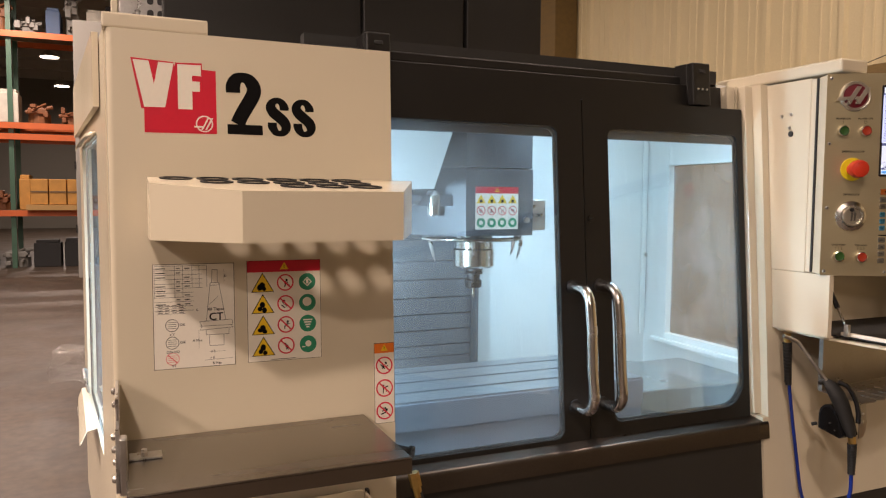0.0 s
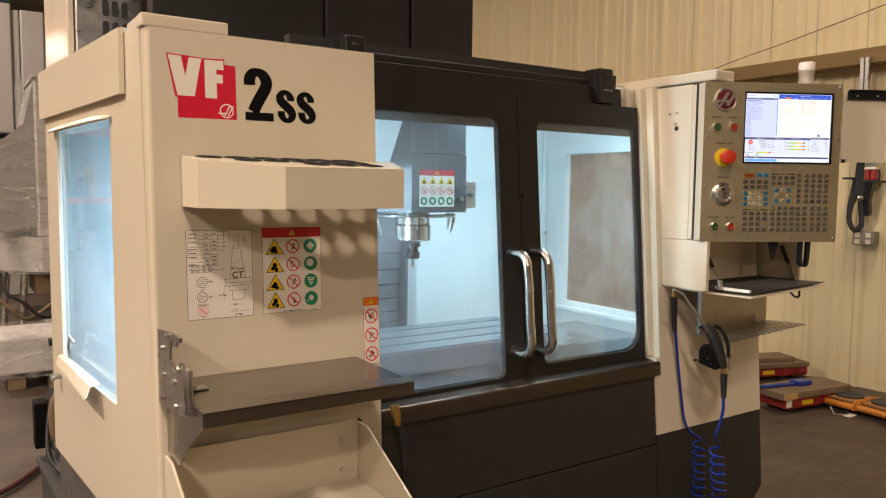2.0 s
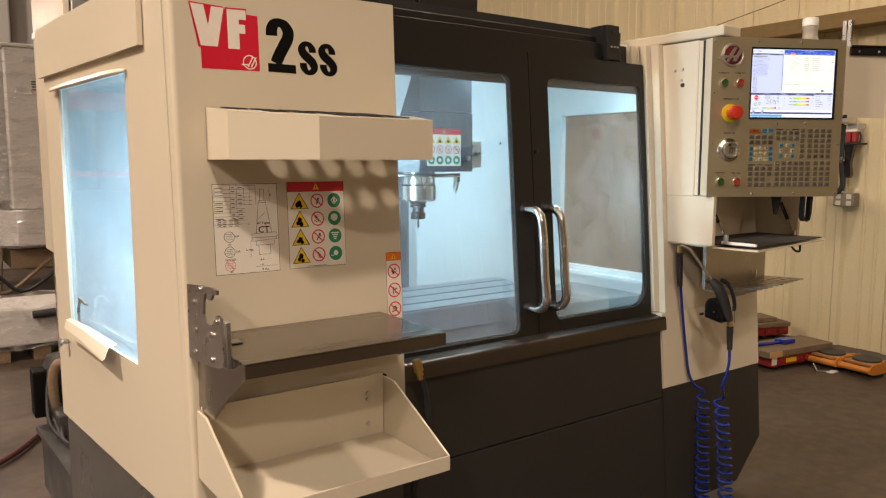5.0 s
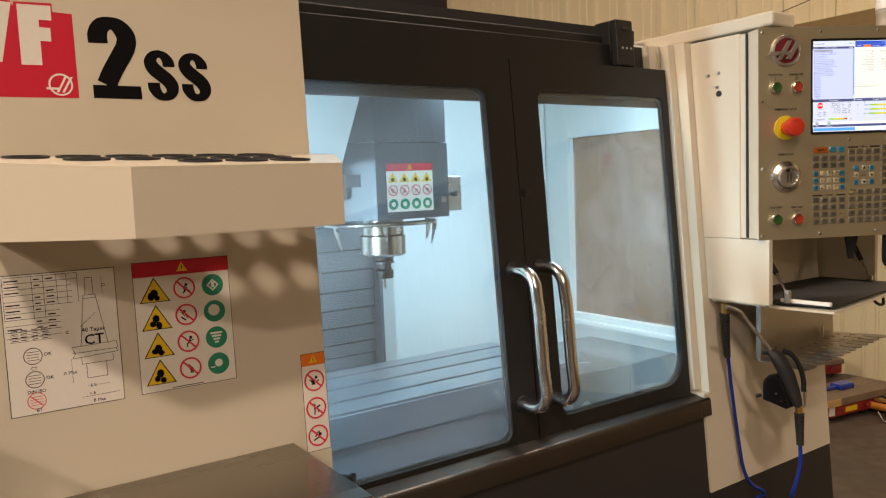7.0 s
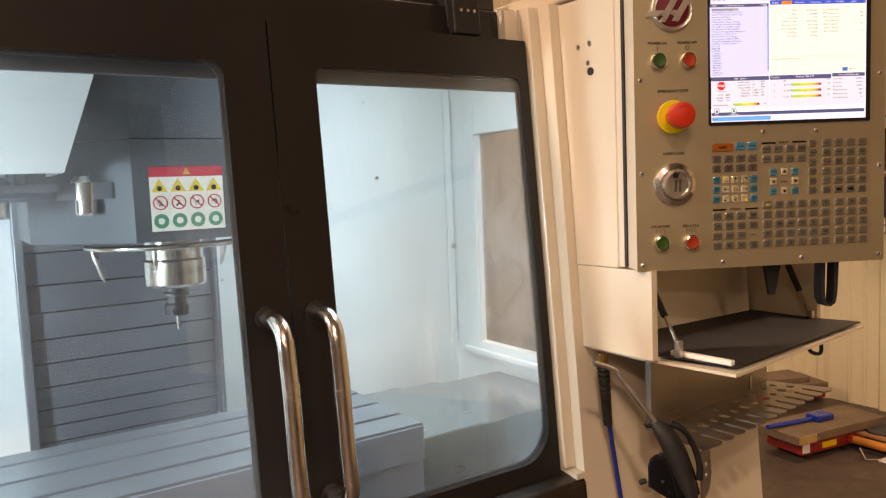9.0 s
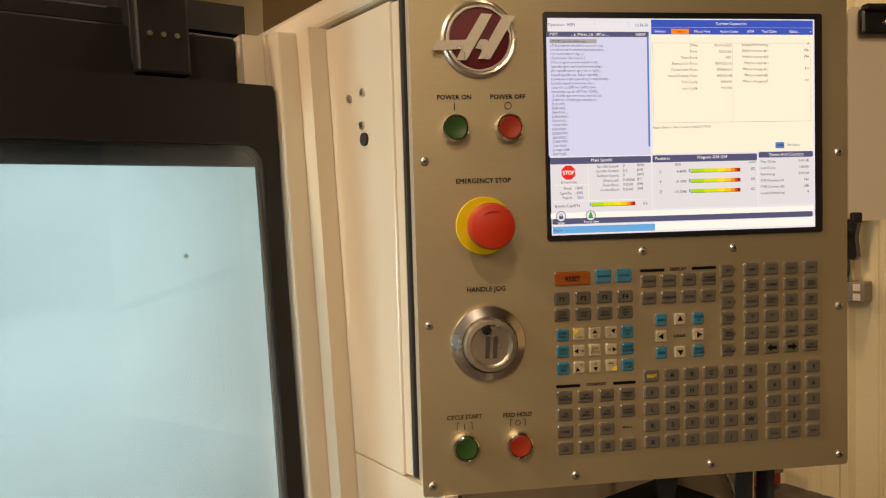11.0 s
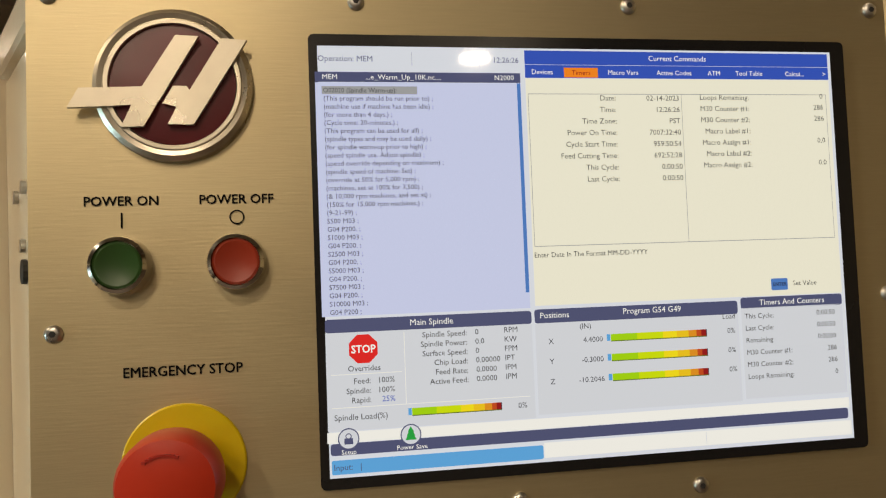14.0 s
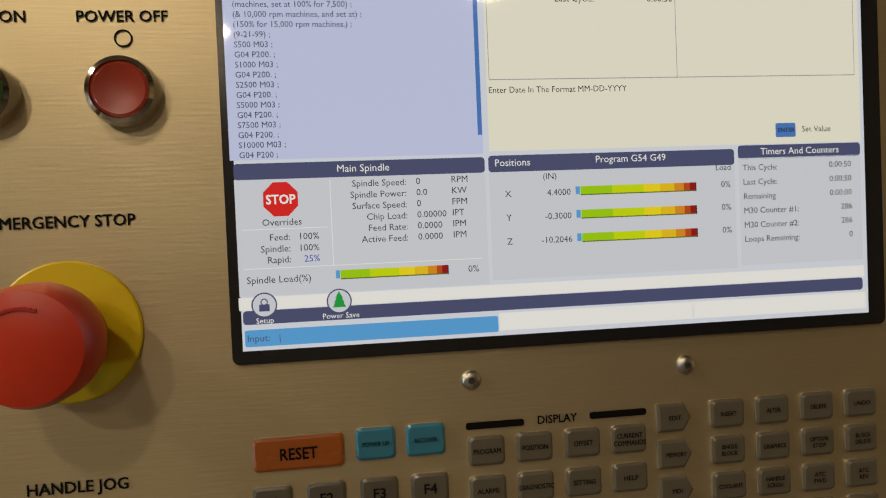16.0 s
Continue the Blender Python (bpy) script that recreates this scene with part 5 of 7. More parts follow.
for i, (a, b) in enumerate((("Loops Remaining:", "0"), ("M30 Counter #1:", "286"), ("M30 Counter #2:", "286"), ("Macro Label #1:", ""), ("Macro Assign #1:", "0.0"), ("Macro Label #2:", ""), ("Macro Assign #2:", "0.0"))):
    lines("counter_text", [(a, 0.3812, 1.7330 - 0.00648 * i, Rt)] + ([(b, 0.4282, 1.7338 - 0.00648 * i, Rt)] if b else []), cap=0.0030)
lines("prompt_text", [("Enter Date In The Format MM-DD-YYYY", 0.2495, 1.6460, Lf)], cap=0.0028, wide=0.96)
field("enter_key", 0.3885, 0.3988, 1.6215, 1.6282, "scroll", 0.0031, 0.0008)
lines("enter_text", [("ENTER", 0.3937, 1.6249, Ce)], "dark", 0.0020, bold=0.015)
lines("set_text", [("Set Value", 0.4018, 1.6252, Lf)], cap=0.0028)
lines("panel_title", [("Main Spindle", 0.1920, 1.6128, Ce), ("Positions", 0.2510, 1.6132, Lf), ("Program G54 G49", 0.3155, 1.6136, Ce), ("Timers And Counters", 0.4006, 1.6150, Ce)], "white", 0.0032)
bm = B()
poly(bm, disc(0.1558, 1.6002, 0.0080, 8, 1.0, radians(22.5)), 0.0029, 0.0031)
part("stop_sign", onto(bm, SCR), SW["red"], screen)
lines("stop_text", [("STOP", 0.1558, 1.6002, Ce)], "white", 0.0040, bold=0.02, wide=0.92)
lines("override_text", [("Overrides", 0.1560, 1.5903, Ce), ("Feed:", 0.1592, 1.5838, Rt), ("100%", 0.1716, 1.5838, Rt), ("Spindle:", 0.1592, 1.5788, Rt), ("100%", 0.1716, 1.5788, Rt), ("Rapid:", 0.1592, 1.5740, Rt)], cap=0.0029)
lines("rapid_text", [("25%", 0.1716, 1.5740, Rt)], "blue", 0.0029)
for i, (a, b, c) in enumerate((("Spindle Speed:", "0", "RPM"), ("Spindle Power:", "0.0", "KW"), ("Surface Speed:", "0", "FPM"), ("Chip Load:", "0.00000", "IPT"), ("Feed Rate:", "0.0000", "IPM"), ("Active Feed:", "0.0000", "IPM"))):
    lines("spindle_text", [(a, 0.2108, 1.6060 - 0.00495 * i, Rt), (b, 0.2150, 1.6062 - 0.00495 * i, Lf), (c, 0.2308, 1.6065 - 0.00495 * i, Lf)], cap=0.0029)
lines("load_text", [("Spindle Load(%)", 0.1398, 1.5655, Lf), ("0%", 0.2370, 1.5660, Lf)], cap=0.0030)


def gauge(u0, u1, z):
    for a, b, c in ((0, 0.035, "input"), (0.04, 0.30, "green"), (0.30, 0.56, "lime"), (0.56, 0.70, "yellow"), (0.70, 0.82, "gold"), (0.82, 0.90, "amber"), (0.90, 0.95, "rust"), (0.95, 1.0, "maroon")):
        field("gauge_step", u0 + a * (u1 - u0), u0 + b * (u1 - u0), z - 0.0018, z + 0.0018, c, 0.0032)
    field("gauge_rim", u0 + 0.04 * (u1 - u0), u1, z - 0.0023, z - 0.0018, "moss", 0.0032)
    field("gauge_rim", u1, u1 + 0.0004, z - 0.0023, z + 0.0018, "dark", 0.0032)


gauge(0.1781, 0.2278, 1.5663)
lines("axis_text", [("(IN)", 0.2765, 1.6065, Ce), ("Load", 0.3610, 1.6080, Ce)], cap=0.0028)
for i, (a, v) in enumerate((("X", "4.4000"), ("Y", "-0.3000"), ("Z", "-10.2046"))):
    z = 1.5990 - 0.0108 * i
    gauge(0.2885, 0.3470, z + 0.0005)
    lines("axis_text", [(a, 0.2568, z, Ce), (v, 0.2862, z, Rt), ("0%", 0.3645, z + 0.001, Rt)], cap=0.0029)
for i, (a, b) in enumerate((("This Cycle:", "0:00:50"), ("Last Cycle:", "0:00:50"), ("Remaining", "0:00:00"), ("M30 Counter #1:", "286"), ("M30 Counter #2:", "286"), ("Loops Remaining:", "0"))):
    lines("count_text", [(a, 0.3708, 1.6075 - 0.0068 * i, Lf), (b, 0.4272, 1.6078 - 0.0068 * i, Rt)], cap=0.0028)
for u, mt in ((0.1468, "panel"), (0.1790, "panel")):
    bm = B()
    poly(bm, disc(u, 1.5545, 0.0055, 24), 0.0031, 0.0033)
    part("icon_disc", onto(bm, SCR), SW[mt], screen)
    bm = B()
    hoop(bm, u, 1.5545, 0.0055, 0.0006, 0.0033, 0.0035)
    part("icon_ring", onto(bm, SCR), SW["slate"], screen)
bm = B()
for i in range(3):
    poly(bm, disc(0.1790, 1.5535 + 0.0017 * i, 0.0034 - 0.0007 * i, 3, 1.0, radians(90)), 0.0034 + 0.0001 * i, 0.00345 + 0.0001 * i)
part("tree_icon", onto(bm, SCR), SW["leaf"], screen)
bm = B()
fbox(bm, 0.1446, 0.1490, 1.5518, 1.5548, 0.0034, 0.0036)
hoop(bm, 0.1468, 1.5558, 0.0016, 0.0005, 0.0034, 0.0036, 16)
part("lock_icon", onto(bm, SCR), SW["slate"], screen)
lines("icon_text", [("Setup", 0.1468, 1.5478, Ce), ("Power Save", 0.1795, 1.5482, Ce)], "white", 0.0024)
lines("input_text", [("Input:   |", 0.1388, 1.5403, Lf)], "slate", 0.0030)
field("message_rule", 0.3436, 0.3440, 1.5375, 1.5445, "panel", 0.0031)

# ---- beacon, strap and clipboard on the pendant
beacon = thing("beacon_lamp", (2.115, 1.345, 1.80), "white and grey beacon lamp standing on the pendant", "beacon")
bm = B()
bc = Matrix.Translation((2.150, 1.345, 0))
lathe(bm, [(0.027, 1.799), (0.027, 1.812), (0.024, 1.816), (0.024, 1.838), (0.026, 1.842), (0.026, 1.850)], bc)
part("base", bm, surface("grey_beacon_plastic", (0.42, 0.38, 0.31), 0.35), beacon, smooth=40)
bm = B()
lathe(bm, [(0.0265, 1.851), (0.0265, 1.876), (0.024, 1.879), (0.001, 1.88)], bc)
part("lens", bm, surface("white_beacon_lens", (0.85, 0.80, 0.70), 0.3), beacon, "white lens", 40)

strap = thing("cable_strap", (2.10, 1.36, 1.17), "black strap hanging below the control pendant", "strap")
bm = B()
pts = [(0.372, 1.2610), (0.370, 1.215), (0.371, 1.185), (0.378, 1.172), (0.390, 1.170), (0.400, 1.176), (0.404, 1.195), (0.407, 1.2610)]
inner = [(u + (0.388 - u) * 0.45, z + (1.2 - z) * 0.10 if z < 1.2 else z) for u, z in pts]
poly(bm, pts + inner[::-1], -0.055, -0.030)
part("band", onto(bm), M["black"], strap)
strap2 = thing("cable_strap", (2.02, 1.42, 1.2), "black strap hanging below the control pendant", "strap")
bm = B()
poly(bm, [(0.268, 1.2612), (0.280, 1.195), (0.291, 1.195), (0.305, 1.2612)], -0.066, -0.058)
part("band", onto(bm), M["black"], strap2)

CL = Matrix(((PU.x, 0, PN.x, 2.266), (PU.y, 0, PN.y, 1.262), (0, 1, 0, 0), (0, 0, 0, 1)))
clip = thing("clipboard", (2.30, 1.24, 1.54), "cream plate clipboard with a black clip beside the pendant", "clipboard")
bm = B()
poly(bm, rounded(-0.012, 0.150, 1.538, 1.786, 0.006, 4), -0.004, 0.0)
part("board", onto(bm, CL), M["cream"], clip)
bm = B()
fbox(bm, -0.002, 0.142, 1.752, 1.783, 0.0005, 0.010, 0.004)
fbox(bm, 0.0, 0.140, 1.779, 1.787, 0.004, 0.016, 0.003)
bclip = part("clip", onto(bm, CL), M["black_gloss"], clip, "black bulldog clip")
for u in (0.03, 0.105):
    bm = B()
    lathe(bm, [(0.004, 0.010), (0.004, 0.0115), (0.002, 0.0125)], Matrix.Translation((u, 1.766, 0)), 12)
    part("rivet", onto(bm, CL), M["zinc"], bclip)
bm = B()
fbox(bm, -0.010, 0.004, 1.536, 1.548, -0.006, 0.004, 0.002)
part("corner_guard", onto(bm, CL), M["black"], clip)
for z in (1.58, 1.72):      # angle brackets that screw the board to the side of the case
    bm = B()
    fbox(bm, 0.4766, 0.4785, z, z + 0.03, -0.075, -0.0405)
    fbox(bm, 0.4766, 0.560, z, z + 0.03, -0.0402, -0.0380)
    part("bracket", onto(bm), M["zinc"], clip)

# ---------------------------------------------------------------- left front: tool shelf, table, tray
CF = Matrix(((1, 0, 0, 0), (0, KC, -1, YC - KC), (0, 1, 0, 0), (0, 0, 0, 1)))   # x, z, out -> the leaning front panel


def shelf_top(y):
    return 1.482 + (y - 1.42) * 0.10


shelf = thing("tool_shelf", (0.35, 1.52, 1.38), "cream sheet-metal tool shelf with round holes on the machine front", "shelf")
outline = [(0.102, 1.596), (0.102, 1.456), (0.242, 1.318), (0.534, 1.334), (0.650, 1.596)]
holes = []
for i in range(6):
    for j, yy in enumerate((1.553, 1.482, 1.411)):
        x = 0.153 + 0.0668 * i
        if (i == 0 and j > 0) or (i in (1, 2) and j > 1):
            continue
        holes.append([(x + 0.0245 * math.cos(radians(a)), yy + 0.0245 * math.sin(radians(a))) for a in range(0, 360, 18)])
bm = B()
holed(bm, outline, holes, 0.0, 0.003)
for v in bm.verts:
    v.co = Vector((v.co.x, v.co.z, shelf_top(v.co.z) + v.co.y - 0.003))
part("top_plate", bm, M["cream"], shelf)
inner = [(0.105, 1.596), (0.105, 1.4574), (0.2432, 1.3212), (0.5320, 1.3372), (0.6466, 1.596)]
for i in range(4):
    a, b, c, d = outline[i], outline[i + 1], inner[i + 1], inner[i]
    bm = B()
    v = [bm.verts.new((p[0], p[1], z)) for p in (a, b, c, d) for z in (1.384, shelf_top(p[1]) - 0.0031)]
    for q in ((0, 2, 3, 1), (4, 6, 7, 5), (0, 1, 7, 6), (2, 4, 5, 3), (0, 6, 4, 2), (1, 3, 5, 7)):
        bm.faces.new([v[k] for k in q])
    bmesh.ops.recalc_face_normals(bm, faces=bm.faces[:])
    part("skirt", bm, M["cream"], shelf)
for h in holes:
    cx, cy = sum(p[0] for p in h) / len(h), sum(p[1] for p in h) / len(h)
    bm = B()
    n = 24
    for i in range(n):
        t0, t1 = 2 * math.pi * i / n, 2 * math.pi * (i + 1) / n
        q = [(cx + r * math.cos(t), cy + r * math.sin(t)) for r, t in ((0.0240, t0), (0.0300, t0), (0.0300, t1), (0.0240, t1))]
        f = [bm.verts.new((p[0], p[1], shelf_top(p[1]) + z)) for p in q for z in (0.0003, 0.0028)]
        for k in ((1, 3, 5, 7), (2, 4, 5, 3), (6, 0, 1, 7)):
            bm.faces.new([f[x] for x in k])
    bmesh.ops.remove_doubles(bm, verts=bm.verts[:], dist=1e-5)
    part("hole_ring", bm, M["black"], shelf)

tbl = thing("side_table", (0.29, 1.42, 0.96), "stainless steel fold-up side table fixed to the machine front", "table")
bm = B()
box(bm, 0.055, 0.530, 1.275, 1.568, 0.990, 0.994, bevel=0.0015)
box(bm, 0.055, 0.530, 1.275, 1.279, 0.964, 0.9899)
part("tabletop", bm, M["steel"], tbl, "scratched stainless steel top with a folded lip")
for x0, x1, tip in ((0.0555, 0.0595, 0.828), (0.5255, 0.5295, 0.90)):
    bm = B()
    prism(bm, [(1.566, 0.9895), (1.2795, 0.9895), (1.2795, 0.964), (1.40, 0.885 if tip < 0.9 else 0.93), (1.47, tip), (1.566, tip)], x0, x1, "x")
    part("side_gusset", bm, M["steel"], tbl)
bm = B()
box(bm, 0.42, 0.50, 1.545, 1.560, 0.90, 0.945, bevel=0.003)
part("catch_bracket", bm, M["dark"], tbl)
bm = B()
cyl(bm, (0.443, 1.545, 0.925), (0.443, 1.535, 0.925), 0.006, 8)
part("bolt", bm, M["zinc"], tbl)

latch = thing("hinge_bracket", (0.048, 1.5, 0.93), "zinc-plated hook bracket with bolts on the machine corner", "bracket")
bm = B()
prism(bm, [(1.572, 1.112), (1.472, 1.122), (1.416, 1.126), (1.378, 1.124), (1.378, 1.115), (1.404, 1.111), (1.416, 1.099), (1.433, 1.098), (1.441, 1.112), (1.455, 1.104), (1.463, 1.087), (1.466, 1.063), (1.453, 1.050), (1.435, 1.045), (1.410, 1.050),
           (1.395, 1.061), (1.385, 1.073), (1.372, 1.075), (1.360, 1.069), (1.352, 1.021), (1.345, 0.975), (1.379, 0.965), (1.451, 0.955), (1.572, 0.947)], 0.0395, 0.0445, "x")
part("hook_plate", bm, M["zinc"], latch)
bm = B()
box(bm, 0.0447, 0.0575, 1.348, 1.376, 0.968, 1.064, bevel=0.003)
part("edge_bar", bm, M["zinc"], latch)
for yy, zz in ((1.473, 1.115), (1.513, 1.081), (1.507, 1.023), (1.412, 1.028), (1.514, 0.972), (1.406, 0.978), (1.375, 1.062)):
    bm = B()
    lathe(bm, [(0.0062, 0.0), (0.0062, 0.004), (0.0045, 0.0065), (0.001, 0.007)], Matrix.Translation((0.0394, yy, zz)) @ Matrix.Rotation(radians(-90), 4, "Y"), 14)
    part("bolt", bm, M["steel_polish"], latch, smooth=40)
bm = B()
box(bm, 0.060, 0.115, 1.44, 1.475, 0.9945, 0.9985, bevel=0.001)
part("hinge_leaf", bm, M["zinc"], latch)
for yy in (1.45, 1.466):
    bm = B()
    cyl(bm, (0.085, yy, 0.9985), (0.085, yy, 1.006), 0.006, 6)
    part("bolt", bm, M["zinc"], latch)

tray = thing("front_tray", (0.29, 1.4, 0.67), "cream sheet-metal catch tray hanging below the steel table", "tray")
bm = B()
box(bm, 0.054, 0.524, 1.266, 1.546, 0.674, 0.678)
part("bottom", bm, M["cream"], tray, "scuffed tray bottom")
bm = B()
box(bm, 0.054, 0.524, 1.546, 1.551, 0.674, 0.835)
back = part("back", bm, M["cream"], tray)
for zz in (0.71, 0.775, 0.79):
    bm = B()
    cyl(bm, (0.478, 1.5455, zz), (0.478, 1.540, zz), 0.006, 10)
    part("screw", bm, M["zinc"], back)
bm = B()
box(bm, 0.052, 0.526, 1.260, 1.265, 0.670, 0.706, bevel=0.002)
part("front_lip", bm, M["cream"], tray)
for x0, x1 in ((0.046, 0.0515), (0.5265, 0.532)):
    bm = B()
    prism(bm, [(1.556, 0.826), (1.50, 0.826), (1.262, 0.706), (1.262, 0.670), (1.556, 0.670)], x0, x1, "x")
    part("side", bm, M["cream"], tray)
bm = B()
box(bm, 0.532, 0.538, 1.55, 1.568, 0.72, 0.83)
part("hanger", bm, M["gap"], tray)

drain = thing("coolant_hose", (0.66, 1.56, 0.0), "black hose with a brass fitting below the machine sill", "hose")
bm = B()
cyl(bm, (0.648, 1.575, 0.845), (0.655, 1.572, 0.812), 0.013, 6)
cyl(bm, (0.655, 1.572, 0.812), (0.660, 1.570, 0.790), 0.010, 12)
part("brass_fitting", bm, M["brass"], drain)
bm = B()
tube(bm, curve_pts([(0.659, 1.57, 0.80), (0.672, 1.565, 0.74), (0.676, 1.562, 0.66), (0.655, 1.56, 0.57), (0.628, 1.556, 0.50), (0.63, 1.55, 0.40), (0.64, 1.55, 0.2), (0.65, 1.54, 0.01)], 6), 0.009, 10)
part("tube", bm, M["black"], drain, smooth=60)
bm = B()
cyl(bm, (0.615, 1.60, 0.895), (0.640, 1.575, 0.893), 0.011, 10)
cyl(bm, (0.640, 1.575, 0.893), (0.645, 1.57, 0.893), 0.015, 10)
part("valve_knob", bm, M["black_gloss"], drain)

# ---------------------------------------------------------------- stickers on the front panel
def sticker(name, x0, x1, z0, z1, label):
    ob = thing(name, ((x0 + x1) / 2, YC, z0), label, "sticker")
    bm = B()
    quad(bm, x0, x1, z0, z1, 0.0006)
    part("border", onto(bm, CF), M["ink"], ob)
    bm = B()
    quad(bm, x0 + 0.001, x1 - 0.001, z0 + 0.001, z1 - 0.001, 0.0009)
    part("sheet", onto(bm, CF), M["white"], ob)
    return ob


def ink(name, parent, mat, build, m=CF):
    bm = B()
    build(bm)
    return part(name, onto(bm, m), mat, parent)


def pictogram_row(ob, x, z, s, m, seed):
    """One prohibition ring with a slash over a plain mark."""
    rnd = random.Random(seed)
    def strokes(b):
        poly(b, disc(x + s * rnd.uniform(-0.25, 0.25), z + s * rnd.uniform(0.05, 0.35), s * 0.14, 10), 0.0010, 0.0012)
        for i in range(4):
            a, w = rnd.uniform(0.3, 2.6), s * rnd.uniform(0.04, 0.07)
            cx, cz, h = x + s * rnd.uniform(-0.30, 0.30), z + s * rnd.uniform(-0.35, 0.15), s * rnd.uniform(0.18, 0.36)
            p, q = Vector((math.cos(a), math.sin(a))) * h, Vector((-math.sin(a), math.cos(a))) * w
            poly(b, [(cx - p.x - q.x, cz - p.y - q.y), (cx + p.x - q.x, cz + p.y - q.y), (cx + p.x + q.x, cz + p.y + q.y), (cx - p.x + q.x, cz - p.y + q.y)], 0.0010, 0.00115 + 0.00001 * i)
    ink("mark", ob, M["ink"], strokes, m)
    def ringslash(b):
        hoop(b, x, z, s, s * 0.16, 0.0012, 0.0015, 28)
        d = s * 0.62
        poly(b, [(x - d - s * 0.06, z + d - s * 0.06), (x - d + s * 0.06, z + d + s * 0.06), (x + d + s * 0.06, z - d + s * 0.06), (x + d - s * 0.06, z - d - s * 0.06)][::-1], 0.0013, 0.0016)
    ink("ring", ob, M["pink"], ringslash, m)


def warning(name, x0, x1, z0, z1, label, rows, head, m=CF, columns=True):
    ob = thing(name, ((x0 + x1) / 2, YC, z0), label, "sticker")
    bm = B()
    quad(bm, x0, x1, z0, z1, 0.0006)
    part("border", onto(bm, m), M["ink"], ob)
    bm = B()
    quad(bm, x0 + 0.0008, x1 - 0.0008, z0 + 0.0008, z1 - 0.0008, 0.0008)
    part("sheet", onto(bm, m), M["white"], ob)
    hh = head * (z1 - z0)
    ink("heading", ob, M["red"] if columns else M["orange"], lambda b: quad(b, x0 + 0.0008, x1 - 0.0008, z1 - hh, z1 - 0.0008, 0.0010), m)
    cx = (x0 + x1) / 2
    ink("alert_triangle", ob, M["yellow"], lambda b: poly(b, disc(cx, z1 - hh * 0.58, hh * 0.42, 3, 1, radians(90)), 0.0011, 0.0013), m)
    ink("alert_mark", ob, M["ink"], lambda b: fbox(b, cx - hh * 0.03, cx + hh * 0.03, z1 - hh * 0.66, z1 - hh * 0.38, 0.0013, 0.0015), m)
    return ob, hh


ob, hh = warning("warning_sign", 0.2880, 0.4405, 1.1235, 1.3315, "white warning sticker with red heading, yellow triangles and round symbols", 4, 0.115)
for r in range(4):
    z = 1.3315 - hh - 0.0225 - r * 0.0438
    x = 0.3195
    ink("triangle_edge", ob, M["ink"], lambda b: poly(b, [(x - 0.0235, z - 0.0185), (x + 0.0235, z - 0.0185), (x, z + 0.0215)], 0.0008, 0.0010))
    ink("triangle", ob, M["yellow"], lambda b: poly(b, [(x - 0.0210, z - 0.0172), (x + 0.0210, z - 0.0172), (x, z + 0.0185)], 0.0010, 0.0012))
    rnd = random.Random(40 + r)
    ink("triangle_mark", ob, M["ink"], lambda b: [poly(b, disc(x + dx, z - 0.009 + dz, 0.0045 + 0.002 * rnd.random(), 9, 0.8 + 0.5 * rnd.random()), 0.0012, 0.0014) for dx, dz in ((-0.006, 0.0), (0.003, -0.003), (-0.001, 0.008 if r % 2 else 0.004))])
    pictogram_row(ob, 0.3660, z, 0.0175, CF, r)
    ink("green_disc", ob, M["green"], lambda b: poly(b, disc(0.4120, z, 0.0178, 28), 0.0009, 0.0011))
    def white_mark(b):
        if r == 0:
            hoop(b, 0.412, z, 0.010, 0.003, 0.0011, 0.0013, 4)
            fbox(b, 0.4095, 0.4145, z - 0.004, z + 0.005, 0.0011, 0.0013)
        elif r == 1:
            poly(b, disc(0.411, z + 0.002, 0.0095, 14), 0.0011, 0.0013)
        elif r == 2:
            for q in range(4):
                fbox(b, 0.412 - 0.010 + q * 0.0022, 0.412 + 0.010 - q * 0.0022, z + 0.006 - q * 0.005, z + 0.009 - q * 0.005, 0.0011, 0.0013)
        else:
            poly(b, disc(0.4125, z + 0.001, 0.0065, 12), 0.0011, 0.0013)
            fbox(b, 0.399, 0.406, z - 0.006, z - 0.004, 0.0011, 0.0013)
    ink("white_mark", ob, M["white"], white_mark)
ink("print_bar", ob, M["ink"], lambda b: fbox(b, 0.335, 0.385, 1.1260, 1.1272, 0.0009, 0.0010))

ob, hh = warning("safety_strip", 0.5570, 0.6035, 0.9670, 1.1440, "narrow white sticker with orange heading and three prohibition rings", 3, 0.125, columns=False)
for r in range(3):
    pictogram_row(ob, 0.5800, 1.1440 - hh - 0.0275 - r * 0.0500, 0.0195, CF, 20 + r)

ob = sticker("taper_chart", 0.1085, 0.2630, 1.1225, 1.3290, "white chart sticker with a tool taper drawing and small tables")
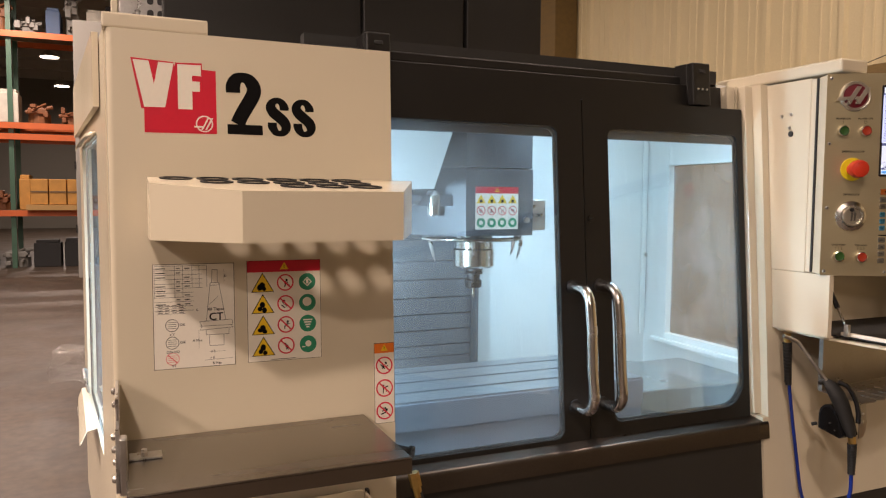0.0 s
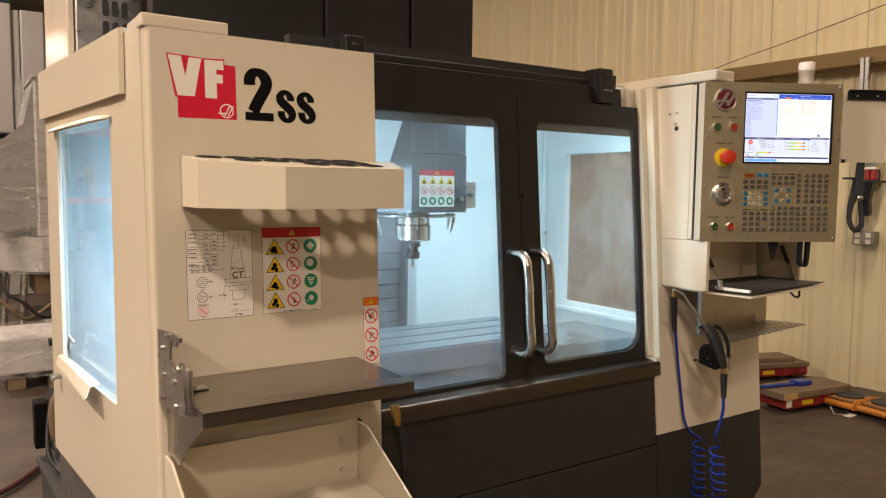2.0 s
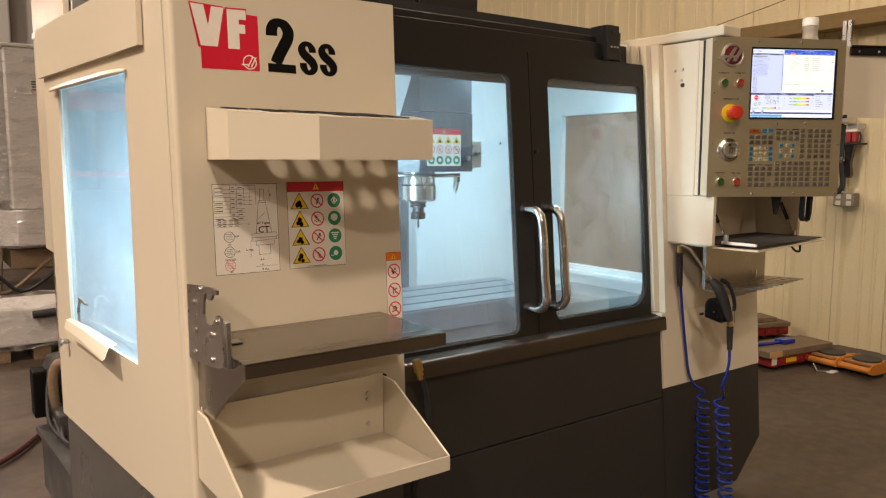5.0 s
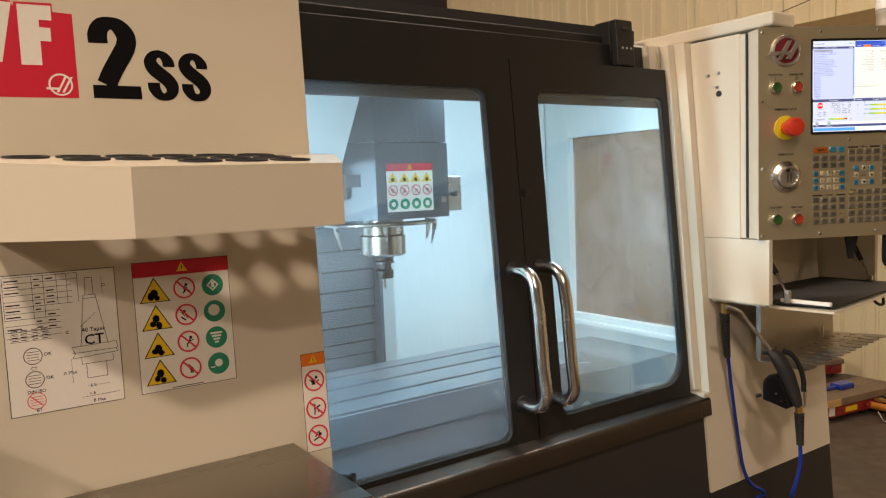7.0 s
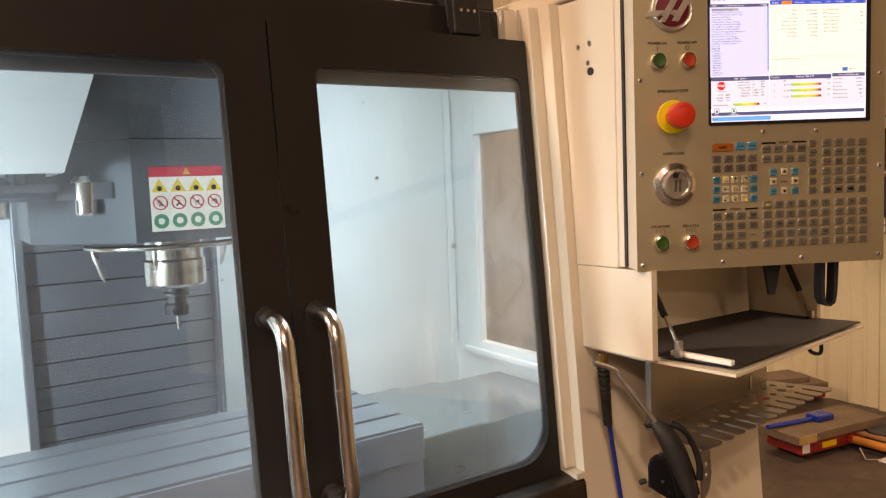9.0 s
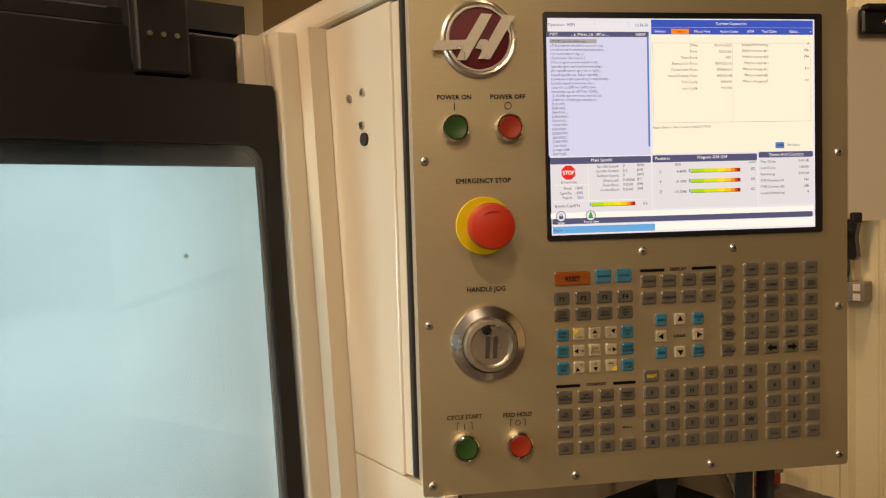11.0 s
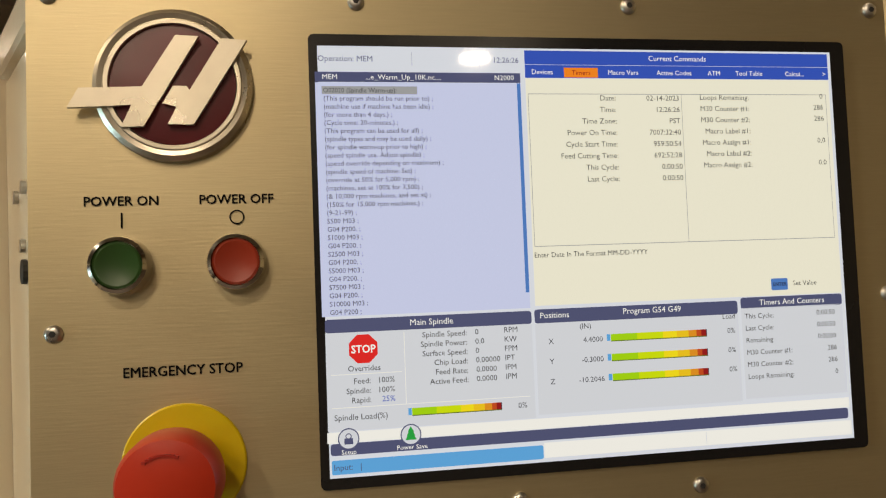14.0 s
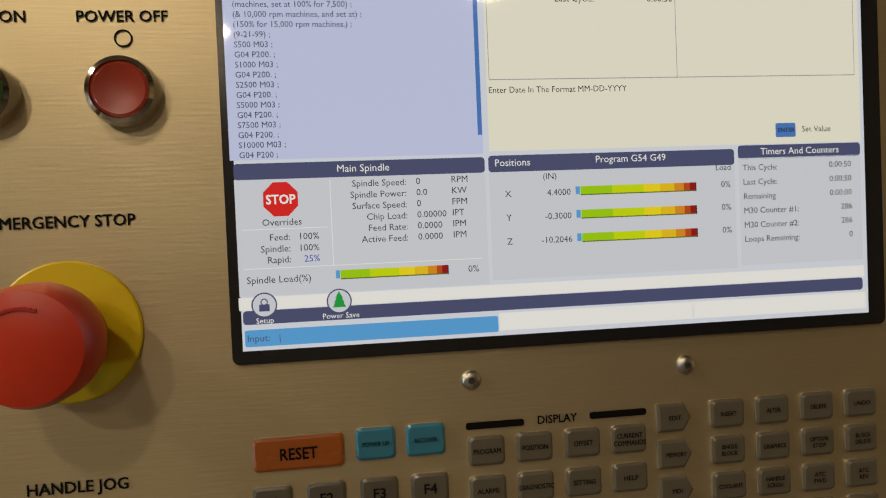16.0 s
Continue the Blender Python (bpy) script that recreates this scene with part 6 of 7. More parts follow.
def chart_table(b):
    for i in range(11):
        w = 0.098 if i in (0, 1) else (0.090 if i < 6 else 0.072)
        fbox(b, 0.1115, 0.1115 + w, 1.3250 - i * 0.0088, 1.3256 - i * 0.0088, 0.0010, 0.0011)
    for x in (0.1115, 0.149, 0.164, 0.1815, 0.195, 0.2095):
        fbox(b, x, x + 0.0006, 1.262 if x < 0.18 else 1.281, 1.3254, 0.0010, 0.0011)
    for i in range(9):
        for j, (x, w) in enumerate(((0.114, 0.030), (0.152, 0.009), (0.1675, 0.010))):
            if (i + j) % 4 != 3:
                fbox(b, x, x + w * (0.6 + 0.4 * ((i * 3 + j) % 3) / 2), 1.3194 - i * 0.0088, 1.3212 - i * 0.0088, 0.0010, 0.0011)
    for i in range(4):
        fbox(b, 0.1155, 0.1690, 1.2310 + i * 0.0048, 1.2315 + i * 0.0048, 0.0010, 0.0011)
        for x in (0.118, 0.130, 0.144, 0.157):
            fbox(b, x, x + 0.008, 1.2328 + i * 0.0048, 1.2340 + i * 0.0048, 0.0010, 0.0011)
ink("printed_grid", ob, M["ink"], chart_table)
def line2(b, pts, w=0.0007):
    for (ax, az), (bx, bz) in zip(pts, pts[1:]):
        d = Vector((bx - ax, bz - az)).normalized() * w / 2
        poly(b, [(ax - d.y, az + d.x), (ax + d.y, az - d.x), (bx + d.y, bz - d.x), (bx - d.y, bz + d.x)], 0.0010, 0.0012)
def taper(b):
    c = 0.2250
    line2(b, [(c - 0.0175, 1.213), (c - 0.0095, 1.285), (c + 0.0085, 1.285), (c + 0.0205, 1.213)])
    line2(b, [(c - 0.0095, 1.285), (c - 0.009, 1.290), (c + 0.008, 1.290), (c + 0.0085, 1.285)])
    line2(b, [(c - 0.006, 1.290), (c - 0.005, 1.316), (c + 0.005, 1.316), (c + 0.005, 1.290)])
    line2(b, [(c - 0.030, 1.213), (c + 0.032, 1.215), (c + 0.034, 1.206), (c + 0.031, 1.203), (c + 0.034, 1.199), (c - 0.030, 1.196), (c - 0.026, 1.203), (c - 0.030, 1.213)])
    line2(b, [(c - 0.030, 1.204), (c + 0.032, 1.204)])
    line2(b, [(c - 0.018, 1.196), (c - 0.018, 1.186), (c + 0.026, 1.186), (c + 0.026, 1.196)])
    line2(b, [(c - 0.012, 1.186), (c - 0.012, 1.164), (c + 0.016, 1.164), (c + 0.016, 1.186)])
    line2(b, [(c - 0.032, 1.196), (c - 0.032, 1.160)], 0.0004)
    line2(b, [(c - 0.022, 1.136), (c + 0.032, 1.137)], 0.0005)
    line2(b, [(c - 0.013, 1.152), (c + 0.018, 1.152)], 0.0004)
    line2(b, [(c + 0.006, 1.262), (c - 0.016, 1.243)], 0.0005)
    line2(b, [(c + 0.018, 1.316), (c + 0.018, 1.290)], 0.0004)
ink("taper_drawing", ob, M["ink"], taper)
for s, x, z, c in (("CT", 0.2265, 1.2225, 0.0150), ("40 Taper", 0.2265, 1.2375, 0.0062), ("OK", 0.162, 1.2095, 0.0050), ("OK", 0.1625, 1.1745, 0.0050), ("CT", 0.1430, 1.1905, 0.0048), ("DIN ISO", 0.1440, 1.1565, 0.0048), ("BT", 0.1455, 1.1240 + 0.005, 0.0048), ("A Max", 0.1900, 1.1765, 0.0048), ("B Max", 0.2270, 1.1290, 0.0048), ("C", 0.1905, 1.2370, 0.0046), ("D", 0.2455, 1.3030, 0.0046), ("> E", 0.2180, 1.1400, 0.0044), ("5 E", 0.2200, 1.1525, 0.0044)):
    ink("chart_text", ob, M["ink"], lambda b: letters(b, s, x, z, c, 0.0012, "CENTER", 1.0, 0.012))
for z, mt in ((1.2085, "ink"), (1.1740, "ink"), (1.1425, "pink")):
    def roundel(b):
        hoop(b, 0.1430, z, 0.0125, 0.0011, 0.0010, 0.0012, 28)
        for q in (-0.006, -0.002, 0.002, 0.006):
            fbox(b, 0.1430 - 0.008, 0.1430 + 0.008, z + q - 0.0004, z + q + 0.0004, 0.0010, 0.0011)
        if mt == "pink":
            line2(b, [(0.135, z + 0.008), (0.151, z - 0.008)], 0.0014)
    ink("roundel", ob, M[mt], roundel)

# model mark: red block with pale wedge and bar shapes, black figure
ob = thing("model_mark", (0.255, YC, 1.58), "red, white and black model lettering on the cream front panel", "lettering")
ink("red_block", ob, M["red"], lambda b: poly(b, [(0.1005, 1.5850), (0.2350, 1.5870), (0.2345, 1.7120), (0.2085, 1.7130), (0.2085, 1.7255), (0.1620, 1.7235), (0.1590, 1.7240), (0.1575, 1.7165), (0.1545, 1.7240), (0.0775, 1.7280), (0.0955, 1.6310), (0.1005, 1.6310)], 0.0004, 0.0007))
ink("pale_wedge", ob, M["white"], lambda b: poly(b, [(0.0815, 1.7245), (0.1100, 1.7235), (0.1190, 1.6800), (0.1275, 1.7225), (0.1555, 1.7215), (0.1385, 1.6350), (0.1005, 1.6345)], 0.0008, 0.0010))
ink("pale_bar", ob, M["white"], lambda b: poly(b, [(0.1625, 1.7205), (0.1625, 1.6330), (0.1895, 1.6335), (0.1895, 1.6690), (0.2040, 1.6690), (0.2040, 1.6890), (0.1895, 1.6890), (0.1895, 1.7000), (0.2065, 1.7000), (0.2065, 1.7215)][::-1], 0.0008, 0.0010))
def ringmark(b):
    hoop(b, 0.2115, 1.6060, 0.0165, 0.0026, 0.0008, 0.0010, 32)
    poly(b, [(0.192, 1.6015), (0.209, 1.6015), (0.217, 1.6180), (0.2205, 1.6180), (0.2085, 1.5945), (0.205, 1.5945), (0.207, 1.5985), (0.192, 1.5985)][::-1], 0.0008, 0.0010)
    poly(b, [(0.2125, 1.5945), (0.216, 1.5945), (0.2285, 1.6180), (0.2250, 1.6180)], 0.0008, 0.0010)
ink("ring_mark", ob, M["white"], ringmark)


def ribbon(b, ctrl, u0, z0, sx, sz, h, n=6):
    """A flat stroke along a smooth line; ctrl: place and stroke width in units of the figure's width."""
    c = curve_pts(ctrl, n)
    rail = []
    for i, p in enumerate(c):
        d = c[min(i + 1, len(c) - 1)] - c[max(i - 1, 0)]
        d = Vector((d.x, d.y, 0)).normalized()
        rail.append([b.verts.new((u0 + sx * (p.x + k * p.z * d.y), z0 + sz * (p.y - k * p.z * d.x), h)) for k in (0.5, -0.5)])
    for p, q in zip(rail, rail[1:]):
        b.faces.new((p[0], q[0], q[1], p[1]))


def figure_two(b):
    ribbon(b, [(0.19, 1.065, 0.38), (0.19, 1.24, 0.38), (0.28, 1.40, 0.33), (0.45, 1.465, 0.25), (0.62, 1.40, 0.33), (0.745, 1.22, 0.385), (0.72, 1.02, 0.385), (0.58, 0.78, 0.38), (0.42, 0.52, 0.38), (0.29, 0.26, 0.38)], 0.2540, 1.588, 0.0735, 0.0786, 0.0008)
    poly(b, [(0.2558, 1.588), (0.3258, 1.588), (0.3252, 1.608), (0.2556, 1.608)], 0.0004, 0.0009)


S_LINE = [(0.74, 1.00, 0.36), (0.73, 1.13, 0.36), (0.62, 1.30, 0.28), (0.45, 1.37, 0.22), (0.28, 1.29, 0.30), (0.20, 1.12, 0.40), (0.28, 0.93, 0.42), (0.50, 0.75, 0.42), (0.72, 0.56, 0.42), (0.80, 0.36, 0.40),
          (0.72, 0.18, 0.30), (0.55, 0.11, 0.22), (0.38, 0.17, 0.28), (0.26, 0.36, 0.36), (0.25, 0.52, 0.36)]
ink("figure", ob, M["ink"], figure_two)
ink("figure", ob, M["ink"], lambda b: ribbon(b, S_LINE, 0.3325, 1.5870, 0.0510, 0.0540, 0.0008))
ink("figure", ob, M["ink"], lambda b: ribbon(b, S_LINE, 0.3855, 1.5875, 0.0505, 0.0530, 0.0008))

# sign on the spindle head
HM = Matrix(((1, 0, 0, 0), (0, 0, -1, 2.13), (0, 1, 0, 0), (0, 0, 0, 1)))
ob, hh = warning("head_warning_sign", 1.0640, 1.2170, 1.3650, 1.5000, "white warning sticker with red heading on the spindle head", 3, 0.16, HM)
for c in range(4):
    x = 1.0640 + 0.0205 + c * 0.0372
    ink("triangle", ob, M["yellow"], lambda b: poly(b, [(x - 0.0165, 1.4475), (x + 0.0165, 1.4475), (x, 1.4755)], 0.0010, 0.0012), HM)
    ink("triangle_mark", ob, M["ink"], lambda b: poly(b, disc(x, 1.4545, 0.0055, 9), 0.0012, 0.0014), HM)
    pictogram_row(ob, x, 1.4250, 0.0150, HM, 60 + c)
    ink("green_disc", ob, M["green"], lambda b: poly(b, disc(x, 1.3870, 0.0152, 24), 0.0009, 0.0011), HM)
    ink("white_mark", ob, M["white"], lambda b: poly(b, disc(x, 1.3870, 0.0075, 5 + c), 0.0011, 0.0013), HM)

# ---------------------------------------------------------------- left side: flap, catch, knob
flapside = thing("window_flap", (-0.03, 2.2, 0.86), "bent white card flap sticking out below the side window", "flap")
bm = B()
def fl(y, dx, z):
    return (side_y(y) - dx, y, z)
rows_ = [[fl(2.50, 0.004, 0.885), fl(2.30, 0.004, 0.890), fl(2.05, 0.004, 0.885)], [fl(2.50, 0.018, 0.882), fl(2.30, 0.022, 0.884), fl(2.05, 0.028, 0.878)], [fl(2.48, 0.028, 0.862), fl(2.29, 0.034, 0.860), fl(2.04, 0.042, 0.852)], [fl(2.46, 0.030, 0.848), fl(2.27, 0.036, 0.850), fl(2.05, 0.044, 0.846)]]
vs = [[bm.verts.new(p) for p in r] for r in rows_]
for a, b in zip(vs, vs[1:]):
    for i in range(2):
        bm.faces.new((a[i], a[i + 1], b[i + 1], b[i]))
fo = part("card", bm, M["cream"], flapside, "creased white card")
sm = fo.modifiers.new("thickness", "SOLIDIFY")
sm.thickness = 0.002
bm = B()
tube(bm, curve_pts([(side_y(2.40) - 0.006, 2.40, 0.895), (side_y(2.38) - 0.012, 2.38, 0.93), (side_y(2.36) - 0.012, 2.36, 0.965), (side_y(2.33) - 0.02, 2.33, 0.975), (side_y(2.26) - 0.02, 2.26, 0.965)], 4), 0.004, 8)
part("wire_catch", bm, M["zinc"], flapside)
lip = thing("window_flap", (-0.03, 2.2, 1.60), "curled white card lip along the top of the side window", "flap")
bm = B()
rows_ = [[fl(y, 0.002 + 0.020 * math.sin(radians(a)) * f, 1.598 + 0.013 * math.cos(radians(a)) * f) for y, f in ((2.55, 0.7), (2.40, 1.0), (2.20, 1.05), (2.00, 1.0), (1.94, 0.8), (1.885, 0.35))] for a in (0, 45, 90, 115)]
vs = [[bm.verts.new(p) for p in r] for r in rows_]
for a, b in zip(vs, vs[1:]):
    for i in range(5):
        bm.faces.new((a[i], a[i + 1], b[i + 1], b[i]))
lo = part("card", bm, M["cream"], lip, "curled white card", 40)
sm = lo.modifiers.new("thickness", "SOLIDIFY")
sm.thickness = 0.002
kn = thing("turn_knob", (-0.055, 2.55, 0.80), "small round zinc knob on the cream side panel", "knob")
bm = B()
cyl(bm, (side_y(2.56), 2.56, 0.80), (side_y(2.56) - 0.02, 2.56, 0.80), 0.008, 10)
cyl(bm, (side_y(2.56) - 0.02, 2.56, 0.80), (side_y(2.56) - 0.03, 2.56, 0.80), 0.014, 12)
part("stem", bm, M["zinc"], kn)

# ---------------------------------------------------------------- right: dollies and wall fittings
M["red_paint"] = surface("worn_red_paint", (0.30, 0.020, 0.015), 0.45, vary=0.15, scale=14, stain=0.3, stain_colour=(0.08, 0.03, 0.02))
M["orange_paint"] = surface("worn_orange_paint", (0.55, 0.19, 0.02), 0.45, vary=0.15, scale=14, stain=0.3, stain_colour=(0.15, 0.07, 0.02))
M["plank"] = surface("dirty_plank", (0.17, 0.115, 0.065), 0.75, vary=0.3, scale=7, bump=0.3, grain=60, stain=0.4, stain_colour=(0.05, 0.04, 0.03))
M["cutwood"] = surface("fresh_cut_wood", (0.50, 0.30, 0.11), 0.65, vary=0.15, scale=20, bump=0.2, grain=80)


def at(x, y, deg):
    return Matrix.Translation((x, y, 0)) @ Matrix.Rotation(radians(deg), 4, "Z")


def moved(bm, m):
    bm.transform(m)
    return bm


def red_dolly(m, where, lb):
    d = thing("machine_dolly", where, lb, "dolly", "moving dollies")
    bm = B()
    box(bm, -0.27, 0.27, -0.11, 0.11, 0.025, 0.098, bevel=0.010)
    part("frame", moved(bm, m), M["red_paint"], d, smooth=40)
    for x in (-0.20, 0.06, 0.18):
        bm = B()
        cyl(bm, (x, -0.111, 0.06), (x, -0.124, 0.06), 0.018, 14)
        part("axle_cap", moved(bm, m), M["red_paint"], d)
        bm = B()
        cyl(bm, (x, -0.09, 0.026), (x, 0.09, 0.026), 0.026, 16)
        part("roller", moved(bm, m), M["black"], d)
    bm = B()
    box(bm, -0.13, -0.03, -0.114, -0.1105, 0.045, 0.075)
    part("label_plate", moved(bm, m), M["yellow"], d, "yellow label plate")
    bm = B()
    box(bm, -0.268, -0.22, -0.114, -0.1105, 0.04, 0.09)
    part("label_plate", moved(bm, m), M["white"], d)
    return d


mA = at(4.42, 2.63, -9)
red_dolly(mA, (4.42, 2.63, 0), "low red steel machine dolly carrying a timber plank")
pl = thing("timber_plank", (4.4, 2.63, 0.099), "worn grey-brown timber plank lying on the red dolly", "plank")
bm = B()
box(bm, -0.33, 0.31, -0.135, 0.12, 0.0985, 0.142, bevel=0.004)
part("board", moved(bm, mA), M["plank"], pl)
bm = B()
box(bm, -0.32, -0.20, -0.1385, -0.1352, 0.100, 0.140)
part("sawn_end", moved(bm, mA), M["cutwood"], pl, "pale freshly sawn edge")
jk = thing("jack_handle", (4.3, 2.68, 0.143), "blue steel jack handle lying on the plank", "tool")
bm = B()
cyl(bm, (-0.36, 0.02, 0.156), (-0.06, 0.00, 0.154), 0.012, 12)
part("tube", moved(bm, mA), M["blue"], jk)
bm = B()
box(bm, -0.07, 0.05, -0.04, 0.04, 0.1425, 0.175, bevel=0.008)
part("jack_head", moved(bm, mA), M["blue"], jk)
mB = at(4.95, 3.22, -20)
red_dolly(mB, (4.95, 3.22, 0), "low red steel machine dolly against the wall")
pl = thing("timber_plank", (4.9, 3.2, 0.099), "worn timber boards stacked on the rear red dolly", "plank")
for i, (a, b, h) in enumerate(((-0.36, 0.26, 0.0985), (-0.25, 0.16, 0.134))):
    bm = B()
    box(bm, a, b, -0.14 + 0.04 * i, 0.12 - 0.03 * i, h, h + 0.034, bevel=0.004)
    part("board", moved(bm, mB), M["plank"], pl)


def orange_dolly(x, y, deg):
    m = at(x, y, deg)
    d = thing("machine_dolly", (x, y, 0), "low orange steel machine dolly with a round black pad", "dolly", "moving dollies")
    bm = B()
    box(bm, -0.098, 0.098, -0.085, 0.105, 0.068, 0.088, bevel=0.004)
    part("deck", moved(bm, m), M["orange_deck"], d, "dusty orange deck plate")
    for yy in (-0.118, 0.128):
        bm = B()
        cyl(bm, (-0.098, yy, 0.052), (0.098, yy, 0.052), 0.021, 16)
        part("side_tube", moved(bm, m), M["orange_paint"], d, smooth=40)
    for xx in (-0.104, 0.104):
        bm = B()
        prism(bm, [(-0.142, 0.036), (-0.142, 0.066), (-0.128, 0.080), (-0.09, 0.094), (0.11, 0.094), (0.150, 0.066), (0.150, 0.036), (0.08, 0.022), (-0.08, 0.022)], xx - 0.005, xx + 0.005, "x")
        part("end_plate", moved(bm, m), M["orange_paint"], d)
    bm = B()
    lathe(bm, [(0.001, 0.0885), (0.086, 0.0885), (0.088, 0.092), (0.088, 0.099), (0.085, 0.102), (0.001, 0.1025)], m @ Matrix.Translation((0.0, 0.012, 0)), 32)
    part("pad", bm, M["pad_rubber"], d, "round dusty black rubber pad", 40)
    for xx in (-0.055, 0.055):
        for yy in (-0.07, 0.02):
            bm = B()
            cyl(bm, (xx, yy, 0.028), (xx, yy + 0.06, 0.028), 0.028, 16)
            part("roller", moved(bm, m), M["black"], d)
    return d


M["orange_deck"] = surface("dusty_orange_paint", (0.36, 0.17, 0.055), 0.55, vary=0.2, scale=18, stain=0.4, stain_colour=(0.16, 0.10, 0.05))
M["pad_rubber"] = surface("dusty_pad_rubber", (0.045, 0.040, 0.035), 0.7, vary=0.2, scale=30)
orange_dolly(4.608, 2.412, -91)
orange_dolly(4.612, 2.182, -95)
tagw = thing("wire_tag", (4.42, 2.36, 0), "white tag on a bent wire lying on the floor", "tag")
bm = B()
tube(bm, [(4.40, 2.42, 0.05), (4.38, 2.38, 0.006), (4.44, 2.33, 0.006)], 0.004, 6)
part("wire", bm, M["zinc"], tagw)
bm = B()
box(bm, 4.42, 4.50, 2.30, 2.34, 0.0, 0.006)
part("card", bm, M["white"], tagw)

el = thing("wall_socket_drop", (5.2, 2.65, 1.06), "steel strut with red plugs, black straps and outlet box on wall", "wall socket")
for yy in (2.622, 2.657):
    bm = B()
    box(bm, XW - 0.205, XW - 0.171, yy, yy + 0.030, 1.664, 2.385, bevel=0.004)
    part("strut", bm, M["zinc"], el)
bm = B()
box(bm, XW - 0.170, XW - 0.0285, 2.625, 2.690, 1.664, 1.712, bevel=0.004)
part("bracket", bm, M["zinc"], el)
for y0, y1, z0, z1 in ((2.545, 2.655, 1.510, 1.526), (2.721, 2.796, 1.534, 1.549)):
    bm = B()
    box(bm, XW - 0.16, XW - 0.0285, y0, y1, z0, z1, bevel=0.004)
    part("bracket", bm, M["gap"], el)
for yy in (2.574, 2.613):
    bm = B()
    box(bm, XW - 0.145, XW - 0.09, yy, yy + 0.032, 1.5265, 1.602, bevel=0.007)
    part("red_plug", bm, M["red_paint"], el, "red plug")
bm = B()
box(bm, XW - 0.148, XW - 0.086, 2.568, 2.648, 1.6025, 1.618, bevel=0.003)
part("plug_cap", bm, M["white"], el)
bm = B()
box(bm, XW - 0.14, XW - 0.0285, 2.562, 2.640, 1.6185, 1.663, bevel=0.006)
part("clamp", bm, M["zinc"], el)
for w, loop in ((0.020, [(2.690, 1.664), (2.700, 1.54), (2.706, 1.42), (2.738, 1.33), (2.742, 1.23), (2.698, 1.168), (2.655, 1.21), (2.664, 1.32), (2.676, 1.45), (2.672, 1.655)]),
                (0.011, [(2.722, 1.548), (2.735, 1.44), (2.752, 1.34), (2.748, 1.25), (2.72, 1.20)]), (0.007, [(2.556, 1.600), (2.548, 1.57), (2.550, 1.52)])):
    bm = B()
    tube(bm, curve_pts([(0.0, y, z) for y, z in loop], 6), w, 10)
    for v in bm.verts:
        v.co.x = XW - 0.13 + v.co.x * 0.3
    part("strap", bm, M["black"], el, smooth=60)
bm = B()
prism(bm, [(2.580, 1.509), (2.644, 1.509), (2.642, 1.37), (2.628, 1.275), (2.606, 1.270), (2.592, 1.29), (2.602, 1.38)], XW - 0.15, XW - 0.11, "x")
part("air_tool", bm, M["black_gloss"], el, "black hand tool hanging from the bracket")
bm = B()
lathe(bm, [(0.001, 1.380), (0.012, 1.383), (0.021, 1.395), (0.021, 1.411), (0.012, 1.423), (0.001, 1.426)], Matrix.Translation((XW - 0.175, 2.648, 0)), 16)
part("valve", bm, M["steel_polish"], el, "bright round valve", 50)
bm = B()
cyl(bm, (XW - 0.10, 2.650, 1.162), (XW - 0.10, 2.650, 1.509), 0.010, 12)
part("pipe", bm, M["zinc"], el, smooth=40)
bm = B()
box(bm, XW - 0.115, XW - 0.0285, 2.574, 2.723, 1.060, 1.161, bevel=0.006)
part("outlet_box", bm, surface("grey_outlet_box", (0.20, 0.17, 0.13), 0.5), el)
for yy in (2.592, 2.668):
    for zz in (1.069, 1.117):
        bm = B()
        box(bm, XW - 0.1185, XW - 0.1155, yy, yy + 0.036, zz, zz + 0.034, bevel=0.001)
        part("outlet", bm, M["cream"], el)
wire = thing("wall_cable", (5.2, 3, 2.4), "thin dark cable sagging along the ribbed wall", "cable")
bm = B()
tube(bm, curve_pts([(XW - 0.05, 4.6, 2.32), (XW - 0.06, 3.95, 2.50), (XW - 0.06, 3.3, 2.62), (XW - 0.06, 2.6, 2.76), (XW - 0.06, 1.8, 2.95)], 6), 0.0032, 6)
part("cord", bm, M["black"], wire)

# ---------------------------------------------------------------- left: skid, pump, hoses behind the machine
M["skid"] = surface("oily_dark_steel", (0.055, 0.053, 0.049), 0.4, 0.3, vary=0.2, stain=0.3, stain_colour=(0.03, 0.025, 0.02))
tank = thing("coolant_tank", (0.0, 3.2, 0.0), "low dark steel coolant tank on the floor behind the machine", "tank")
bm = B()
prism(bm, [(-0.018, 2.70), (0.10, 2.70), (0.10, 3.40), (-0.050, 3.40)], 0.0, 0.24)
part("body", bm, M["skid"], tank)
bm = B()
prism(bm, [(-0.034, 2.69), (0.10, 2.69), (0.10, 3.42), (-0.068, 3.42)], 0.241, 0.262)
part("rim", bm, M["skid"], tank)
pump = thing("coolant_pump", (-0.03, 3.3, 0.262), "dark coolant pump with cables on the tank", "pump")
bm = B()
box(bm, -0.10, 0.05, 3.20, 3.38, 0.263, 0.36, bevel=0.01)
part("base", moved(bm, Matrix.Translation((0.085, 0, 0))), M["skid"], pump)
bm = B()
cyl(bm, (-0.03, 3.55, 0.283), (-0.03, 3.55, 0.50), 0.075, 20)
part("motor", moved(bm, Matrix.Translation((0.085, 0, -0.02))), M["dark"], pump, smooth=40)
bm = B()
cyl(bm, (-0.03, 3.55, 0.501), (-0.03, 3.55, 0.55), 0.072, 20, 0.05)
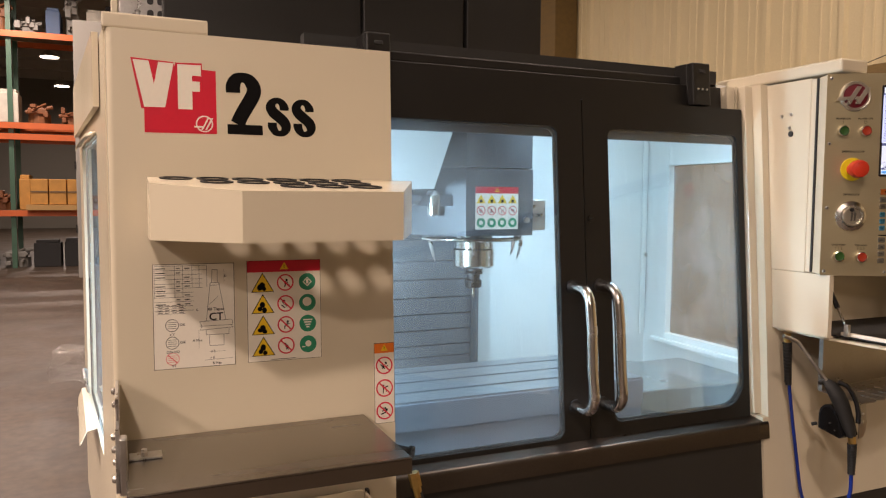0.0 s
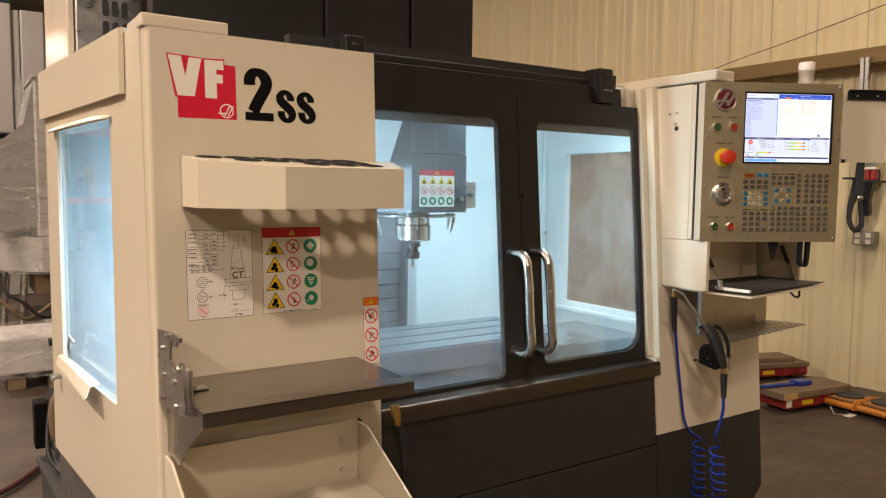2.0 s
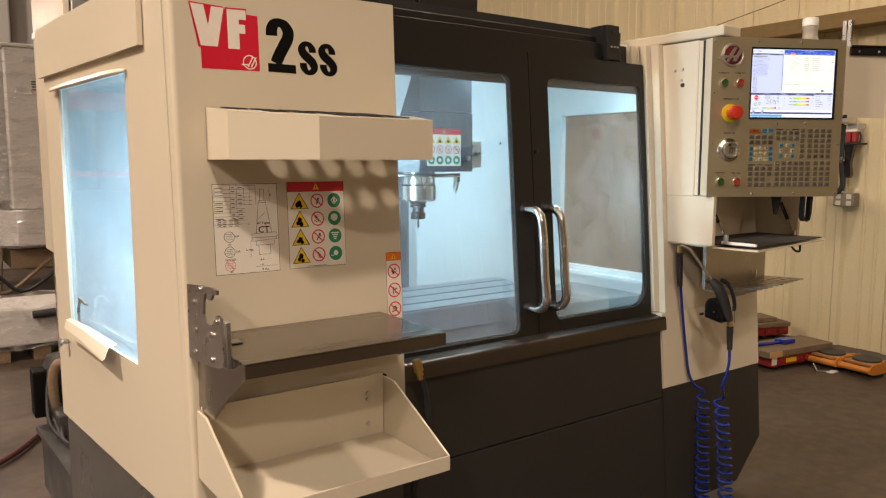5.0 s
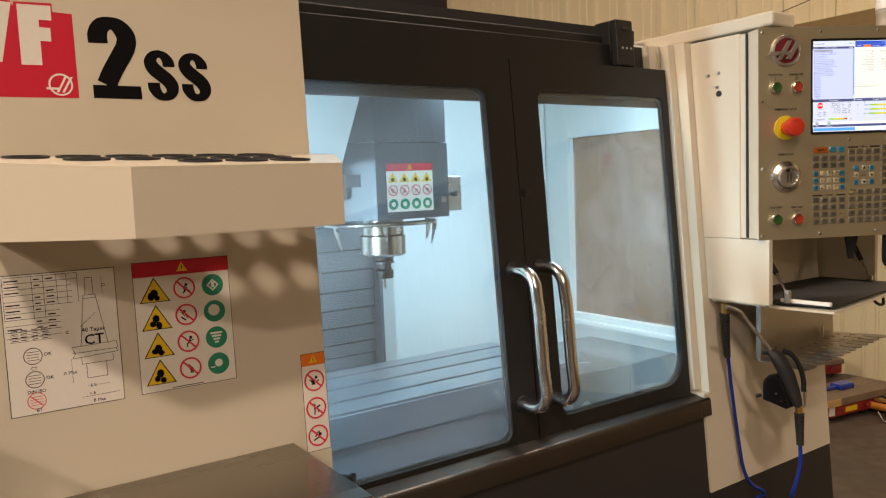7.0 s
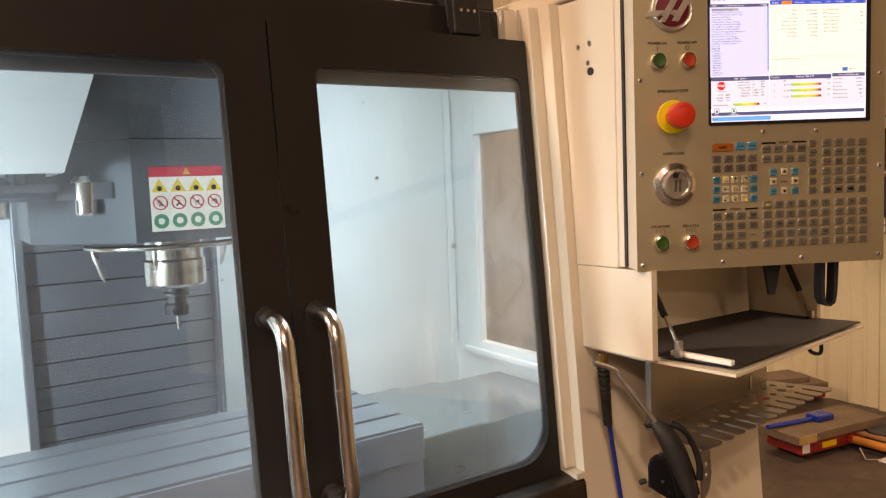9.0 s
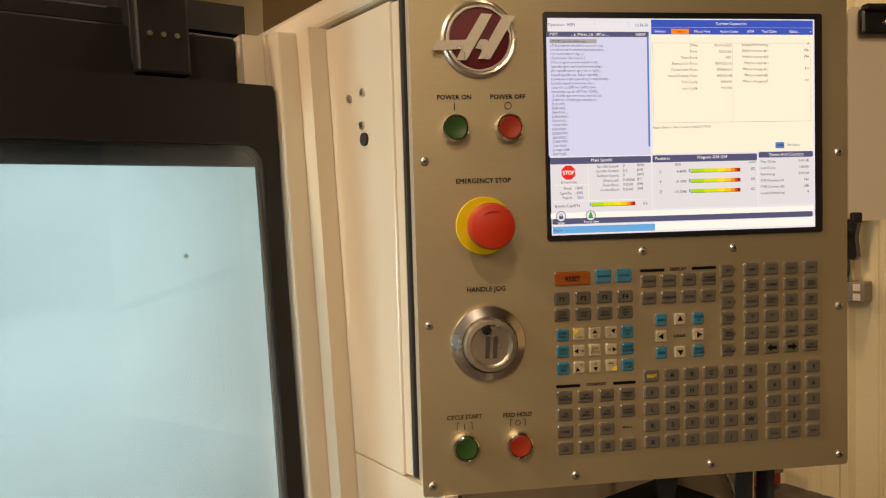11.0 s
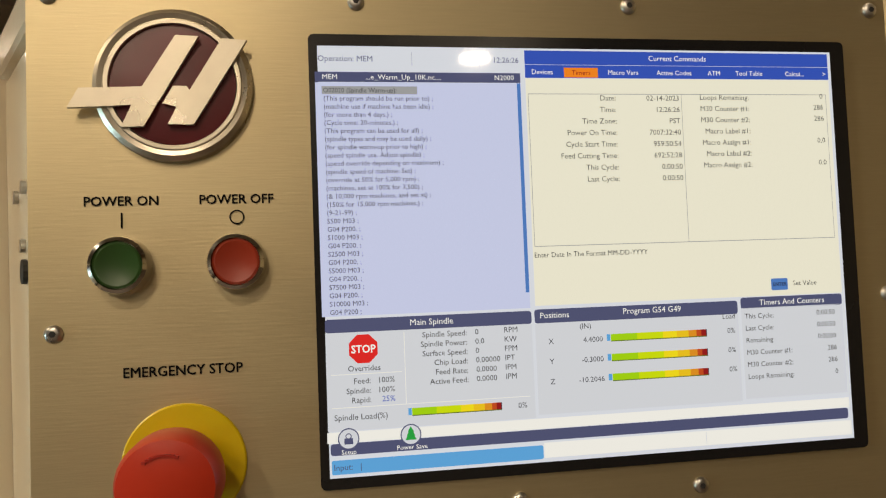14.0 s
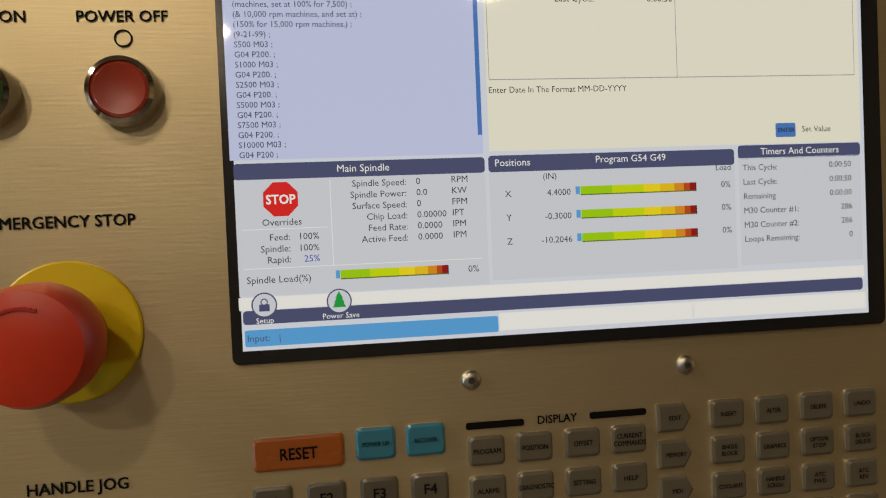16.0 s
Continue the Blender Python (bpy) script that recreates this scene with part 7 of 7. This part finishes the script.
part("motor_cap", moved(bm, Matrix.Translation((0.085, 0, -0.02))), M["skid"], pump, smooth=40)
bm = B()
box(bm, -0.155, -0.105, 3.40, 3.50, 0.32, 0.52, bevel=0.006)
part("terminal_box", moved(bm, Matrix.Translation((0.085, 0, -0.02))), M["ink"], pump)
for k in range(3):
    bm = B()
    tube(bm, curve_pts([(-0.09 + 0.03 * k, 3.42, 0.52 - 0.08 * k), (-0.11, 3.36, 0.43 - 0.06 * k), (-0.12 + 0.02 * k, 3.25, 0.34), (-0.09, 3.12, 0.30), (-0.06, 3.02, 0.30 - 0.01 * k)], 5), 0.008, 8)
    part("cable", moved(bm, Matrix.Translation((0.085, 0, -0.02))), M["black"], pump, smooth=60)
bm = B()
tube(bm, curve_pts([(-0.08, 3.34, 0.30), (-0.09, 3.33, 0.50), (-0.06, 3.31, 0.57), (-0.03, 3.30, 0.50), (-0.02, 3.30, 0.36)], 6), 0.020, 10)
part("flex_pipe", moved(bm, Matrix.Translation((0.085, 0, -0.02))), M["plank"], pump, smooth=60)
fh = thing("floor_hose", (-0.6, 3.5, 0.0), "dark red hose lying across the floor", "hose")
bm = B()
tube(bm, curve_pts([(-2.2, 3.0, 0.016), (-1.2, 3.3, 0.016), (-0.5, 3.55, 0.016), (-0.18, 3.75, 0.02), (0.05, 4.1, 0.02)], 8), 0.014, 8)
part("tube", bm, surface("dark_red_rubber", (0.07, 0.02, 0.018), 0.5), fh, smooth=60)
dr = thing("drain_bowl", (-0.19, 3.02, 0), "round steel drain bowl standing on the floor", "bowl")
bm = B()
lathe(bm, [(0.085, 0.0), (0.085, 0.03), (0.075, 0.045), (0.05, 0.05), (0.045, 0.04), (0.001, 0.038)], Matrix.Translation((-0.19, 3.02, 0)))
part("shell", bm, M["skid"], dr, smooth=40)

# block wrapped in film, on feet
def film_sheet(name):
    """Clear stretch film: see-through, with milky folds and sharp glints along the wrinkles."""
    mat = bpy.data.materials.new(name)
    mat.use_nodes = True
    nt = mat.node_tree
    nt.nodes.remove(nt.nodes["Principled BSDF"])
    N, L = nt.nodes.new, nt.links.new
    co, mp = N("ShaderNodeTexCoord"), N("ShaderNodeMapping")
    mp.inputs["Scale"].default_value = (1.0, 1.0, 3.2)
    mp.inputs["Rotation"].default_value = (0.2, 0.35, 0.1)
    L(co.outputs["Object"], mp.inputs[0])
    nz = N("ShaderNodeTexNoise")
    nz.inputs["Scale"].default_value, nz.inputs["Detail"].default_value, nz.inputs["Distortion"].default_value = 5.0, 7, 1.6
    L(mp.outputs[0], nz.inputs[0])
    rg = N("ShaderNodeMapRange")
    rg.inputs[1].default_value, rg.inputs[2].default_value, rg.inputs[3].default_value, rg.inputs[4].default_value = 0.46, 0.70, 0.10, 0.62
    L(nz.outputs[0], rg.inputs[0])
    bp = N("ShaderNodeBump")
    bp.inputs["Strength"].default_value, bp.inputs["Distance"].default_value = 0.9, 0.03
    L(nz.outputs[0], bp.inputs["Height"])
    tr, gl, df = N("ShaderNodeBsdfTransparent"), N("ShaderNodeBsdfGlossy"), N("ShaderNodeBsdfDiffuse")
    gl.inputs["Roughness"].default_value = 0.12
    df.inputs[0].default_value = (0.62, 0.59, 0.55, 1)
    L(bp.outputs[0], gl.inputs["Normal"])
    m1, m2 = N("ShaderNodeMixShader"), N("ShaderNodeMixShader")
    m1.inputs[0].default_value = 0.45
    L(gl.outputs[0], m1.inputs[1])
    L(df.outputs[0], m1.inputs[2])
    L(rg.outputs[0], m2.inputs[0])
    L(tr.outputs[0], m2.inputs[1])
    L(m1.outputs[0], m2.inputs[2])
    L(m2.outputs[0], nt.nodes["Material Output"].inputs[0])
    return mat


M["film"] = film_sheet("stretch_film")
M["palegrey"] = surface("pale_grey_machine_paint", (0.50, 0.47, 0.43), 0.40, vary=0.05, scale=2, bump=0.05)
M["greybox"] = surface("grey_machine_paint", (0.30, 0.285, 0.26), 0.45, vary=0.06, scale=2)


def crumpled(bm, amp, seed, cuts=14):
    bmesh.ops.subdivide_edges(bm, edges=bm.edges[:], cuts=cuts, use_grid_fill=True)
    for v in bm.verts:
        n_ = noise.noise_vector(v.co * 5 + Vector((seed, 0, 0))) + 0.6 * noise.noise_vector(v.co * 14 + Vector((0, seed, 0)))
        v.co += n_ * amp
    return bm


wb = thing("wrapped_crate", (0.1, 5.85, 0.0), "low grey machine part wrapped in clear stretch film on timber feet", "crate")
bm = B()
box(bm, -0.13, 0.57, 5.67, 6.32, 0.10, 0.39)
part("film", crumpled(bm, 0.016, 3), M["film"], wb, "crumpled clear film", 80)
bm = B()
box(bm, -0.10, 0.55, 5.70, 6.30, 0.12, 0.37, bevel=0.012)
part("bed", bm, M["palegrey"], wb, "pale grey machine bed")
bm = B()
prism(bm, [(-0.14, 5.72), (-0.14, 6.28), (-0.40, 6.12), (-0.44, 5.98)], 0.13, 0.36)
part("film_tail", crumpled(bm, 0.03, 13, 8), M["film"], wb, "bunched end of the film", 80)
for x in (-0.05, 0.2, 0.42):
    bm = B()
    box(bm, x, x + 0.11, 5.73, 6.27, 0.0, 0.095, bevel=0.004)
    part("foot", bm, M["plank"], wb)
bm = B()
cyl(bm, (0.20, 5.655, 0.335), (0.50, 5.655, 0.345), 0.028, 14)
part("handle", bm, M["black"], wb)

wm = thing("wrapped_machine", (0.8, 9.0, 0.0), "grey machine tool wrapped in stretch film standing on jack legs", "machine")
bm = B()
box(bm, 0.395, 1.60, 8.40, 9.5, 0.905, 2.495, bevel=0.018)
part("cabinet", bm, M["palegrey"], wm, "pale grey sheet-metal cabinet")
bm = B()
box(bm, 0.375, 1.60, 8.385, 9.5, 2.497, 2.53, bevel=0.008)
part("top_cap", bm, M["palegrey"], wm)
bm = B()
prism(bm, [(0.06, 1.0), (0.06, 1.84), (0.30, 2.05), (0.393, 2.46), (0.393, 1.0)], 8.52, 9.5, "y")
part("side_body", bm, M["greybox"], wm, "grey shoulder of the machine")
bm = B()
prism(bm, [(0.03, 8.78), (0.42, 8.35), (1.60, 8.35), (1.60, 9.6), (0.03, 9.6)], 0.55, 0.902)
part("skirt", bm, M["palegrey"], wm, "pale grey lower skirt")
for lo_, hi_, seed_ in (((0.30, 8.365, 0.93), (1.62, 9.55, 2.53), 5), ((0.035, 8.47, 0.92), (0.42, 9.55, 1.90), 9)):
    bm = B()
    box(bm, lo_[0], hi_[0], lo_[1], hi_[1], lo_[2], hi_[2])
    part("film", crumpled(bm, 0.010, seed_, 18), M["film"], wm, "wrinkled clear stretch film", 80)
bm = B()
prism(bm, [(0.005, 8.77), (0.41, 8.325), (1.62, 8.325), (1.62, 9.63), (0.005, 9.63)], 0.53, 0.925)
bmesh.ops.triangulate(bm, faces=[f for f in bm.faces if len(f.verts) > 4])
part("film", crumpled(bm, 0.010, 7, 12), M["film"], wm, "wrinkled clear stretch film", 80)
bm = B()
for i in range(5):
    box(bm, 0.625, 0.98, 8.392, 8.3995, 2.06 + i * 0.026, 2.074 + i * 0.026)
part("vent", bm, M["gap"], wm, "dark louvred vent")
for x, y in ((0.06, 8.45), (0.22, 8.42), (1.3, 8.45), (0.05, 9.45), (1.3, 9.45)):
    bm = B()
    cyl(bm, (x, y, 0.0), (x + 0.04, y, 0.54), 0.035, 12)
    part("leg", bm, M["zinc"], wm)
bm = B()
box(bm, 0.36, 1.2, 8.5, 9.3, 0.30, 0.50, bevel=0.01)
part("base_casting", bm, M["plank"], wm)
for k in range(2):
    bm = B()
    tube(bm, curve_pts([(0.02 + 0.08 * k, 8.40, 0.56), (0.0 + 0.08 * k, 8.34, 0.38), (0.10 + 0.12 * k, 8.31, 0.22 + 0.05 * k), (0.30 + 0.16 * k, 8.33, 0.10), (0.7 + 0.2 * k, 8.4, 0.40)], 6), 0.018, 8)
    part("hose", bm, M["black"] if k % 2 else M["plank"], wm, smooth=60)

gm = thing("grey_machine", (0.3, 11.3, 0.0), "tall grey sheet-metal machine enclosure with a hinged door", "machine")
for x0, x1, y0, z0, z1 in ((-0.10, 0.36, 10.62, 2.07, 3.66), (0.364, 0.45, 10.66, 2.05, 3.6), (0.455, 0.72, 10.62, 2.05, 3.6), (0.73, 1.9, 10.8, 0.0, 3.5), (-0.10, 0.70, 10.9, 0.0, 2.0)):
    bm = B()
    box(bm, x0, x1, y0, 12.0, z0, z1, bevel=0.02)
    part("panel", bm, M["greybox"], gm)
bm = B()
box(bm, -0.47, -0.12, 10.55, 10.62, 0.42, 3.66, bevel=0.01)
gd = part("hinged_door", bm, M["greybox"], gm, "grey door standing ajar")
for z in (1.0, 1.8, 2.6):
    bm = B()
    box(bm, -0.485, -0.471, 10.54, 10.58, z, z + 0.10)
    part("hinge", bm, M["gap"], gd)
bm = B()
box(bm, -0.46, -0.11, 10.545, 10.549, 2.56, 2.575)
part("seam", bm, M["gap"], gd)

# ---------------------------------------------------------------- far left: pallet racks with stored goods
M["rack_orange"] = surface("orange_rack_beam", (0.62, 0.13, 0.03), 0.5, vary=0.1)
M["rack_green"] = surface("green_rack_post", (0.05, 0.12, 0.08), 0.5, vary=0.1)
GOODS = [surface("goods_" + n, c, 0.6, vary=0.25, scale=6) for n, c in dict(card=(0.42, 0.27, 0.13), dark=(0.03, 0.03, 0.032), grey=(0.25, 0.24, 0.22), blue=(0.05, 0.09, 0.18), amber=(0.55, 0.27, 0.06), pale=(0.6, 0.57, 0.5), rust=(0.22, 0.08, 0.03), yellow=(0.62, 0.40, 0.02)).items()]
rnd = random.Random(11)
rk = thing("pallet_rack", (-2.5, 17.6, 0.0), "tall orange and green pallet rack full of stored goods", "rack")
for x in (-7.4, -4.7, -2.0, 0.7):
    for y in (17.2, 18.2):
        bm = B()
        box(bm, x, x + 0.09, y, y + 0.08, 0, 6.2)
        part("post", bm, M["rack_green"], rk)
for z in (1.05, 2.58, 2.80, 4.60):
    for y in (17.12, 18.28):
        bm = B()
        box(bm, -7.4, 0.79, y, y + 0.06, z, z + 0.12)
        part("beam", bm, M["rack_orange"], rk)
for z in (1.175, 2.93, 4.73):
    bm = B()
    box(bm, -7.3, 0.7, 17.22, 18.2, z - 0.02, z)
    part("deck", bm, M["plank"], rk)
names = ("cardboard_box", "storage_bin", "machine_part", "storage_bin", "wooden_crate", "cardboard_box", "machine_part", "storage_bin")
cats = {"cardboard_box": "box", "storage_bin": "bin", "machine_part": "machine part", "wooden_crate": "crate"}
texts = {"cardboard_box": "stored cardboard box on the far rack", "storage_bin": "plastic storage bin on the far rack", "machine_part": "dark stored machine part on the far rack", "wooden_crate": "amber wooden crate on the far rack"}
for z, top in ((0.0, 0.9), (1.176, 1.1), (2.931, 1.3), (4.731, 1.2)):
    x = -5.2
    while x < 0.55:
        w, h, d = rnd.uniform(0.18, 0.55), rnd.uniform(0.2, top * 0.8), rnd.uniform(0.4, 0.8)
        i = rnd.choice((0, 1, 2, 2, 2, 6, 1, 3, 5, 2, 6, 4)) if z > 0.5 else rnd.choice((1, 2, 1, 6, 3))
        bm = B()
        if names[i] == "machine_part":
            cyl(bm, (x + w / 2, 17.6, z), (x + w / 2, 17.6, z + h * 0.5), w * 0.42, 14)
            box(bm, x + 0.1 * w, x + 0.8 * w, 17.35, 17.9, z + h * 0.5, z + h * 0.8, bevel=0.02)
            cyl(bm, (x, 17.5, z + h * 0.6), (x + w, 17.5, z + h * 0.9), 0.04, 8)
            for k in range(5):
                bx, bz, bs = x + w * rnd.uniform(0.05, 0.8), z + h * rnd.uniform(0.1, 0.8), rnd.uniform(0.04, 0.11)
                box(bm, bx, bx + bs, 17.25 + 0.02 * k, 17.6, bz, bz + bs * rnd.uniform(0.5, 2.0), bevel=0.006)
            cyl(bm, (x + w * 0.3, 17.3, z + h * 0.7), (x + w * 0.75, 17.45, z + h * rnd.uniform(0.9, 1.1)), 0.025, 8)
        else:
            box(bm, x, x + w * 0.93, 17.3, 17.3 + d, z, z + h * 0.8, bevel=0.015)
            box(bm, x + w * 0.08, x + w * 0.85, 17.33, 17.3 + d * 0.9, z + h * 0.8, z + h * 0.9, bevel=0.01)
        nm = names[i]
        whole(nm, bm, GOODS[i], texts[nm], cats[nm], "goods on the racks")
        x += w + rnd.uniform(0.0, 0.12)
cr = thing("amber_crate", (-1.2, 17.4, 1.177), "row of amber wooden crates on a pallet on the far rack", "crate")
for k in range(3):
    bm = B()
    box(bm, -1.62 + 0.33 * k, -1.31 + 0.33 * k, 16.95, 17.3, 1.29, 1.80, bevel=0.01)
    c_ = part("crate_bay", bm, GOODS[4], cr)
    bm = B()
    box(bm, -1.62 + 0.33 * k, -1.31 + 0.33 * k, 16.94, 16.949, 1.53, 1.56)
    part("slat", bm, M["plank"], c_)
bm = B()
box(bm, -1.70, -0.55, 16.9, 17.3, 1.177, 1.285)
part("pallet", bm, M["cutwood"], cr)
